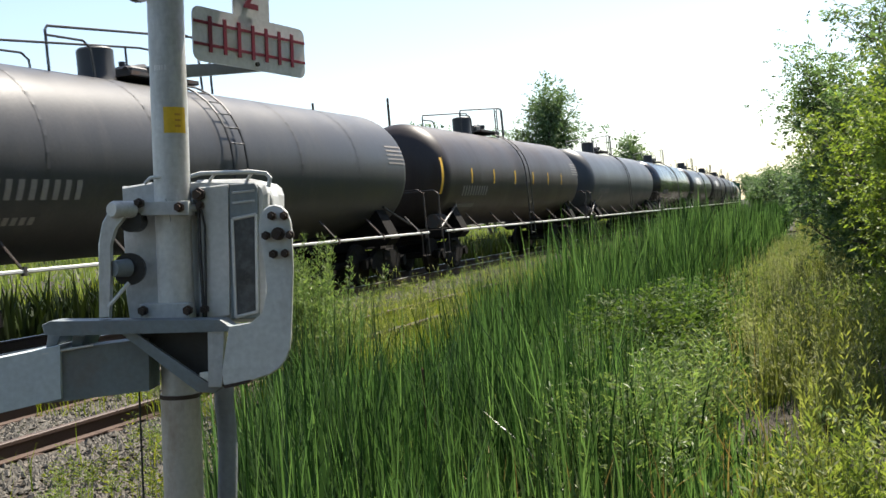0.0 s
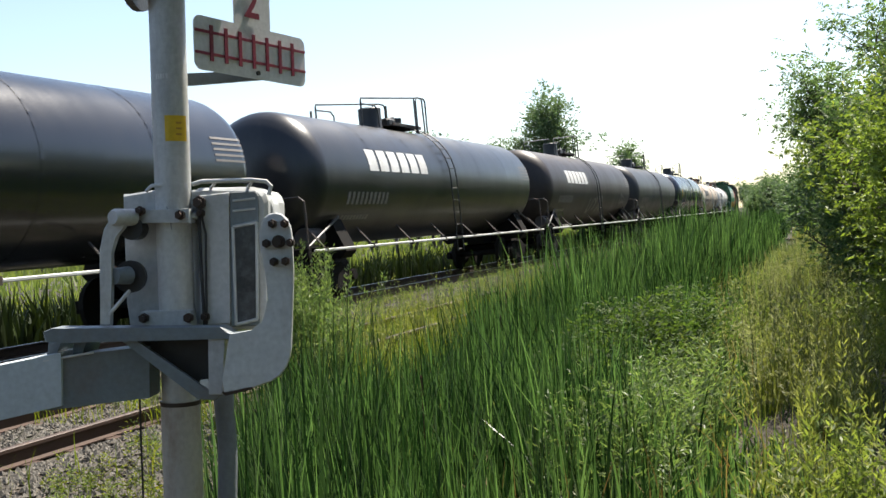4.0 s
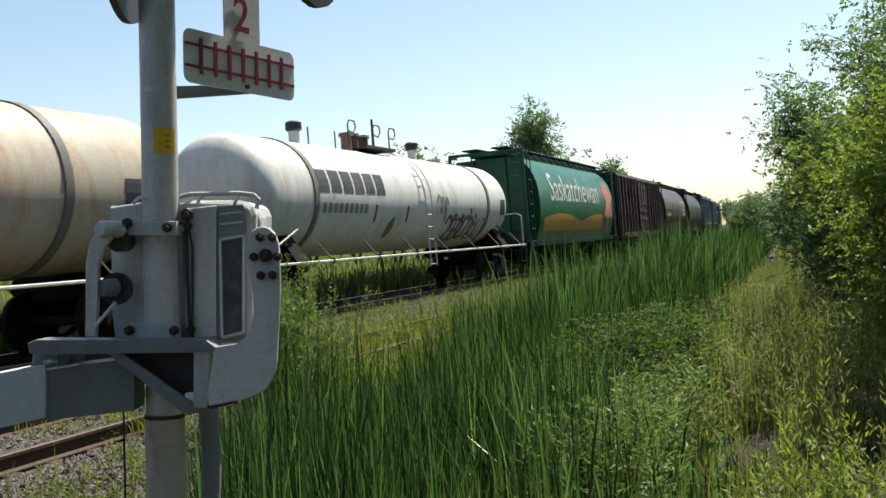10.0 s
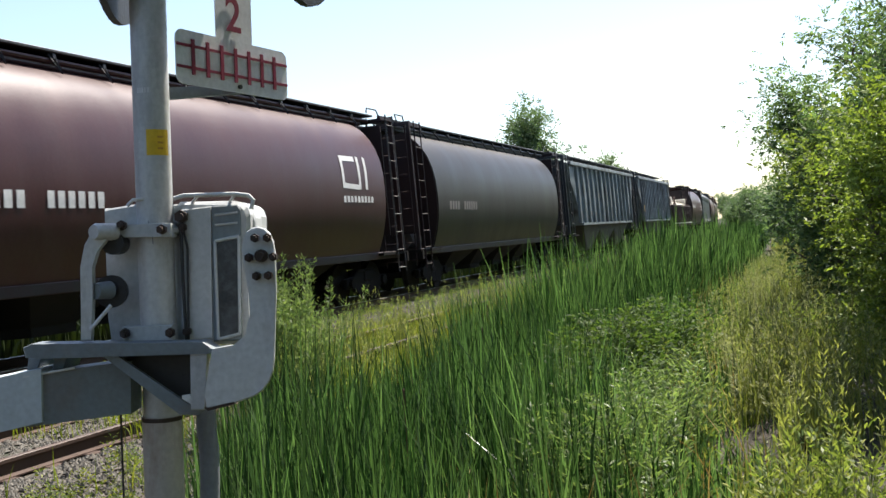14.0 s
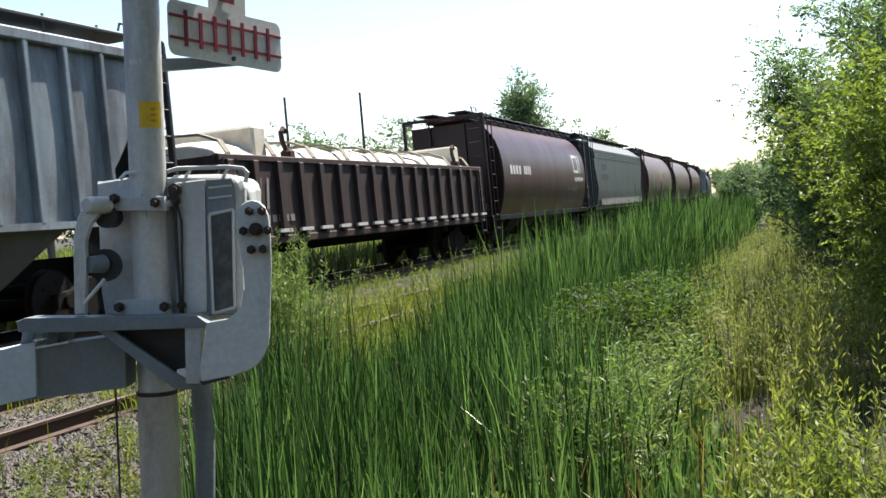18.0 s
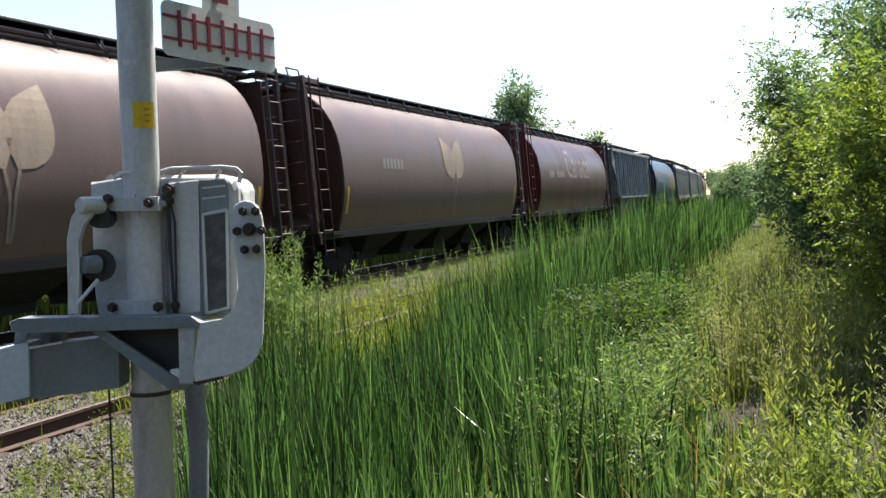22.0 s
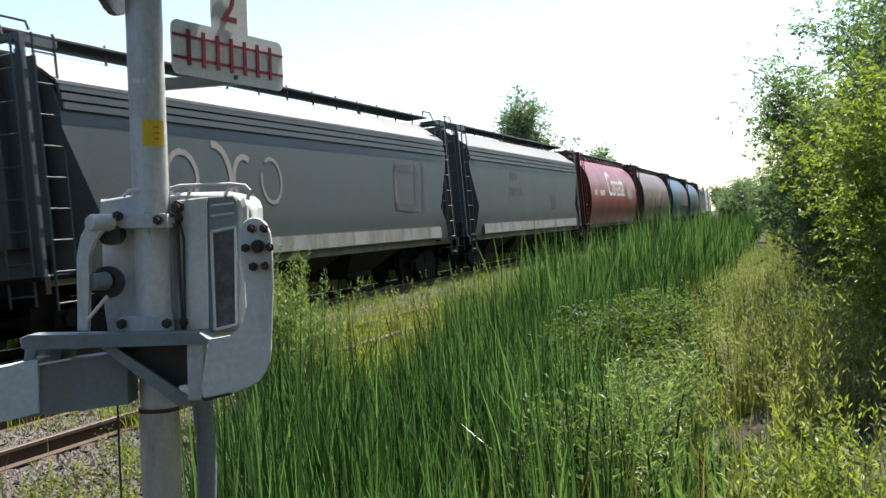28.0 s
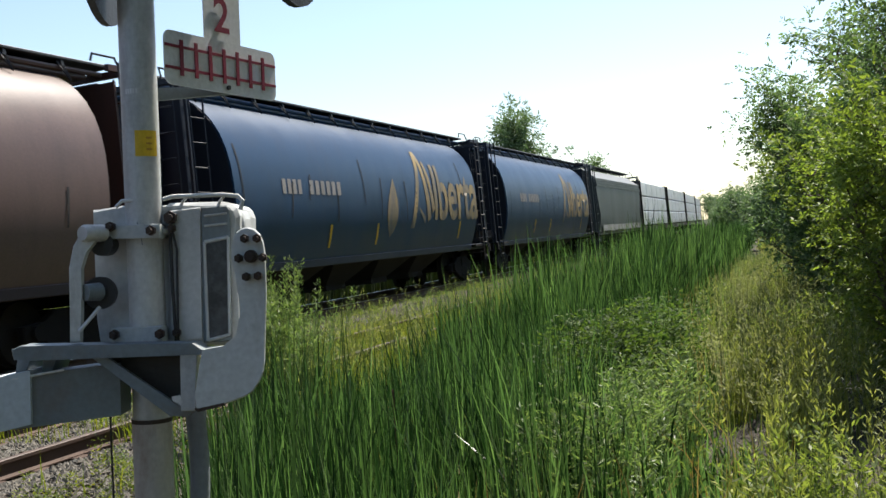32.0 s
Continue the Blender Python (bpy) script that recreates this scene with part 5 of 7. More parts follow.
c = join_train(14, lambda n: slope_hopper(n, M["hopper_pale_green"], "pale green-grey ribbed hopper car streaked with rust", 14))
marks(c, lambda z: 1.45, scrawl(-6.5, 1.8, 6.0, 1.2, 21, 6), "letter_faded", "scrawled paint")
c = join_train(15, lambda n: slope_hopper(n, M["hopper_ribbed_grey"], "dark grey ribbed hopper car with sloping chutes", 18))
marks(c, lambda z: 1.5, [[(-6.3, 2.1), (-6.0, 2.1), (-6.0, 2.5), (-6.3, 2.5)]], "mark_yellow")
c = join_train(16, lambda n: gondola(n, M["gondola_brown"], M["tarp"]))
marks(c, lambda z: 1.49, round_logo(-6.9, 1.65, 0.8) + bars(-7.0, 1.4, 2.2, 0.14, 9), "letter_faded", "faded block emblem")
c = join_train(17, lambda n: round_hopper(n, M["hopper_brown"], "red-brown covered hopper car with scrawls along its foot", M["brown_end"]))
marks(c, hopper_surface, round_logo(4.3, 2.65, 1.05) + bars(4.4, 2.3, 1.7, 0.16, 9) + bars(-5.8, 2.5, 1.5, 0.3, 4) + bars(-4.0, 2.5, 1.0, 0.3, 4), "letter_white", "white block emblem and number bars")
marks(c, hopper_surface, scrawl(2.4, 1.25, 2.6, 0.9, 31, 5), "letter_faded", "pale scrawled paint")


def grey_hopper(i, paint_name, label):
    c = join_train(i, lambda n: slope_hopper(n, M[paint_name], label, 0, M["pale_sill"], M["roof_grey"]))
    return c


c = grey_hopper(18, "hopper_grey", "grey smooth-sided covered hopper car with a pale sill")
marks(c, slope_surface, bars(-6.0, 2.9, 1.4, 0.3, 4) + bars(-6.2, 2.4, 2.1, 0.3, 6), "letter_dark", "car number as plain bars")
for i in (19, 20):
    c = join_train(i, lambda n: round_hopper(n, M["hopper_wheat_brown"], "brown covered hopper car with a wheat leaf emblem" + (" and pale scrawls" if i == 19 else ""), M["orange_brown_end"], M["brown_end"]))
    wheat(c, 0.5, 2.0, 1.12)
    marks(c, hopper_surface, bars(-4.9, 2.55, 1.4, 0.25, 6), "letter_faded")
    if i == 19:
        marks(c, hopper_surface, scrawl(-5.4, 1.2, 3.0, 1.1, 41, 6) + scrawl(2.2, 1.2, 4.6, 1.1, 43, 7), "letter_faded", "pale scrawled paint")
    dashes(c, hopper_surface, (-7.0, 6.9), 1.5, 0.6)
c = join_train(21, lambda n: round_hopper(n, M["hopper_brown"], "red-brown covered hopper car lettered Canada", M["red_end"], M["brown_end"]))
word("Canada", -2.3, 2.5, 1.78, hopper_surface, M["letter_pale"], c, 0.95)
marks(c, hopper_surface, bars(-5.6, 2.5, 0.9, 0.26, 2) + bars(-4.2, 2.5, 1.4, 0.26, 6), "letter_faded", "car number as plain bars")
dashes(c, hopper_surface, (-6.8, -3.0, 5.4), 1.4, 0.5, "letter_yellow")
join_train(22, lambda n: slope_hopper(n, M["hopper_ribbed_grey"], "weathered grey ribbed hopper car with sloping chutes", 17))


def rub_streaks(car, seed):
    """Thin dark upright scuffs on a round side."""
    r = random.Random(seed)
    for k in range(11):
        x, z, h = -6.6 + 1.25 * k + r.uniform(-0.4, 0.4), r.uniform(1.9, 2.6), r.uniform(0.5, 1.1)
        d = r.uniform(-0.12, 0.12)
        marks(car, hopper_surface, [[(x, z), (x + 0.035, z), (x + 0.05 + d, z + h), (x + d, z + h)]], "scuff", "dark scuff")


def alberta(i, k):
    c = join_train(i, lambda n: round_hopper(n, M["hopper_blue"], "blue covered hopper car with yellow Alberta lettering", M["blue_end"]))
    word("lberta", 3.3, 1.95, 2.15, hopper_surface, M["letter_yellow"], c, 0.78, 0.0, 0.045)
    strokes = [[(1.55, 1.7), (1.83, 1.7), (2.64, 3.8), (2.44, 3.8)], [(2.5, 3.75), (2.68, 3.8), (3.08, 1.95), (2.82, 1.85)], [(2.84, 3.5), (3.0, 3.55), (3.4, 2.2), (3.18, 2.1)], [(2.12, 2.28), (2.3, 2.1), (2.62, 1.8), (2.66, 1.98)]]
    marks(c, hopper_surface, strokes, "letter_yellow", "tall yellow letter strokes")
    marks(c, hopper_surface, bars(-5.4, 2.5, 0.9, 0.3, 4) + bars(-4.2, 2.5, 1.6, 0.3, 6), "letter_faded", "car number as plain bars")
    dashes(c, hopper_surface, (-3.2, -0.6, 5.6), 1.35, 0.5)
    if k:
        marks(c, hopper_surface, [leaf_poly(0.2, 1.5, 1.5, 0.7, 1.4)], "letter_yellow")
    rub_streaks(c, 60 + i)
    return c


c = alberta(23, 0)
marks(c, hopper_surface, bars(-5.6, 3.15, 3.2, 0.2, 13, 0.35), "letter_yellow", "worn yellow words as plain bars")
marks(c, hopper_surface, strokes_of([(-5.9, 2.65), (-5.4, 2.85), (-4.8, 2.97), (-4.1, 3.0), (-3.5, 2.95)], 0.05), "letter_faded", "thin pale arc of paint")
for i, pn in ((24, "hopper_dark_grey"), (25, "hopper_grey"), (26, "hopper_grey")):
    c = grey_hopper(i, pn, "grey smooth-sided covered hopper car with a pale sill" + (" and large scrawls" if i == 25 else ""))
    if i == 26:
        marks(c, slope_surface, bars(-3.2, 2.9, 1.0, 0.3, 3) + bars(-3.4, 2.35, 1.7, 0.3, 6) + scrawl(2.4, 1.8, 1.0, 0.7, 61, 3), "letter_dark", "car number as plain bars")
    else:
        marks(c, slope_surface, round_logo(4.0, 1.9, 1.6), "letter_dark", "dark block emblem")
        if i == 24:
            marks(c, slope_surface, bars(-5.9, 3.1, 1.5, 0.2, 8) + bars(-5.9, 2.8, 1.6, 0.2, 8) + bars(-5.8, 2.35, 1.5, 0.2, 8) + [[(-6.0, 2.66), (-4.2, 2.66), (-4.2, 2.7), (-6.0, 2.7)], [(-6.0, 2.2), (-4.2, 2.2), (-4.2, 2.24), (-6.0, 2.24)], [(-6.0, 1.6), (-4.2, 1.6), (-4.2, 1.64), (-6.0, 1.64)]], "letter_dark", "railway's name and number as plain bars")
        if i == 25:
            marks(c, slope_surface, scrawl(-5.6, 1.9, 4.0, 1.3, 63 + i, 4), "letter_faded", "scrawled paint")
c = join_train(27, lambda n: round_hopper(n, M["hopper_red"], "red covered hopper car lettered Canada with a wheat leaf", M["red_end"], M["brown_end"]))
word("Canada", -2.4, 2.5, 1.78, hopper_surface, M["letter_white"], c, 0.95)
wheat(c, 4.6, 2.0, 1.05, "letter_faded")
marks(c, hopper_surface, bars(-6.1, 2.5, 0.6, 0.26, 2) + bars(-4.7, 2.5, 1.3, 0.26, 6), "letter_white", "car number as plain bars")
c = join_train(28, lambda n: round_hopper(n, M["hopper_wheat_brown"], "brown covered hopper car with a pale wheat leaf", M["orange_brown_end"], M["brown_end"]))
wheat(c, 1.4, 2.1, 0.85)
rub_streaks(c, 88)
marks(c, hopper_surface, bars(-4.6, 2.5, 1.5, 0.25, 6), "letter_faded")
dashes(c, hopper_surface, (-6.4, -2.0, 2.0), 1.3, 0.5)
alberta(29, 1)
alberta(30, 0)
c = grey_hopper(31, "hopper_grey", "pale grey smooth-sided covered hopper car with a pale sill")
for i in (32, 33, 34, 35):
    join_train(i, lambda n: lumber_car(n))

# ---- the crossing signal mast and gate machine ----
UNIT = 0.001806  # metres in one pixel of the camera's view, at the mast
LEAN = radians(1.3)
MAST_AXES = Matrix(((0.926, -0.374, 0.051), (0.373, 0.927, 0.028), (-0.058, -0.007, 0.998))) @ Matrix.Rotation(-LEAN, 3, "Y")
MAST = Matrix.Translation((-2.054, 2.734, 1.442)) @ MAST_AXES.to_4x4()


def U(px, py):
    """A pixel place in the camera's view (x to the right, y down) as x and z at the mast."""
    dx, dy = px - 303, py - 441
    c, s = math.cos(LEAN), math.sin(LEAN)
    return ((dx * c - dy * s) * UNIT, -(dy * c + dx * s) * UNIT)


def poly(pts):
    return [U(*p) for p in pts]


def bolt_at(px, py, y, r, parent, name="bolt", h=0.02):
    x, z = U(px, py)
    s = Shape().tube([(x, y, z), (x, y - h, z)], r * UNIT, 6).tube([(x, y - h, z), (x, y - h * 1.8, z)], r * 0.55 * UNIT, 8)
    return gate_part(name, s, M["bolt"], parent)


def build_mast():
    mast = thing("crossing_signal_mast", "galvanised steel railway crossing mast with a yellow label", "signal mast", at=MAST)
    part("mast_tube", Shape().tube([(0, 0, -0.54), (0, 0, 2.2)], 0.057, 28), M["galv"], mast, smooth=True)
    part("base_tube", Shape().tube([(0, 0, -1.9), (0, 0, -0.53)], 0.062, 28), M["base_galv"], mast, smooth=True)
    part("collar", Shape().tube([(0, 0, -0.545), (0, 0, -0.532)], 0.0635, 28), M["bolt"], mast)
    lab = []
    for zz in (U(303, 233)[1], U(303, 278)[1]):
        lab.append([(0.0585 * math.sin(a), -0.0585 * math.cos(a), zz) for a in [radians(d) for d in (-4, 8, 20, 32, 44, 56, 68)]])
    part("label", Shape().rings(lab, close=False, caps=False), M["yellow"], mast, "yellow label")
    bar = []
    for zz, d0, d1 in ((U(303, 246)[1], 30, 48), (U(303, 256)[1], 30, 48), (U(303, 266)[1], 30, 48)):
        bar.append([(0.0592 * math.sin(radians(d)), -0.0592 * math.cos(radians(d)), zz) for d in (d0, d1)])
    sh = Shape()
    for b in bar:
        sh.rings([[(p[0], p[1], p[2] - 0.003) for p in b], [(p[0], p[1], p[2] + 0.003) for p in b]], close=False, caps=False)
    part("label_mark", sh, M["letter_orange"], mast)
    for px, py, dx in ((298, 392, 1),):
        for a, b in (((0, 0), (6 * dx, 22)), ((12 * dx, 4), (6 * dx, 24)), ((6 * dx, 22), (8 * dx, 40))):
            pts = []
            for q in range(4):
                sx, sz = U(px + a[0] + (b[0] - a[0]) * q / 3, py + a[1] + (b[1] - a[1]) * q / 3)
                pts.append((sx, -math.sqrt(max(1e-5, 0.0573 ** 2 - sx * sx)), sz))
            part("drip_mark", Shape().tube(pts, 0.0015, 5), M["conduit"], mast, "dark dried drip")
    z = U(303, 165)[1]
    for d in (-30, -22, -14, -6, 4, 12):
        tape = Shape().rings([[(0.0582 * math.sin(radians(a)), -0.0582 * math.cos(radians(a)), z + h) for a in (d, d + 6)] for h in (-0.008, 0.008)], close=False, caps=False)
        part("reflective_tape", tape, M["white"], mast)
    # lamps at the top
    for px, py, far, ax in ((236, -98, 0.0, 0.0), (565, -128, 0.0, -0.3)):
        x, z = U(px, py)
        lamp = part("flasher_light", Shape().tube([(x - 0.012, far - 0.012 * ax, z), (x + 0.012, far + 0.012 * ax, z)], 0.255, 32), M["dark"], mast, "black round backing of a flasher")
        part("lamp_hood", Shape().tube([(x - 0.02, far, z), (x - 0.2, far - 0.05, z)], [0.12, 0.11], 20), M["dark"], lamp)
    part("lamp_arm", Shape().tube([(U(236, -98)[0], 0, U(236, -98)[1]), (0, 0.02, 0.95), (U(565, -128)[0], 0.35, U(565, -128)[1])], 0.03, 10), M["galv"], mast)
    return mast


def build_sign():
    """Track-count plate: a tab with the number over a plate with drawn rails."""
    x0, z0 = U(347, 150)
    m = MAST @ Matrix.Translation((x0, -0.03, z0)) @ pose(0, 0, 0, 0, 0, 60)
    sign = thing("track_count_sign", "white crossing sign with red number and red drawn rails", "sign", at=m)
    w, h = 0.565, 0.174
    r = 0.03
    def rounded(a, b, c, d, rad, n=5):
        out = []
        for cx, cz, q in ((c - rad, b + rad, -90), (c - rad, d - rad, 0), (a + rad, d - rad, 90), (a + rad, b + rad, 180)):
            out += [(cx + rad * math.cos(radians(q + 90 * k / n)), cz + rad * math.sin(radians(q + 90 * k / n))) for k in range(n + 1)]
        return out
    part("plate", Shape().slab(rounded(0, 0, w, h, r), 0, 0.004), M["sign_white"], sign)
    part("number_tab", Shape().slab(rounded(0.192, h - 0.012, 0.376, 0.5, 0.02), 0.0005, 0.0045), M["sign_white"], sign)
    for z in (0.055, 0.125):
        part("drawn_rail", Shape().box(w / 2, -0.002, z, w - 0.004, 0.003, 0.009), M["sign_red"], sign)
    for i in range(7):
        part("drawn_tie", Shape().box(0.075 + i * 0.069, -0.0035, 0.09, 0.015, 0.003, 0.115), M["sign_red"], sign)
    cu = bpy.data.curves.new("two", "FONT")
    cu.body, cu.size, cu.extrude, cu.offset = "2", 0.165, 0.001, 0.0018
    tmp = bpy.data.objects.new("two", cu)
    scene.collection.objects.link(tmp)
    me = bpy.data.meshes.new_from_object(tmp.evaluated_get(bpy.context.evaluated_depsgraph_get()))
    bpy.data.objects.remove(tmp)
    me.materials.clear()
    part("number", me, M["sign_red"], sign, "red figure two", at=Matrix.Translation((0.236, -0.003, 0.205)) @ pose(0, 0, 0, 90, 0, 0))
    part("sign_bolt", Shape().tube([(0.3, 0.0, 0.02), (0.3, -0.008, 0.02)], 0.008, 8), M["dark"], sign)
    # bracket from the mast to the plate's back
    a = U(325, 165)
    p0 = Vector((a[0] - 0.01, 0.02, a[1]))
    inv = sign.matrix_basis.inverted() @ MAST
    q0 = inv @ p0
    part("arm", Shape().rings([[(q0.x, q0.y, q0.z + 0.02), (q0.x, q0.y, q0.z - 0.02), (q0.x + 0.01, q0.y + 0.03, q0.z - 0.02), (q0.x + 0.01, q0.y + 0.03, q0.z + 0.02)], [(0.34, 0.006, 0.035), (0.34, 0.006, 0.005), (0.36, 0.02, 0.005), (0.36, 0.02, 0.035)]]), M["bracket"], sign, "grey arm that holds the sign")
    return sign


EYE = MAST.inverted() @ Vector((-0.006, -0.015, 1.411))


def gate_part(name, shape, material, parent, label="", smooth=False):
    """A part whose outline is traced in the camera's view at the mast, and stands out from it: scaled to its own
    distance from the eye to fit that view.
    """
    k = (min(v[1] for v in shape.v) - EYE.y) / -EYE.y
    shape.v = [(EYE.x + (v[0] - EYE.x) * k, v[1], EYE.z + (v[2] - EYE.z) * k) for v in shape.v]
    return part(name, shape, material, parent, label, smooth)


def build_gate():
    """Gate machine clamped to the mast: housing, clamps, crank arms, counterweight and the gate arm."""
    gate = thing("crossing_gate_machine", "grey railway gate machine bolted to the mast, its arm pointing away", "gate machine", at=MAST)
    F = -0.11  # front of the back plate
    gate_part("mounting_plate", Shape().slab(poly([(212, 370), (262, 362), (350, 362), (350, 606), (222, 606), (216, 560)]), 0.0, 0.03, 0.006), M["grey_paint"], gate, "flat grey mounting plate")
    body = gate_part("housing", Shape().slab(poly([(330, 372), (345, 358), (440, 357), (454, 360), (463, 368), (468, 382), (468, 395), (468, 610), (338, 612)]), 0.0, 0.36, 0.015), M["grey_paint"], gate, "grey steel housing")
    gate_part("housing_back", Shape().slab(poly([(212, 368), (330, 368), (330, 610), (222, 610)]), 0.06, 0.3, 0.012), M["grey_paint"], gate)
    gate_part("cover", Shape().slab(poly([(346, 372), (400, 366), (400, 600), (346, 604)]), -0.012, 0.0, 0.004), M["grey_paint"], body)
    gate_part("door_frame", Shape().slab(poly([(402, 366), (446, 364), (452, 372), (452, 604), (402, 606)]), -0.01, 0.0, 0.004), M["bracket"], body)
    gate_part("window", Shape().slab(poly([(408, 432), (446, 424), (446, 590), (412, 598)]), -0.016, -0.01), M["glass"], body, "grimy inspection window")
    gate_part("end_cover", Shape().slab(poly([(458, 376), (466, 371), (473, 376), (478, 388), (480, 406), (480, 600), (458, 604)]), 0.06, 0.2, 0.012), M["grey_paint"], body, "rounded end cover")
    rim = Shape()
    for pts in ([(406, 428), (448, 420)], [(448, 420), (448, 592)], [(448, 592), (410, 602)], [(410, 602), (406, 428)]):
        a, b = U(*pts[0]), U(*pts[1])
        rim.tube([(a[0], -0.014, a[1]), (b[0], -0.014, b[1])], 0.006, 6)
    gate_part("window_rim", rim, M["grey_paint"], body)
    ribs = Shape()
    for py in (382, 400):
        a, b = U(406, py), U(446, py - 4)
        ribs.tube([(a[0], -0.013, a[1]), (b[0], -0.013, b[1])], 0.004, 5)
    gate_part("cover_rib", ribs, M["grey_paint"], body)
    # rail over the housing
    tr = [U(*p) for p in ((334, 352), (352, 347), (440, 345), (466, 348), (474, 356), (470, 372))]
    gate_part("lifting_rail", Shape().tube([(p[0], -0.05 + 0.0 * i, p[1]) for i, p in enumerate(tr)], 0.007, 8).tube([(U(350, 362)[0], 0.05, U(350, 362)[1]), (U(376, 348)[0], -0.05, U(376, 348)[1])], 0.005, 6).tube([(U(418, 362)[0], 0.05, U(418, 362)[1]), (U(442, 346)[0], -0.05, U(442, 346)[1])], 0.005, 6), M["white"], gate, "pale bent lifting rail")
    gate_part("lifting_rail_end", Shape().tube([(U(p[0], p[1])[0], -0.05, U(p[0], p[1])[1]) for p in ((252, 364), (262, 354), (282, 352))], 0.006, 6), M["white"], gate)
    # clamps
    for y0, y1, nm in ((397, 420, "upper_clamp"), (578, 604, "lower_clamp")):
        cl = gate_part(nm, Shape().slab(poly([(240 if y0 > 500 else 232, y0), (328, y0 - 2), (330, y1), (240 if y0 > 500 else 232, y1)]), -0.08, 0.0, 0.004), M["grey_paint"], gate)
    gate_part("clamp_band", Shape().tube([(0.061 * math.sin(radians(a)), -0.061 * math.cos(radians(a)), U(303, 408)[1]) for a in range(-90, 91, 15)], 0.012, 6), M["grey_paint"], gate)
    for px, py, y, r in ((309, 406, -0.08, 9), (344, 384, -0.012, 12), (346, 403, -0.012, 8), (238, 398, -0.08, 9), (242, 590, -0.08, 9), (322, 590, -0.08, 9), (352, 588, -0.012, 8)):
        bolt_at(px, py, y, r, gate)
    # left crank with its pivot and bumper
    gate_part("crank_arm", Shape().slab(poly([(205, 398), (190, 408), (176, 432), (168, 470), (168, 602), (186, 602), (190, 520), (190, 470), (200, 440), (214, 424)]), -0.14, -0.11, 0.006), M["galv"], gate, "curved crank arm")
    x, z = U(205, 409)
    gate_part("bumper", Shape().tube([(x + 0.02, -0.09, z), (x - 0.02, -0.15, z), (x - 0.025, -0.16, z)], [0.028, 0.028, 0.022], 16), M["galv"], gate, smooth=True)
    x, z = U(226, 430)
    gate_part("crank_boss", Shape().tube([(x, -0.03, z), (x, -0.1, z)], 0.036, 16), M["dark"], gate)
    x, z = U(222, 515)
    gate_part("pivot_disc", Shape().tube([(x, -0.06, z), (x, -0.08, z)], 0.052, 20), M["dark"], gate, "dark pivot disc")
    x, z = U(198, 514)
    gate_part("hub", Shape().tube([(x + 0.02, -0.08, z), (x - 0.01, -0.13, z)], [0.03, 0.026], 16), M["bracket"], gate, smooth=True)
    a, b = U(216, 540), U(184, 582)
    gate_part("link_rod", Shape().tube([(a[0], -0.12, a[1]), (b[0], -0.15, b[1])], 0.006, 8), M["white"], gate)
    # carrier under the housing
    gate_part("shelf", Shape().slab(poly([(66, 612), (80, 606), (384, 606), (400, 618), (444, 616), (448, 604), (452, 620), (440, 626), (100, 632), (70, 630)]), -0.17, -0.07, 0.004), M["bracket"], gate, "steel carrier plate under the housing")
    gate_part("gusset", Shape().slab(poly([(205, 628), (232, 628), (356, 716), (390, 722), (372, 736), (340, 734)]), -0.15, -0.13, 0.003), M["bracket"], gate)
    # Dark sheet drawn in for the shade of the hollow under the shelf.
    gate_part("gusset_back", Shape().slab(poly([(212, 628), (362, 626), (362, 722), (345, 724)]), -0.085, -0.075, 0.002), M["dark"], gate, "dark panel in place of the shade under the shelf")
    gate_part("hanger", Shape().slab(poly([(360, 622), (390, 622), (384, 726), (360, 726)]), -0.165, -0.12, 0.003), M["grey_paint"], gate)
    gate_part("hanger_hook", Shape().slab(poly([(345, 700), (358, 698), (363, 706), (363, 718), (356, 712), (345, 706)]), -0.165, -0.155), M["white"], gate)
    for px in (90, 135):
        gate_part("carrier_foot", Shape().slab(poly([(px - 14, 630), (px + 10, 630), (px - 2, 660), (px - 18, 660)]), -0.1, 0.05, 0.003), M["bracket"], gate)
    # counterweight plate with its bolts
    outline = poly([(456, 470), (453, 442), (456, 424), (463, 411), (472, 405), (482, 403), (493, 406), (503, 415), (509, 430), (512, 450), (513, 520), (508, 640), (505, 660), (498, 678), (487, 693), (472, 703), (440, 714), (388, 724), (384, 700), (398, 620), (436, 614), (458, 596), (466, 560), (464, 520)])
    cw = gate_part("counterweight_plate", Shape().slab(outline, -0.19, -0.172, 0.004), M["plate"], gate, "pale grey counterweight plate with rounded lobe, lightened as if in sun")
    for px, py in ((474, 423), (496, 423), (463, 458), (506, 457), (476, 491), (497, 490)):
        bolt_at(px, py, -0.19, 8, cw)
    x, z = U(485, 455)
    gate_part("shaft", Shape().tube([(x, -0.18, z), (x, -0.21, z)], 0.021, 16).tube([(x, -0.21, z), (x, -0.225, z)], 0.012, 12), M["bolt"], cw, "rusty shaft end")
    gate_part("counterweight_foot", Shape().slab(poly([(384, 722), (436, 712), (438, 717), (390, 728)]), -0.19, -0.02), M["bolt"], gate)
    # gate arm out to the road
    arm = Shape()
    p0, p1 = U(245, 642), U(245, 736)
    q0, q1 = U(-420, 752), U(-420, 862)
    arm.rings([[(p0[0], 0.02, p0[1]), (p0[0], -0.1, p0[1]), (p1[0], -0.1, p1[1]), (p1[0], 0.02, p1[1])], [(U(70, 660)[0], -0.02, U(70, 660)[1]), (U(70, 660)[0], -0.16, U(70, 660)[1]), (U(70, 752)[0], -0.16, U(70, 752)[1]), (U(70, 752)[0], -0.02, U(70, 752)[1])]])
    gate_part("arm_socket", arm, M["bracket"], gate, "darker steel socket of the gate arm")
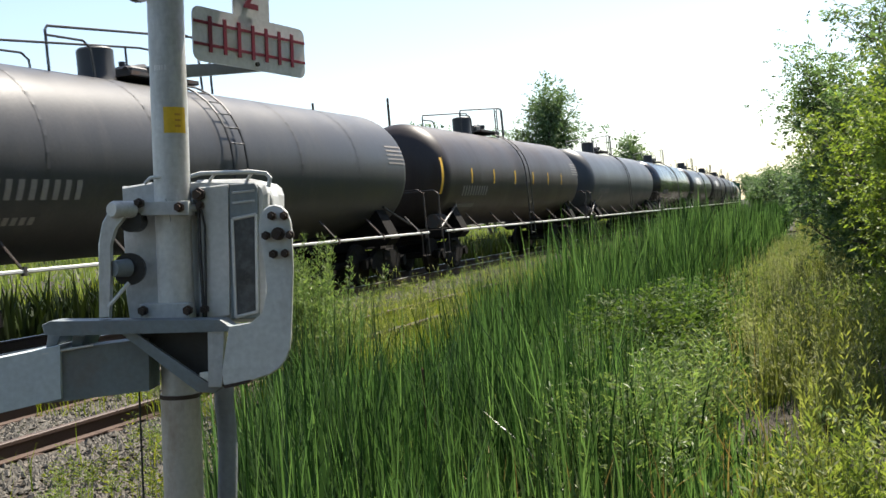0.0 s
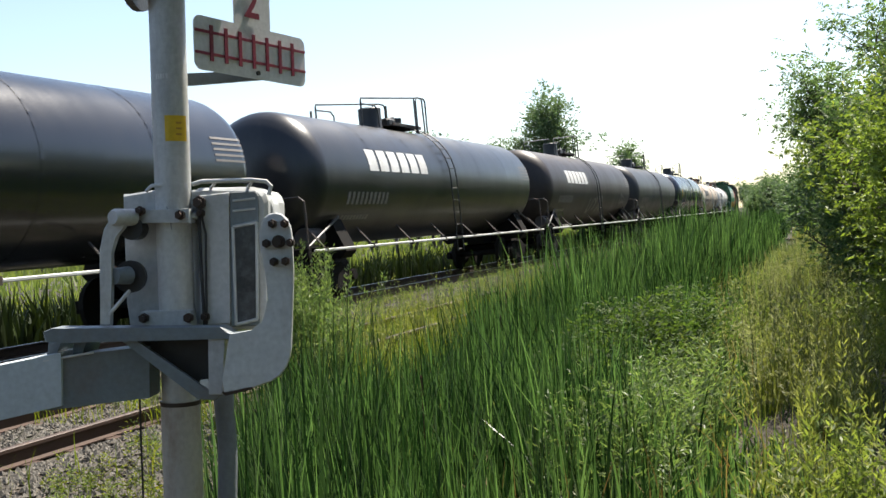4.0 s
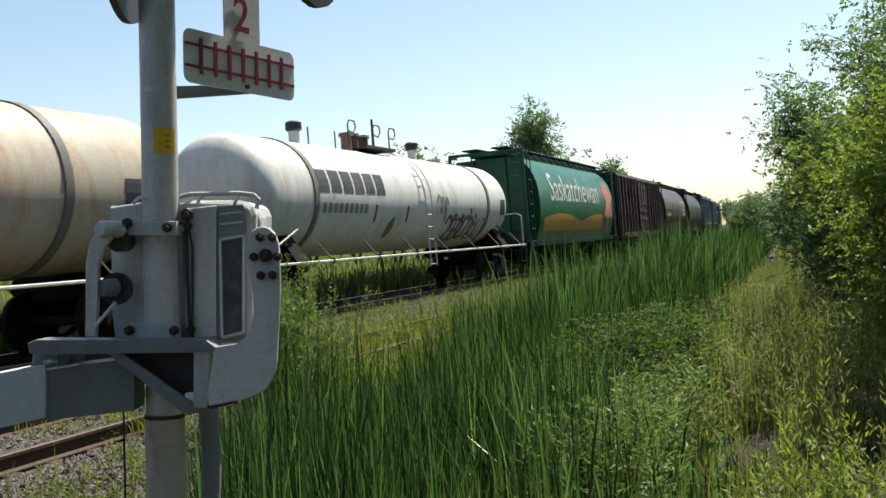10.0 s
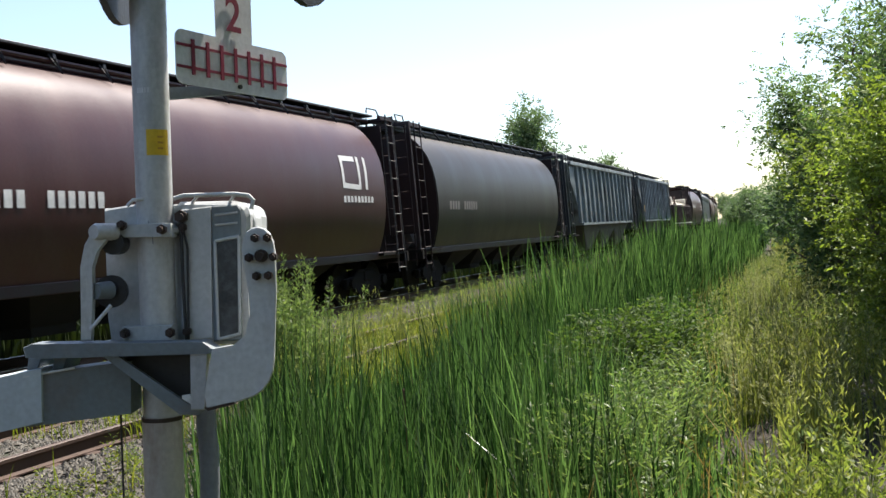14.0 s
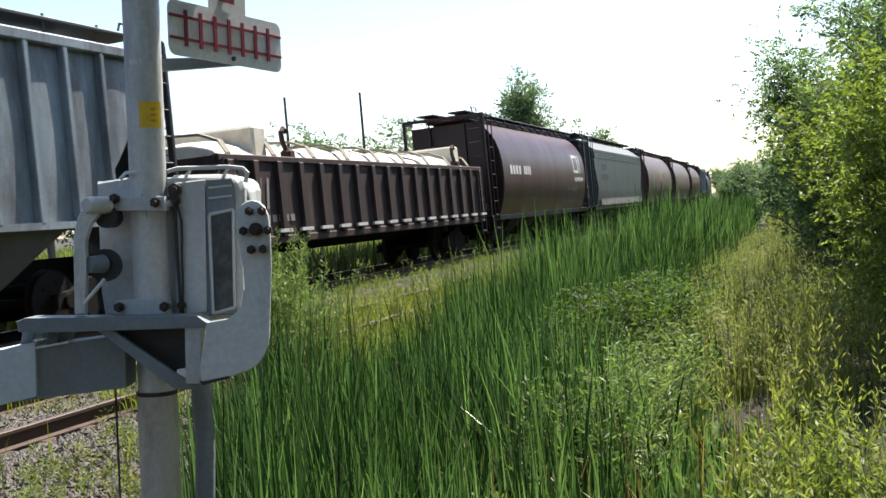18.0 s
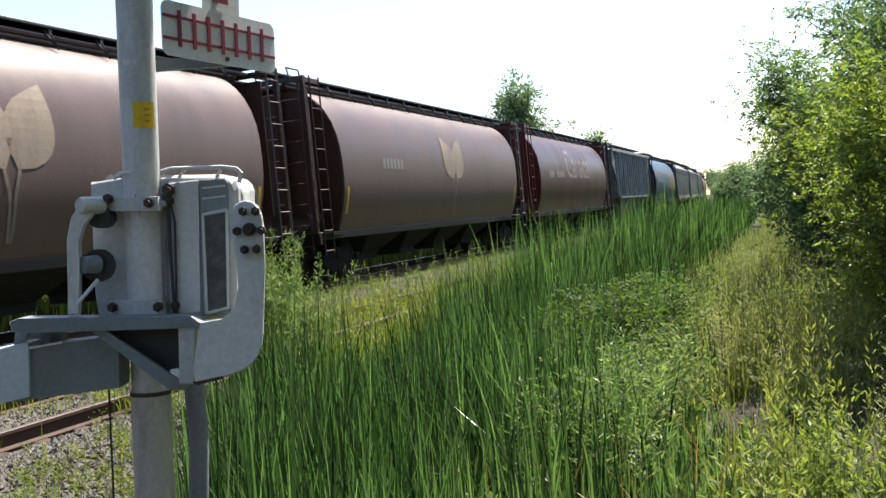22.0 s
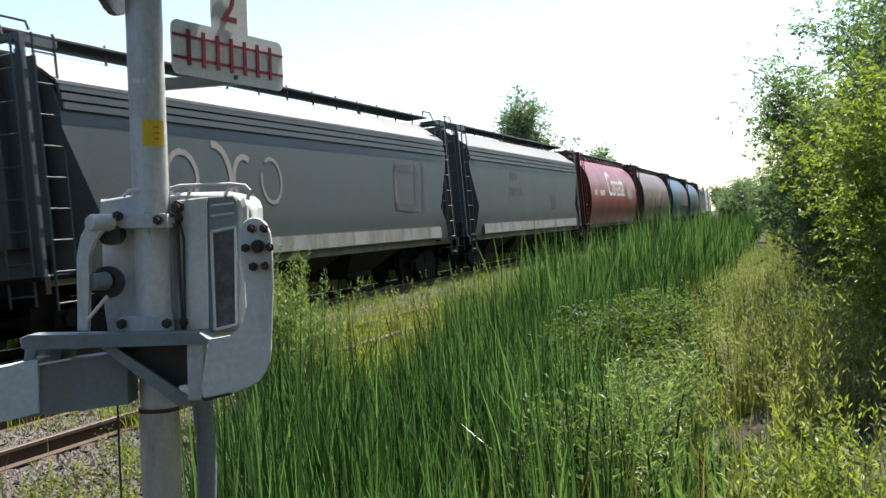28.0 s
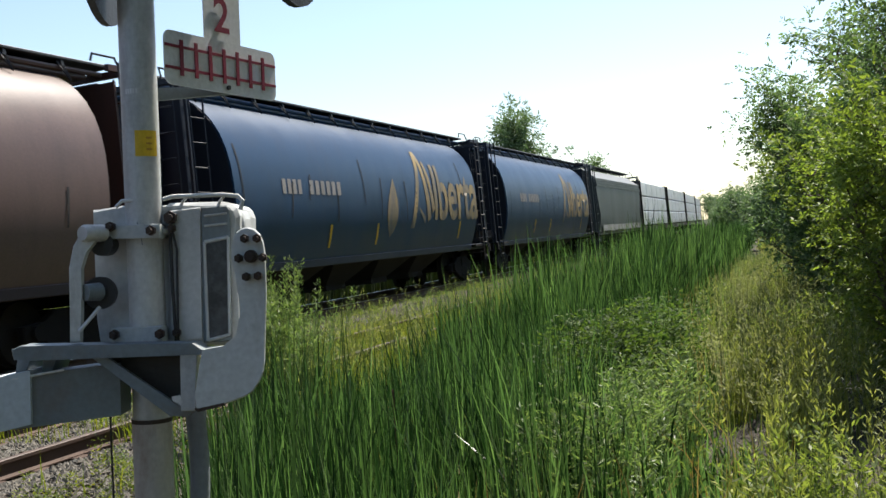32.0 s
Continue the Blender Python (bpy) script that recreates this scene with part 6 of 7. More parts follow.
    arm2 = Shape().rings([[(U(72, 657)[0], -0.015, U(72, 657)[1]), (U(72, 657)[0], -0.165, U(72, 657)[1]), (U(72, 755)[0], -0.165, U(72, 755)[1]), (U(72, 755)[0], -0.015, U(72, 755)[1])], [(q0[0], -0.12, q0[1]), (q0[0], -0.28, q0[1]), (q1[0], -0.28, q1[1]), (q1[0], -0.12, q1[1])]])
    gate_part("gate_arm", arm2, M["arm_paint"], gate, "pale gate arm")
    # White bar paints the bright highlight along the arm's top edge.
    gate_part("arm_edge", Shape().tube([(U(66, 664)[0], -0.17, U(66, 664)[1]), (U(150, 651)[0], -0.14, U(150, 651)[1])], 0.004, 6), M["white"], gate)
    # cables
    pts = [U(*p) for p in ((383, 712), (384, 760), (388, 800), (389, 850), (380, 1200))]
    gate_part("conduit", Shape().tube([(p[0], 0.1, p[1]) for p in pts], 0.032, 14), M["conduit"], gate, "grey flexible conduit", smooth=True)
    pts = [U(*p) for p in ((346, 420), (348, 500), (353, 602))]
    gate_part("cable", Shape().tube([(U(345, 400)[0], -0.03, U(345, 400)[1])] + [(p[0], -0.025, p[1]) for p in pts], 0.0055, 6).tube([(U(350, 406)[0], -0.03, U(350, 406)[1])] + [(U(354, y)[0] + 0.004, -0.022, U(354, y)[1]) for y in (440, 520, 604)], 0.004, 6), M["rubber"], gate)
    pts = [U(*p) for p in ((250, 655), (236, 700), (238, 800), (243, 1000), (240, 1250))]
    gate_part("ground_wire", Shape().tube([(p[0], 0.05, p[1]) for p in pts], 0.0035, 6), M["rubber"], gate)
    return gate


build_mast()
build_sign()
build_gate()


# ---- plants ----
def place(count, s_lo, s_hi, n_lo, n_hi, power=1.0):
    """Points along the line: s, n, x, y, z; denser where s is small if power > 1."""
    s = s_lo + (s_hi - s_lo) * rng.random(count) ** power
    n = rng.uniform(n_lo, n_hi, count)
    a = s / RADIUS
    x, y = -D_FAR - RADIUS + (RADIUS + n) * np.cos(a), (RADIUS + n) * np.sin(a)
    return s, n, x, y, ground_height(x, y)


def blades(name, label, category, x, y, z, height, width, material, bend=0.25, per=4, taper=2.2):
    """Grass or reed leaves: tapered strips that lean and bend."""
    k = len(x)
    t = np.linspace(0, 1, per)[None, :, None]
    face = rng.uniform(0, 2 * np.pi, k)
    lean = rng.uniform(0, 2 * np.pi, k)
    amount = np.minimum(np.abs(rng.normal(0, bend, k)), 0.75) * height
    h = (height * rng.uniform(0.72, 1.12, k))[:, None, None]
    c = np.zeros((k, per, 3))
    c[..., 0:1] = x[:, None, None] + (amount * np.cos(lean))[:, None, None] * t ** 2
    c[..., 1:2] = y[:, None, None] + (amount * np.sin(lean))[:, None, None] * t ** 2
    c[..., 2:3] = z[:, None, None] + h * (t - 0.3 * (amount / np.maximum(height, 1e-3))[:, None, None] * t ** 3) - 0.03
    wid = (width * rng.uniform(0.6, 1.3, k))[:, None, None] * (1 - 0.93 * t ** taper) * 0.5
    side = np.stack([np.cos(face), np.sin(face), np.zeros(k)], -1)[:, None, :]
    v = np.stack([c - side * wid, c + side * wid], 2)
    me = quads(name, v, per)
    me.materials.append(material)
    return tagged(new(name, me), label, category, kind="stuff")


def leaves_mesh(name, foot, direction, length, width, material, g):
    """Many small leaves, each a lens-shaped blade folded along its middle."""
    k = len(foot)
    d = direction / (np.linalg.norm(direction, axis=1, keepdims=True) + 1e-9)
    w = np.cross(d, g.normal(0, 1, (k, 3)) + np.array([0, 0, 0.8]))
    w /= np.linalg.norm(w, axis=1, keepdims=True) + 1e-9
    up = np.cross(w, d)
    L = (length * g.uniform(0.6, 1.25, k))[:, None]
    mid = foot + d * L * 0.48 + up * L * 0.07
    v = np.stack([foot, mid - w * L * width * 0.5, foot + d * L - up * L * 0.04, mid + w * L * width * 0.5], 1).astype(np.float32)
    me = bpy.data.meshes.new(name)
    me.vertices.add(k * 4)
    me.vertices.foreach_set("co", v.reshape(-1))
    me.loops.add(k * 4)
    me.loops.foreach_set("vertex_index", np.arange(k * 4, dtype=np.int32))
    me.polygons.add(k)
    me.polygons.foreach_set("loop_start", (np.arange(k) * 4).astype(np.int32))
    me.update(calc_edges=True)
    me.validate()
    me.materials.append(material)
    return me


def stem_mesh(name, foot, top, thick):
    v = np.zeros((len(foot), 2, 2, 3))
    e = np.array([thick, thick * 0.7, 0])
    v[:, 0, 0], v[:, 0, 1], v[:, 1, 0], v[:, 1, 1] = foot - e, foot + e, top - e * 0.4, top + e * 0.4
    me = quads(name, v, 2)
    me.materials.append(M["stem"])
    return me


def plants(name, label, x, y, z, height, leaves_each, leaf, material, spread=0.03, width=0.3, low=0.12, rise=(0.1, 1.0), lean=0.12):
    """Leafy weeds: upright stems with leaves standing off all round, from low up to the tip."""
    k = len(x)
    tilt = rng.normal(0, lean, (k, 2))
    t = rng.random((k, leaves_each)) ** 0.8
    hh = height[:, None] * (low + (1 - low) * t)
    c = np.stack([x[:, None] + tilt[:, :1] * hh, y[:, None] + tilt[:, 1:] * hh, z[:, None] + hh], -1)
    a = rng.uniform(0, 2 * np.pi, (k, leaves_each))
    d = np.stack([np.cos(a), np.sin(a), rng.uniform(*rise, (k, leaves_each))], -1)
    c = c + d * spread * rng.random((k, leaves_each, 1)) * np.array([1, 1, 0.2])
    size = (leaf * (1.15 - 0.45 * t)).reshape(-1)
    me = leaves_mesh(name, c.reshape(-1, 3), d.reshape(-1, 3), size, width, material, rng)
    ob = tagged(new(name, me), label, "weeds", kind="stuff")
    foot = np.stack([x, y, z - 0.03], -1)
    top = np.stack([x + tilt[:, 0] * height, y + tilt[:, 1] * height, z + height], -1)
    s = new("stem", stem_mesh(name + "_stems", foot, top, 0.002))
    s.parent = ob
    return ob


def plumes(name, label, x, y, z, height, material, head=0.25, grains=14):
    """Thin stalks of tall grass with loose seed heads."""
    k = len(x)
    tilt = rng.normal(0, 0.1, (k, 2))
    t = 1 - head * rng.random((k, grains))
    hh = height[:, None] * t
    c = np.stack([x[:, None] + tilt[:, :1] * hh * t, y[:, None] + tilt[:, 1:] * hh * t, z[:, None] + hh], -1)
    d = np.stack([rng.normal(0, 0.5, (k, grains)) + tilt[:, :1] * 2, rng.normal(0, 0.5, (k, grains)) + tilt[:, 1:] * 2, rng.uniform(0.3, 1.2, (k, grains))], -1)
    me = leaves_mesh(name, c.reshape(-1, 3), d.reshape(-1, 3), np.full(k * grains, 0.034), 0.22, material, rng)
    ob = tagged(new(name, me), label, "grass", kind="stuff")
    foot = np.stack([x, y, z - 0.03], -1)
    top = np.stack([x + tilt[:, 0] * height, y + tilt[:, 1] * height, z + height], -1)
    s = new("stem", stem_mesh(name + "_stems", foot, top, 0.003))
    s.parent = ob
    return ob


def reed_height(s, n):
    far = np.clip((s - 11) / 10, 0, 1)
    return 0.28 + 0.75 * far + 0.35 * np.clip((n - 6.6) / 1.2, 0, 1) - 0.75 * far * np.clip((n - 7.6) / 1.6, 0, 1)


def reed_edge(s):
    """Where the reeds end and the weeds of the bank begin."""
    return np.maximum(11.55 - 0.115 * s, 9.1) + 0.25 * np.sin(s * 1.3) + 0.15 * np.sin(s * 3.1)


def in_reeds(count, s_lo, s_hi, power):
    s, n, x, y, z = place(count, s_lo, s_hi, 6.4, 11.6, power)
    keep = (x > -0.69 * y - 0.15) & (n < reed_edge(s) + rng.normal(0, 0.12, len(s)))
    return [q[keep] for q in (s, n, x, y, z)]


def build_reeds():
    s, n, x, y, z = in_reeds(115000, 2.3, 46, 1.5)
    patch = 0.5 + 0.5 * np.sin(x * 2.1 + 1.3 * np.sin(y * 0.9)) * np.sin(y * 1.4 + x)
    keep = rng.random(len(s)) < 0.3 + 0.7 * patch
    s, n, x, y, z, patch = (q[keep] for q in (s, n, x, y, z, patch))
    top = np.clip(reed_height(s, n) - z, 0.35, 2.1) * np.clip((reed_edge(s) - n) / 0.8, 0.5, 1)
    h = top * (0.6 + 0.3 * patch) * (1 + 0.32 * rng.normal(0, 1, len(s)).clip(-2, 1.4))
    w = rng.uniform(0.01, 0.024, len(x)) * np.clip(s / 12, 1, 2.6)
    # Share of pale leaves grows towards the bank and along the line.
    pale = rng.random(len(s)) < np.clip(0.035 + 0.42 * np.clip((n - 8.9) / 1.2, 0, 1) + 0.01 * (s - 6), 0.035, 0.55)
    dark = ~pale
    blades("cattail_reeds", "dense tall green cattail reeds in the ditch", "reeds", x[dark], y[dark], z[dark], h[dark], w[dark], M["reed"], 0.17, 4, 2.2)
    blades("pale_reeds", "paler reed leaves among the dark ones", "reeds", x[pale], y[pale], z[pale], h[pale] * rng.uniform(0.75, 1.06, pale.sum()), w[pale] * 0.9, M["light_reed"], 0.17, 4, 2.2)
    s, n, x, y, z = in_reeds(46, 4.6, 24, 1.0)
    blades("arching_reeds", "broken reed leaves that arch over among the upright ones", "reeds", x, y, z, np.clip(reed_height(s, n) - z, 0.35, 2.1) * rng.uniform(0.75, 1.05, len(x)), np.full(len(x), 0.014), M["pale_grass"], 0.3, 7, 3.0)
    s, n, x, y, z = place(1300, 15, 50, 6.6, 8.1, 1.2)
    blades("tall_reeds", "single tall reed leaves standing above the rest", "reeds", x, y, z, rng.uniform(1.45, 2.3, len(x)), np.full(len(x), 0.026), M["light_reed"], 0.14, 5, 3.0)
    s, n, x, y, z = place(9000, 46, 170, 6.2, 8.0, 1.2)
    blades("far_reeds", "tall green reeds along the curved track", "reeds", x, y, z, rng.uniform(1.2, 1.9, len(x)), np.full(len(x), 0.06), M["reed"], 0.12, 3)
    s, n, x, y, z = in_reeds(3000, 2.4, 40, 1.5)
    blades("dead_reeds", "dry brown reed leaves among the green", "reeds", x, y, z, np.clip(reed_height(s, n) - z, 0.3, 2) * 0.6, np.full(len(x), 0.012), M["dry"], 0.4, 4)
    s, n, x, y, z = in_reeds(16, 5, 30, 1.0)
    h = np.clip(reed_height(s, n) - z, 0.5, 2.0) * 0.95
    spikes = Shape()
    for i in range(len(x)):
        spikes.tube([(x[i], y[i], z[i] + h[i] - 0.13), (x[i], y[i], z[i] + h[i] - 0.12), (x[i], y[i], z[i] + h[i] - 0.01), (x[i], y[i], z[i] + h[i])], [0.004, 0.009, 0.009, 0.003], 6)
        spikes.tube([(x[i], y[i], z[i]), (x[i], y[i], z[i] + h[i] - 0.12)], 0.004, 3)
    me = spikes.mesh("cattail_spikes")
    me.materials.append(M["spike"])
    tagged(new("cattail_spikes", me), "brown cattail spikes standing among the reeds", "reeds", kind="stuff")


def build_grass():
    s, n, x, y, z = place(30000, 5, 60, 5.2, 7.2, 1.6)
    keep = rng.random(len(s)) < np.clip((s - 8.0) / 3.0, 0.02, 1)
    blades("shoulder_grass", "yellow-green grass and weeds along the siding", "grass", x[keep], y[keep], z[keep], rng.uniform(0.12, 0.5, keep.sum()), np.full(keep.sum(), 0.011), M["grass"], 0.35, 3)
    s, n, x, y, z = place(52000, 8.6, 50, 2.6, 6.4, 2.0)
    keep = (rng.random(len(s)) < clumps(x * 0.6, y * 0.5) + 0.25) & ((x > -0.62 * y) | (rng.random(len(s)) < 0.08))
    blades("siding_weeds", "yellowish weeds growing over the siding", "weeds", x[keep], y[keep], z[keep], rng.uniform(0.1, 0.42, keep.sum()), np.full(keep.sum(), 0.013), M["grass"], 0.4, 3)
    s, n, x, y, z = place(46000, 9.5, 70, 1.3, 4.7, 1.8)
    keep = (rng.random(len(s)) < clumps(x * 1.3, y * 0.7) + 0.2) & ((x > -0.62 * y) | (rng.random(len(s)) < 0.1))
    blades("track_grass", "sparse dry grass on the ballast between the two tracks", "grass", x[keep], y[keep], z[keep], rng.uniform(0.06, 0.32, keep.sum()), np.full(keep.sum(), 0.012), M["weed"], 0.45, 3)
    s, n, x, y, z = place(700, 8.5, 30, 4.6, 7.0, 1.4)
    plumes("seed_grass", "thin tall grass stalks with pale seed heads", x, y, z, rng.uniform(0.6, 1.25, len(x)), M["pale_grass"])
    # Nearly black weeds stand for the shade seen beneath and behind the cars.
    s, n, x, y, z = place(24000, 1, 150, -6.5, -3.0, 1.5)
    blades("rank_weeds", "weeds coloured dark as shade along the far side of the track", "weeds", x, y, z, rng.uniform(0.8, 1.5, len(x)), np.full(len(x), 0.09), M["shade_leaf"], 0.25, 3)
    s, n, x, y, z = place(22000, 4, 150, -24, -6.5, 1.5)
    blades("meadow_grass", "bright grass beyond the main track", "grass", x, y, z, rng.uniform(0.25, 0.75, len(x)), np.full(len(x), 0.055), M["grass"], 0.35, 3)
    s, n, x, y, z = place(24000, 4, 220, -110, -16, 1.3)
    blades("far_meadow_grass", "rough green meadow far beyond the train", "grass", x, y, z, rng.uniform(0.5, 1.1, len(x)), np.full(len(x), 0.2), M["weed"], 0.35, 2)
    s, n, x, y, z = on_bank(20000, 2.6, 60, 13.6, 1.6)
    keep = rng.random(len(s)) < clumps(x, y)
    s, n, x, y, z = (q[keep] for q in (s, n, x, y, z))
    blades("bank_grass", "yellow-green uncut grass on the bank", "grass", x, y, z, rng.uniform(0.2, 0.55, len(x)), np.full(len(x), 0.009), M["grass"], 0.35, 3)
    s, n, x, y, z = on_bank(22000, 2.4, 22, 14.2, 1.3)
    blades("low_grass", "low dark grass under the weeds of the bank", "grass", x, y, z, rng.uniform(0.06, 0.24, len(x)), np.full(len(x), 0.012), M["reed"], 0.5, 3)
    s, n, x, y, z = on_bank(150, 4.4, 26, 13.4, 1.2)
    k = 70
    spread = rng.uniform(0.05, 0.16, len(x))
    tx, ty = (np.repeat(q, k) + rng.normal(0, 1, len(x) * k) * np.repeat(spread, k) for q in (x, y))
    th = np.repeat(rng.uniform(0.4, 0.95, len(x)), k) * rng.uniform(0.55, 1.05, len(tx))
    blades("tall_bank_grass", "tall yellow-green grass in upright tufts", "grass", tx, ty, ground_height(tx, ty), th, np.full(len(tx), 0.012), M["goldweed"], 0.16, 3)
    s, n, x, y, z = on_bank(21000, 12, 75, 12.4, 1.3)
    blades("path_grass", "pale yellowish grass on the open bank", "grass", x, y, z, rng.uniform(0.25, 0.7, len(x)), np.full(len(x), 0.016), M["pale_grass"], 0.35, 3)
    s, n, x, y, z = on_bank(3000, 7, 40, 12.6, 1.2)
    plumes("plume_grass", "hazy grey-green grass with feathery heads on the bank", x, y, z, rng.uniform(0.55, 1.05, len(x)), M["plume"], 0.4, 20)
    s, n, x, y, z = place(9000, 70, 240, 8.4, 13.5, 1.2)
    blades("far_bank_grass", "dry yellowish grass far along the bank", "grass", x, y, z, rng.uniform(0.5, 1.0, len(x)), np.full(len(x), 0.08), M["pale_grass"], 0.35, 2)


def on_bank(count, s_lo, s_hi, n_hi, power):
    """Places on the bank, from the reeds' edge outwards, with one bare patch left open."""
    s, n, x, y, z = place(count, s_lo, s_hi, 8.8, n_hi, power)
    gap = (clumps(x * 0.62 + 2.2, y * 0.42 + 9) < 0.25 + rng.normal(0, 0.05, len(s))) & (s > 6.2)
    keep = (n > reed_edge(s) + rng.normal(0, 0.15, len(s))) & (np.hypot((s - 7.2) * 0.6, n - 11.75) > 0.32) & (~gap | (rng.random(len(s)) < 0.15))
    return [q[keep] for q in (s, n, x, y, z)]


def clumps(x, y):
    """How thick the weeds stand: 0.06 to 1, in uneven patches."""
    v = np.sin(x * 2.9 + 1.7 * np.sin(y * 1.1)) * np.sin(y * 2.3 + 1.1 * np.sin(x * 1.9 + 2)) + 0.5 * np.sin(5.3 * x + 3.7 * y)
    w = np.sin(x * 1.1 + 2.0 * np.sin(y * 0.6 + 1)) + np.sin(y * 0.9 + 1.5 * np.sin(x * 0.8))
    return np.clip(0.42 + 0.55 * v + 0.25 * w, 0.06, 1)


def build_weeds():
    def stand(count, s_lo, s_hi, n_hi, power, dx, dy, k, less):
        s, n, x, y, z = on_bank(count, s_lo, s_hi, n_hi, power)
        c = clumps(x * k + dx, y * k + dy)
        keep = rng.random(len(s)) < 2.4 * (c - less)
        return [q[keep] for q in (x, y, z, c)]
    x, y, z, c = stand(14000, 3.2, 40, 14.4, 1.25, 0, 0, 0.8, 0.38)
    plants("bank_weeds", "leafy green weeds crowding the bank", x, y, z, rng.uniform(0.1, 0.3, len(x)) + 0.55 * c, 34, 0.066, M["weed"], 0.035, 0.26, 0.05, (0.3, 1.5))
    x, y, z, c = stand(4600, 4.4, 32, 13.4, 1.1, 3, 1, 0.75, 0.6)
    plants("golden_weeds", "sunlit yellow-green weeds with narrow leaves", x, y, z, rng.uniform(0.2, 0.45, len(x)) + 0.5 * c, 34, 0.07, M["goldweed"], 0.03, 0.22, 0.08, (0.8, 2.6), 0.08)
    x, y, z, c = stand(4200, 3.0, 18, 14.2, 1.2, 1, 4, 0.8, 0.55)
    plants("pale_weeds", "small pale leafy weeds in loose tufts", x, y, z, rng.uniform(0.15, 0.5, len(x)), 26, 0.07, M["light_weed"], 0.05, 0.26, 0.05, (0.4, 1.6))
    x, y, z, c = stand(2600, 3.0, 26, 12.0, 1.1, 7, 2, 0.9, 0.4)
    plants("grey_weeds", "grey-green weeds with small blunt leaves", x, y, z, rng.uniform(0.3, 0.8, len(x)), 40, 0.055, M["plume"], 0.06, 0.24, 0.08, (0.2, 1.4))
    s, n, x, y, z = place(420, 8.6, 12.0, 8.9, 10.0)
    plants("leafy_thicket", "dense dark green leafy thicket", x, y, z, rng.uniform(0.6, 1.3, len(x)), 70, 0.075, M["thicket"], 0.1, 0.42, 0.25, (0.0, 0.8))
    s, n, x, y, z = place(150, 5.6, 8.6, 9.75, 10.5)
    plants("silver_thicket", "grey-green willow shoots with narrow shining leaves", x, y, z, rng.uniform(0.4, 0.95, len(x)), 90, 0.075, M["willow"], 0.08, 0.2, 0.15, (0.1, 1.2), 0.2)
    s, n, x, y, z = place(85, 2.7, 5.2, 9.3, 12.6)
    plants("foreground_weeds", "broad yellow-green leafy weeds beside the path", x, y, z, rng.uniform(0.25, 0.6, len(x)), 36, 0.085, M["light_weed"], 0.04, 0.24, 0.15, (0.3, 1.6), 0.14)
    s, n, x, y, z = place(420, 6.2, 22, 5.4, 7.0, 1.3)
    plants("shoulder_weeds", "small yellow-green weeds on the gravel", x, y, z, rng.uniform(0.1, 0.4, len(x)), 28, 0.045, M["grass"], 0.05, 0.3)
    s, n, x, y, z = place(900, 2.6, 8.0, 5.3, 7.1)
    keep = rng.random(len(s)) < clumps(x * 1.4, y * 1.4) - 0.35
    plants("gravel_weeds", "yellow-green weed tufts in the gravel", x[keep], y[keep], z[keep], rng.uniform(0.06, 0.22, keep.sum()), 34, 0.04, M["light_weed"], 0.05, 0.3)
    s, n, x, y, z = place(2600, 8.6, 34, 2.6, 6.6, 1.6)
    keep = (rng.random(len(s)) < clumps(x * 0.9, y * 0.9)) & (x > -0.64 * y)
    plants("siding_leaf_weeds", "yellow-green broad-leaved weeds on the siding", x[keep], y[keep], z[keep], rng.uniform(0.12, 0.5, keep.sum()), 26, 0.06, M["goldweed"], 0.06, 0.34)
    s, n, x, y, z = place(1100, 9.5, 34, 1.4, 4.6, 1.3)
    plants("ballast_weeds", "low pale weeds rooted in the ballast", x, y, z, rng.uniform(0.08, 0.3, len(x)), 22, 0.05, M["light_weed"], 0.08, 0.3)


def limb(wood, start, direction, length, radius, r, tips):
    """A limb with twigs; points along it and along the twigs are kept for leaves."""
    p, d, pts, rad = Vector(start), Vector(direction).normalized(), [Vector(start)], [radius]
    for i in range(4):
        d = (d + Vector((r.uniform(-0.25, 0.25), r.uniform(-0.25, 0.25), r.uniform(-0.05, 0.22)))).normalized()
        p = p + d * length / 4
        pts.append(p.copy())
        rad.append(radius * (1 - 0.2 * (i + 1)))
        tips.append((p.copy(), d.copy()))
        if i == 0:
            continue
        for _ in range(2):
            e = (d * 0.45 + Vector((r.uniform(-1, 1), r.uniform(-1, 1), r.uniform(-0.15, 0.7))).normalized() * 0.8).normalized()
            q = p + e * length * r.uniform(0.2, 0.32)
            f = (e + Vector((r.uniform(-0.3, 0.3), r.uniform(-0.3, 0.3), r.uniform(-0.2, 0.2)))).normalized()
            q2 = q + f * length * r.uniform(0.15, 0.28)
            wood.tube([p, q, q2], [rad[-1] * 0.6, rad[-1] * 0.4, 0.004], 3, False)
            tips += [(q, e), (q2, f)]
    wood.tube(pts, rad, 4, False)


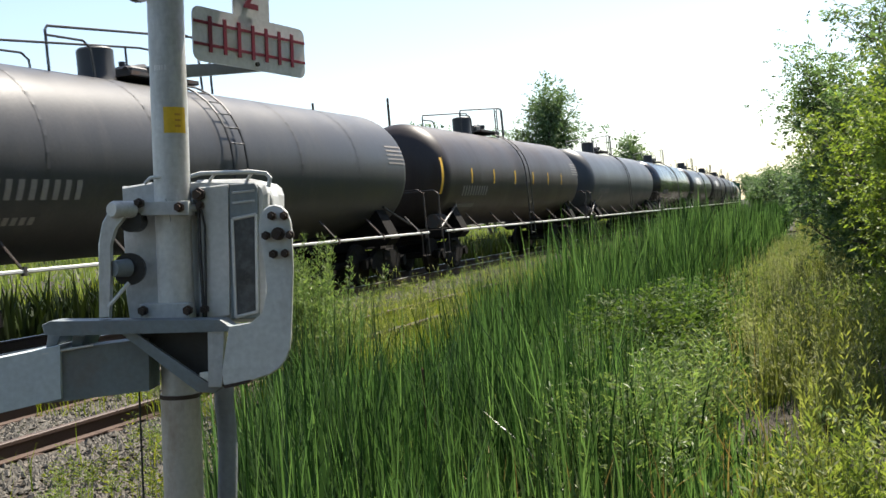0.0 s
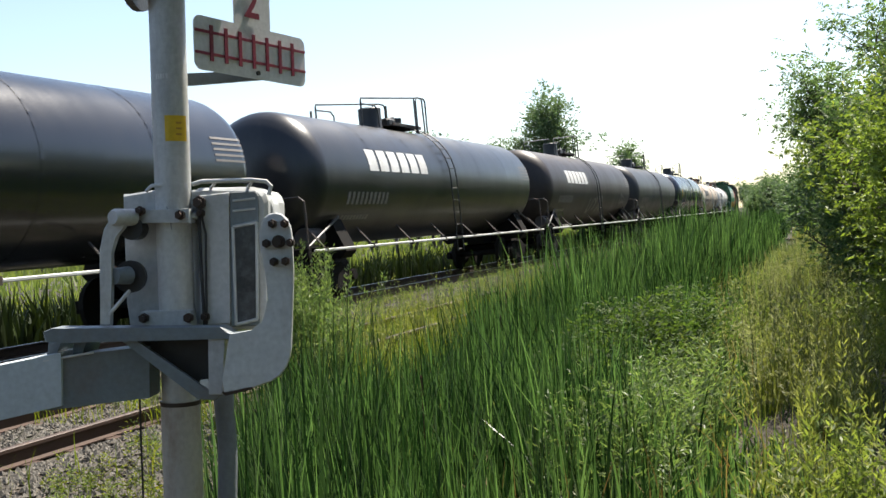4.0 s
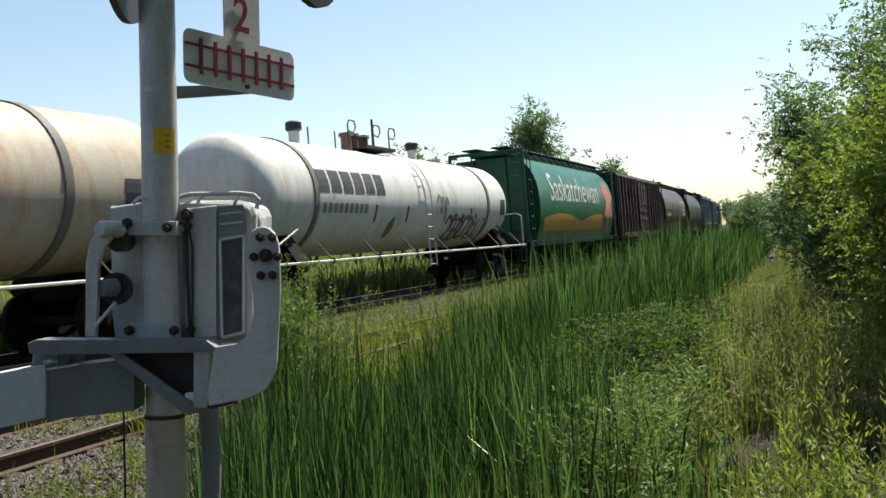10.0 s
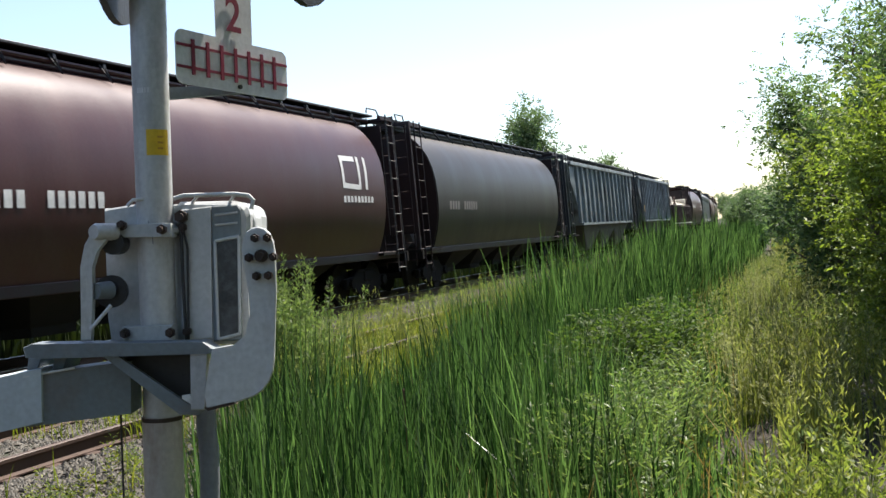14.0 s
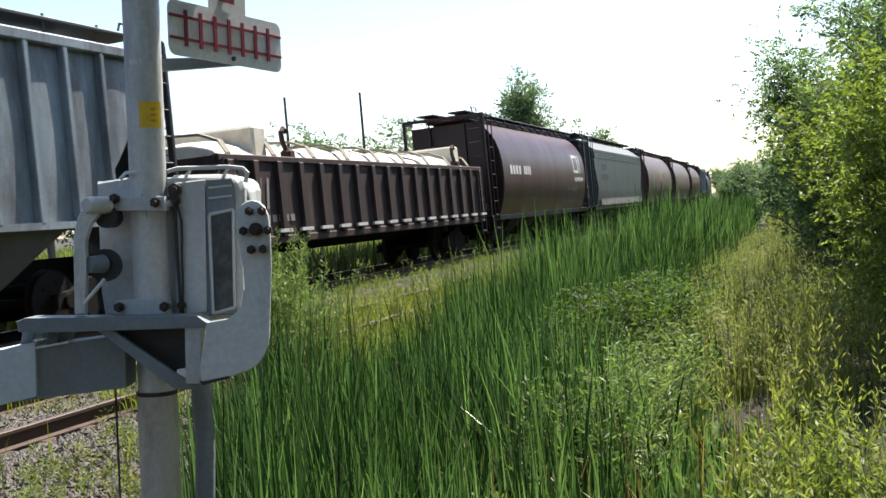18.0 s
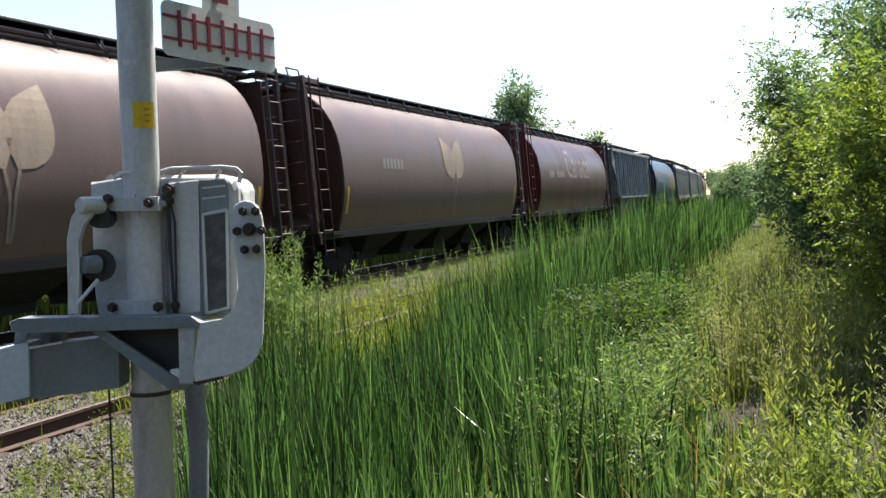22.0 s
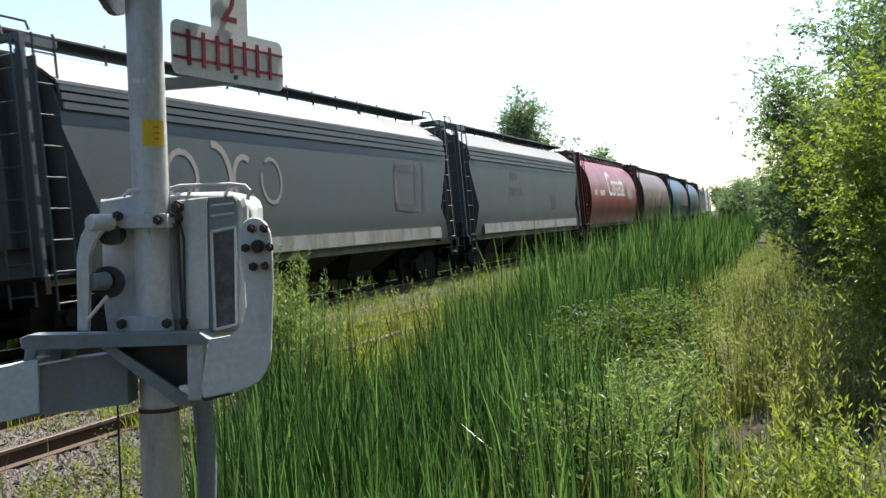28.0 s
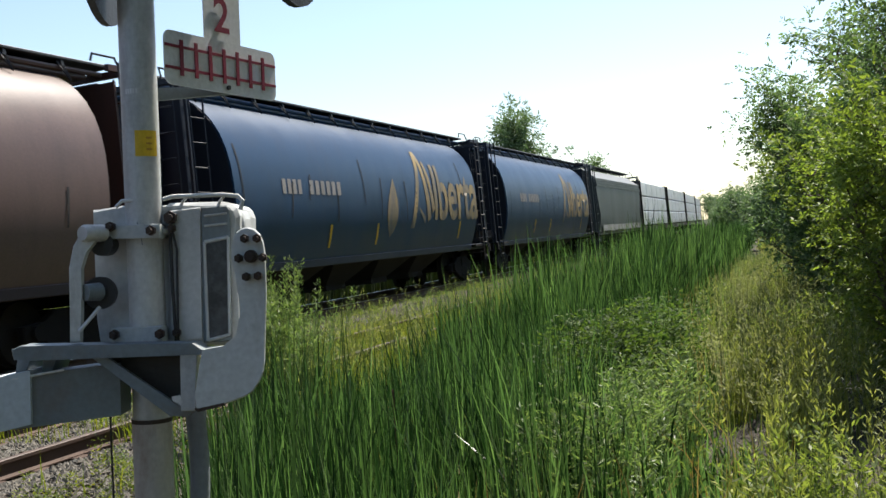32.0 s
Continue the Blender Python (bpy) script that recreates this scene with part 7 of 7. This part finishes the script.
def sprays(name, tips, each, leaf, spread, material, seed):
    """Leaves in feathered sprays: pairs of leaflets along a thin stalk."""
    g = np.random.default_rng(seed)
    tp = np.repeat(np.array([t[0] for t in tips]), each, 0)
    td = np.repeat(np.array([t[1] for t in tips]), each, 0)
    k = len(tp)
    tp = tp + g.normal(0, spread, (k, 3))
    d = td * 0.6 + g.normal(0, 0.6, (k, 3)) + np.array([0, 0, -0.15])
    d /= np.linalg.norm(d, axis=1, keepdims=True)
    side = np.cross(d, g.normal(0, 0.5, (k, 3)) + np.array([0, 0, 1.0]))
    side /= np.linalg.norm(side, axis=1, keepdims=True) + 1e-9
    feet, dirs = [], []
    for t, e in ((0.25, 1), (0.3, -1), (0.6, 1), (0.65, -1), (0.95, 1), (1.0, -1), (1.05, 0)):
        feet.append(tp + d * leaf * 2.3 * t + np.array([0, 0, -0.25]) * leaf * t * t)
        dirs.append(d * (0.7 if e else 1.0) + side * e * 0.8 + g.normal(0, 0.22, (k, 3)) + np.array([0, 0, -0.2]))
    feet, dirs = np.concatenate(feet), np.concatenate(dirs)
    return leaves_mesh(name, feet, dirs, np.full(len(feet), leaf), 0.42, material, g)


def tree(name, label, x, y, height, seed, leaf_material, leaf, each, spread, category="tree", trunk=0.3, stems=1, crown_from=0.3, wide=0.75, limbs=3):
    r = random.Random(seed)
    z = float(ground_height(np.array([x]), np.array([y]))[0]) - 0.05
    ob = thing(name, label, category, at=pose(x, y, z))
    wood, tips = Shape(), []
    for k in range(stems):
        a = r.uniform(0, 6.28)
        foot = Vector((0.25 * math.cos(a), 0.25 * math.sin(a), 0)) * (stems > 1)
        up = Vector((0.5 * math.cos(a) * (stems > 1), 0.5 * math.sin(a) * (stems > 1), 1))
        pts, rad, p = [foot], [trunk], foot.copy()
        n = 9
        tall = height * (r.uniform(0.55, 1.0) if k else 1.0)
        for i in range(n):
            up = (up + Vector((r.uniform(-0.12, 0.12), r.uniform(-0.12, 0.12), 0.08))).normalized()
            p = p + up * tall / n * 0.93
            pts.append(p.copy())
            rad.append(trunk * (1 - 0.88 * (i + 1) / n))
            f = (i + 1) / n
            if f >= crown_from:
                for _ in range(limbs):
                    b = r.uniform(0, 6.28)
                    reach = height * wide * 0.5 * (1.15 - 0.75 * abs(f - 0.5) * 1.4) * r.uniform(0.4, 1.15)
                    limb(wood, p, (math.cos(b), math.sin(b), r.uniform(0.2, 1.3)), reach, rad[-1] * 0.55 + 0.01, r, tips)
        wood.tube(pts, rad, 9)
    part("trunk", wood, M["bark"], ob)
    part("crown", sprays("crown", tips, each, leaf, spread, leaf_material, seed), None, ob)
    return ob


def at_line(s, n):
    x, y, _ = along(s, n)
    return x, y


build_reeds()
build_grass()
build_weeds()
# the willow bush beside the mast
k = 150
x, y = at_line(9.5, 6.05)
r1, a1 = 0.42 * np.sqrt(rng.random(k)), rng.uniform(0, 6.28, k)
bx, by = x + r1 * np.cos(a1), y + r1 * np.sin(a1)
bush = plants("willow_bush", "feathery young willow bush beside the track", bx, by, ground_height(bx, by), 1.35 + 0.7 * rng.random(k) - 1.1 * (r1 / 0.42) ** 2 * rng.random(k), 170, 0.066, M["willow"], 0.035, 0.22, 0.1, (0.5, 1.8), 0.16)
bush["category"] = "bush"
del bush["kind"]
# trees on the bank
for s, n, h, sd, lm, lf, lb, st in (
        (15.5, 12.3, 3.6, 11, "ash", 0.11, "leafy green tree on the bank", 4),
        (19.5, 12.2, 3.5, 12, "ash", 0.12, "tall leafy green tree on the bank", 3),
        (12.3, 13.9, 5.6, 13, "ash", 0.1, "dark green leafy tree close to the path", 4),
        (9.6, 12.45, 2.65, 14, "maple", 0.08, "young tree with sunlit yellow-green leaves", 5),
        (17.4, 12.45, 3.5, 20, "ash", 0.11, "leafy green tree on the bank", 4),
        (14.6, 13.5, 5.0, 19, "ash", 0.11, "leafy green tree on the bank", 3),
        (24.0, 12.5, 3.5, 15, "ash", 0.13, "leafy green tree on the bank", 3),
        (29.0, 12.6, 3.4, 16, "ash", 0.14, "leafy green tree on the bank", 3),
        (36.0, 12.5, 3.7, 17, "ash", 0.15, "leafy green tree on the bank", 3)):
    x, y = at_line(s, n)
    tree("bank_tree", lb, x, y, h, sd, M[lm], lf * 0.64, 3, 0.13, "tree", 0.045, st + 2, 0.08, 0.56 if lm == "ash" else 0.42)
for i, (s, n, h) in enumerate(((11.0, 13.4, 1.2), (13.2, 13.0, 1.4), (15.0, 12.9, 1.3), (17.0, 12.9, 1.5), (20.0, 12.8, 1.6), (23.5, 12.7, 1.5), (28.0, 12.6, 1.6), (34.0, 12.5, 1.7))):
    x, y = at_line(s, n)
    tree("bank_bush", "dark green bush under the trees", x, y, h, 110 + i, M["ash"], 0.075, 1, 0.1, "bush", 0.03, 4, 0.05, 1.0, 3)
for i in range(9):
    s = 44 + i * 16
    x, y = at_line(s, 12.2 + 1.0 * (i % 2))
    tree("bank_shrub", "dark green shrub far along the bank", x, y, 2.3 + 0.3 * (i % 3) + 0.15 * i, 30 + i, M["far_leaf"], 0.22, 1, 0.2, "shrub", 0.08, 3, 0.08, 0.8)
for i, (s, n, h) in enumerate(((52, 11.2, 3.0), (70, 10.0, 3.6), (85, 9.2, 4.2), (100, 8.8, 5.0), (120, 8.8, 5.4), (145, 8.2, 5.6), (170, 7.8, 6.0), (200, 7.6, 5.6), (232, 7.4, 5.2), (262, 7.0, 4.2))):
    x, y = at_line(s, n)
    tree("line_shrub", "dark green shrub where the line curves away", x, y, h, 150 + i, M["far_leaf"], 0.26 if s < 130 else 0.36, 1, 0.3, "shrub", 0.08, 3, 0.05, 0.7, 2)
# Unseen trees behind the viewpoint, added to block low sky from the car sides.
for i, (s, n, h) in enumerate(((5, 17.0, 8.0), (-1, 18.5, 9.0), (-7, 17.5, 9.5), (-13, 18.5, 9.0), (-20, 17.5, 10.0), (-28, 18.5, 9.5), (-37, 17.0, 10.0), (-30, 10.0, 9.0), (-38, 4.0, 10.0))):
    x, y = at_line(s, n)
    tree("roadside_tree", "unseen tall tree added to keep low sky off the train", x, y, h, 180 + i, M["far_leaf"], 0.4, 1, 0.3, "tree", 0.2, 3, 0.08, 0.8, 2)
# the wood behind the bank, added mostly out of view to darken car-side reflections
wood = []
for i in range(42):
    s, n = 12 + 6.2 * i, 17.5 + 2.2 * (i % 3)
    x, y = at_line(s, n)
    if len(wood) < 4:
        wood.append(tree("woodland_tree", "dense green tree added behind the bank for reflections", x, y, 7.5 + 0.8 * i, 210 + i, M["far_leaf"], 0.36, 1, 0.3, "tree", 0.16, 3, 0.05, 0.75, 2))
    else:
        z = float(ground_height(np.array([x]), np.array([y]))[0]) - 0.05
        copy_thing(wood[i % 4], pose(x, y, z, 0, 0, 77 * i))
# trees and poles beyond the train
tree("broadleaf_tree", "round-crowned tree standing alone beyond the train", -26.0, 87.0, 10.9, 51, M["far_leaf"], 0.3, 6, 0.22, "tree", 0.24, 1, 0.45, 0.7, 5)
tree("broadleaf_tree", "small distant tree beyond the train", -29.0, 138.0, 11.5, 52, M["far_leaf"], 0.45, 2, 0.4, "tree", 0.25, 1, 0.35, 0.4)
for i in range(9):
    x, y = -70 + i * 4.0 + rng.uniform(-1, 1), 94 + rng.uniform(-4, 6) + i * 1.2
    tree("distant_tree", "distant bushy tree in a low row", x, y, rng.uniform(9.3, 11.3), 70 + i, M["far_leaf"], 0.42, 1, 0.5, "tree", 0.2, 2, 0.15, 0.7)
row = [o for o in scene.collection.objects if o.name.startswith("distant_tree")]
for i in range(14):
    x, y = -78 - i * 7.5 + rng.uniform(-2, 2), 92 - i * 3.4 + rng.uniform(-5, 5)
    copy_thing(row[i % len(row)], pose(x, y, -1.0, 0, 0, 67 * i))
for i in range(5):
    x, y = at_line(205 + i * 34, 5.8 + 2 * i)
    tree("distant_tree", "distant tree where the line bends away", x, y, 4.5 + i, 90 + i, M["far_leaf"], 0.5, 1, 0.5, "tree", 0.2, 2, 0.15, 0.8)
for px, py in ((-44.0, 79.5), (-38.0, 82.0)):
    pole = thing("utility_pole", "plain dark wooden pole beyond the train", "pole", at=pose(px, py, -1.0, 0, -1.0, 0))
    part("shaft", Shape().tube([(0, 0, 0), (0, 0, 13.2)], [0.15, 0.1], 10), M["bark"], pole)


# ---- small pieces of the tracks ----
build_ties()


# ---- motion ----
def motions():
    for car, middle in CARS:
        rows = []
        for t in range(0, 33, 2):
            x, y, a = along(middle - SPEED * t - GAIN * t * t / 2)
            rows.append((t, pose(x, y, 0.0, -CANT, 0, 90 + math.degrees(a))))
        walk(car, rows)
    # the wheels roll: both axles of a truck, then the same keys for their like
    first = {}
    for wheels in WHEELSETS:
        x = round(wheels.matrix_basis.translation.x, 2)
        if x not in first:
            turn = math.degrees((SPEED + 16 * GAIN) / 0.46) / FPS
            walk(wheels, [(k / FPS, pose(x, 0, 0.47, 0, -turn * k, 0)) for k in range(32 * FPS + 1)])
            first[x] = wheels
        else:
            wheels.rotation_mode = "QUATERNION"
            keys = wheels.animation_data_create()
            keys.action = first[x].animation_data.action
            keys.action_slot = first[x].animation_data.action_slot


motions()
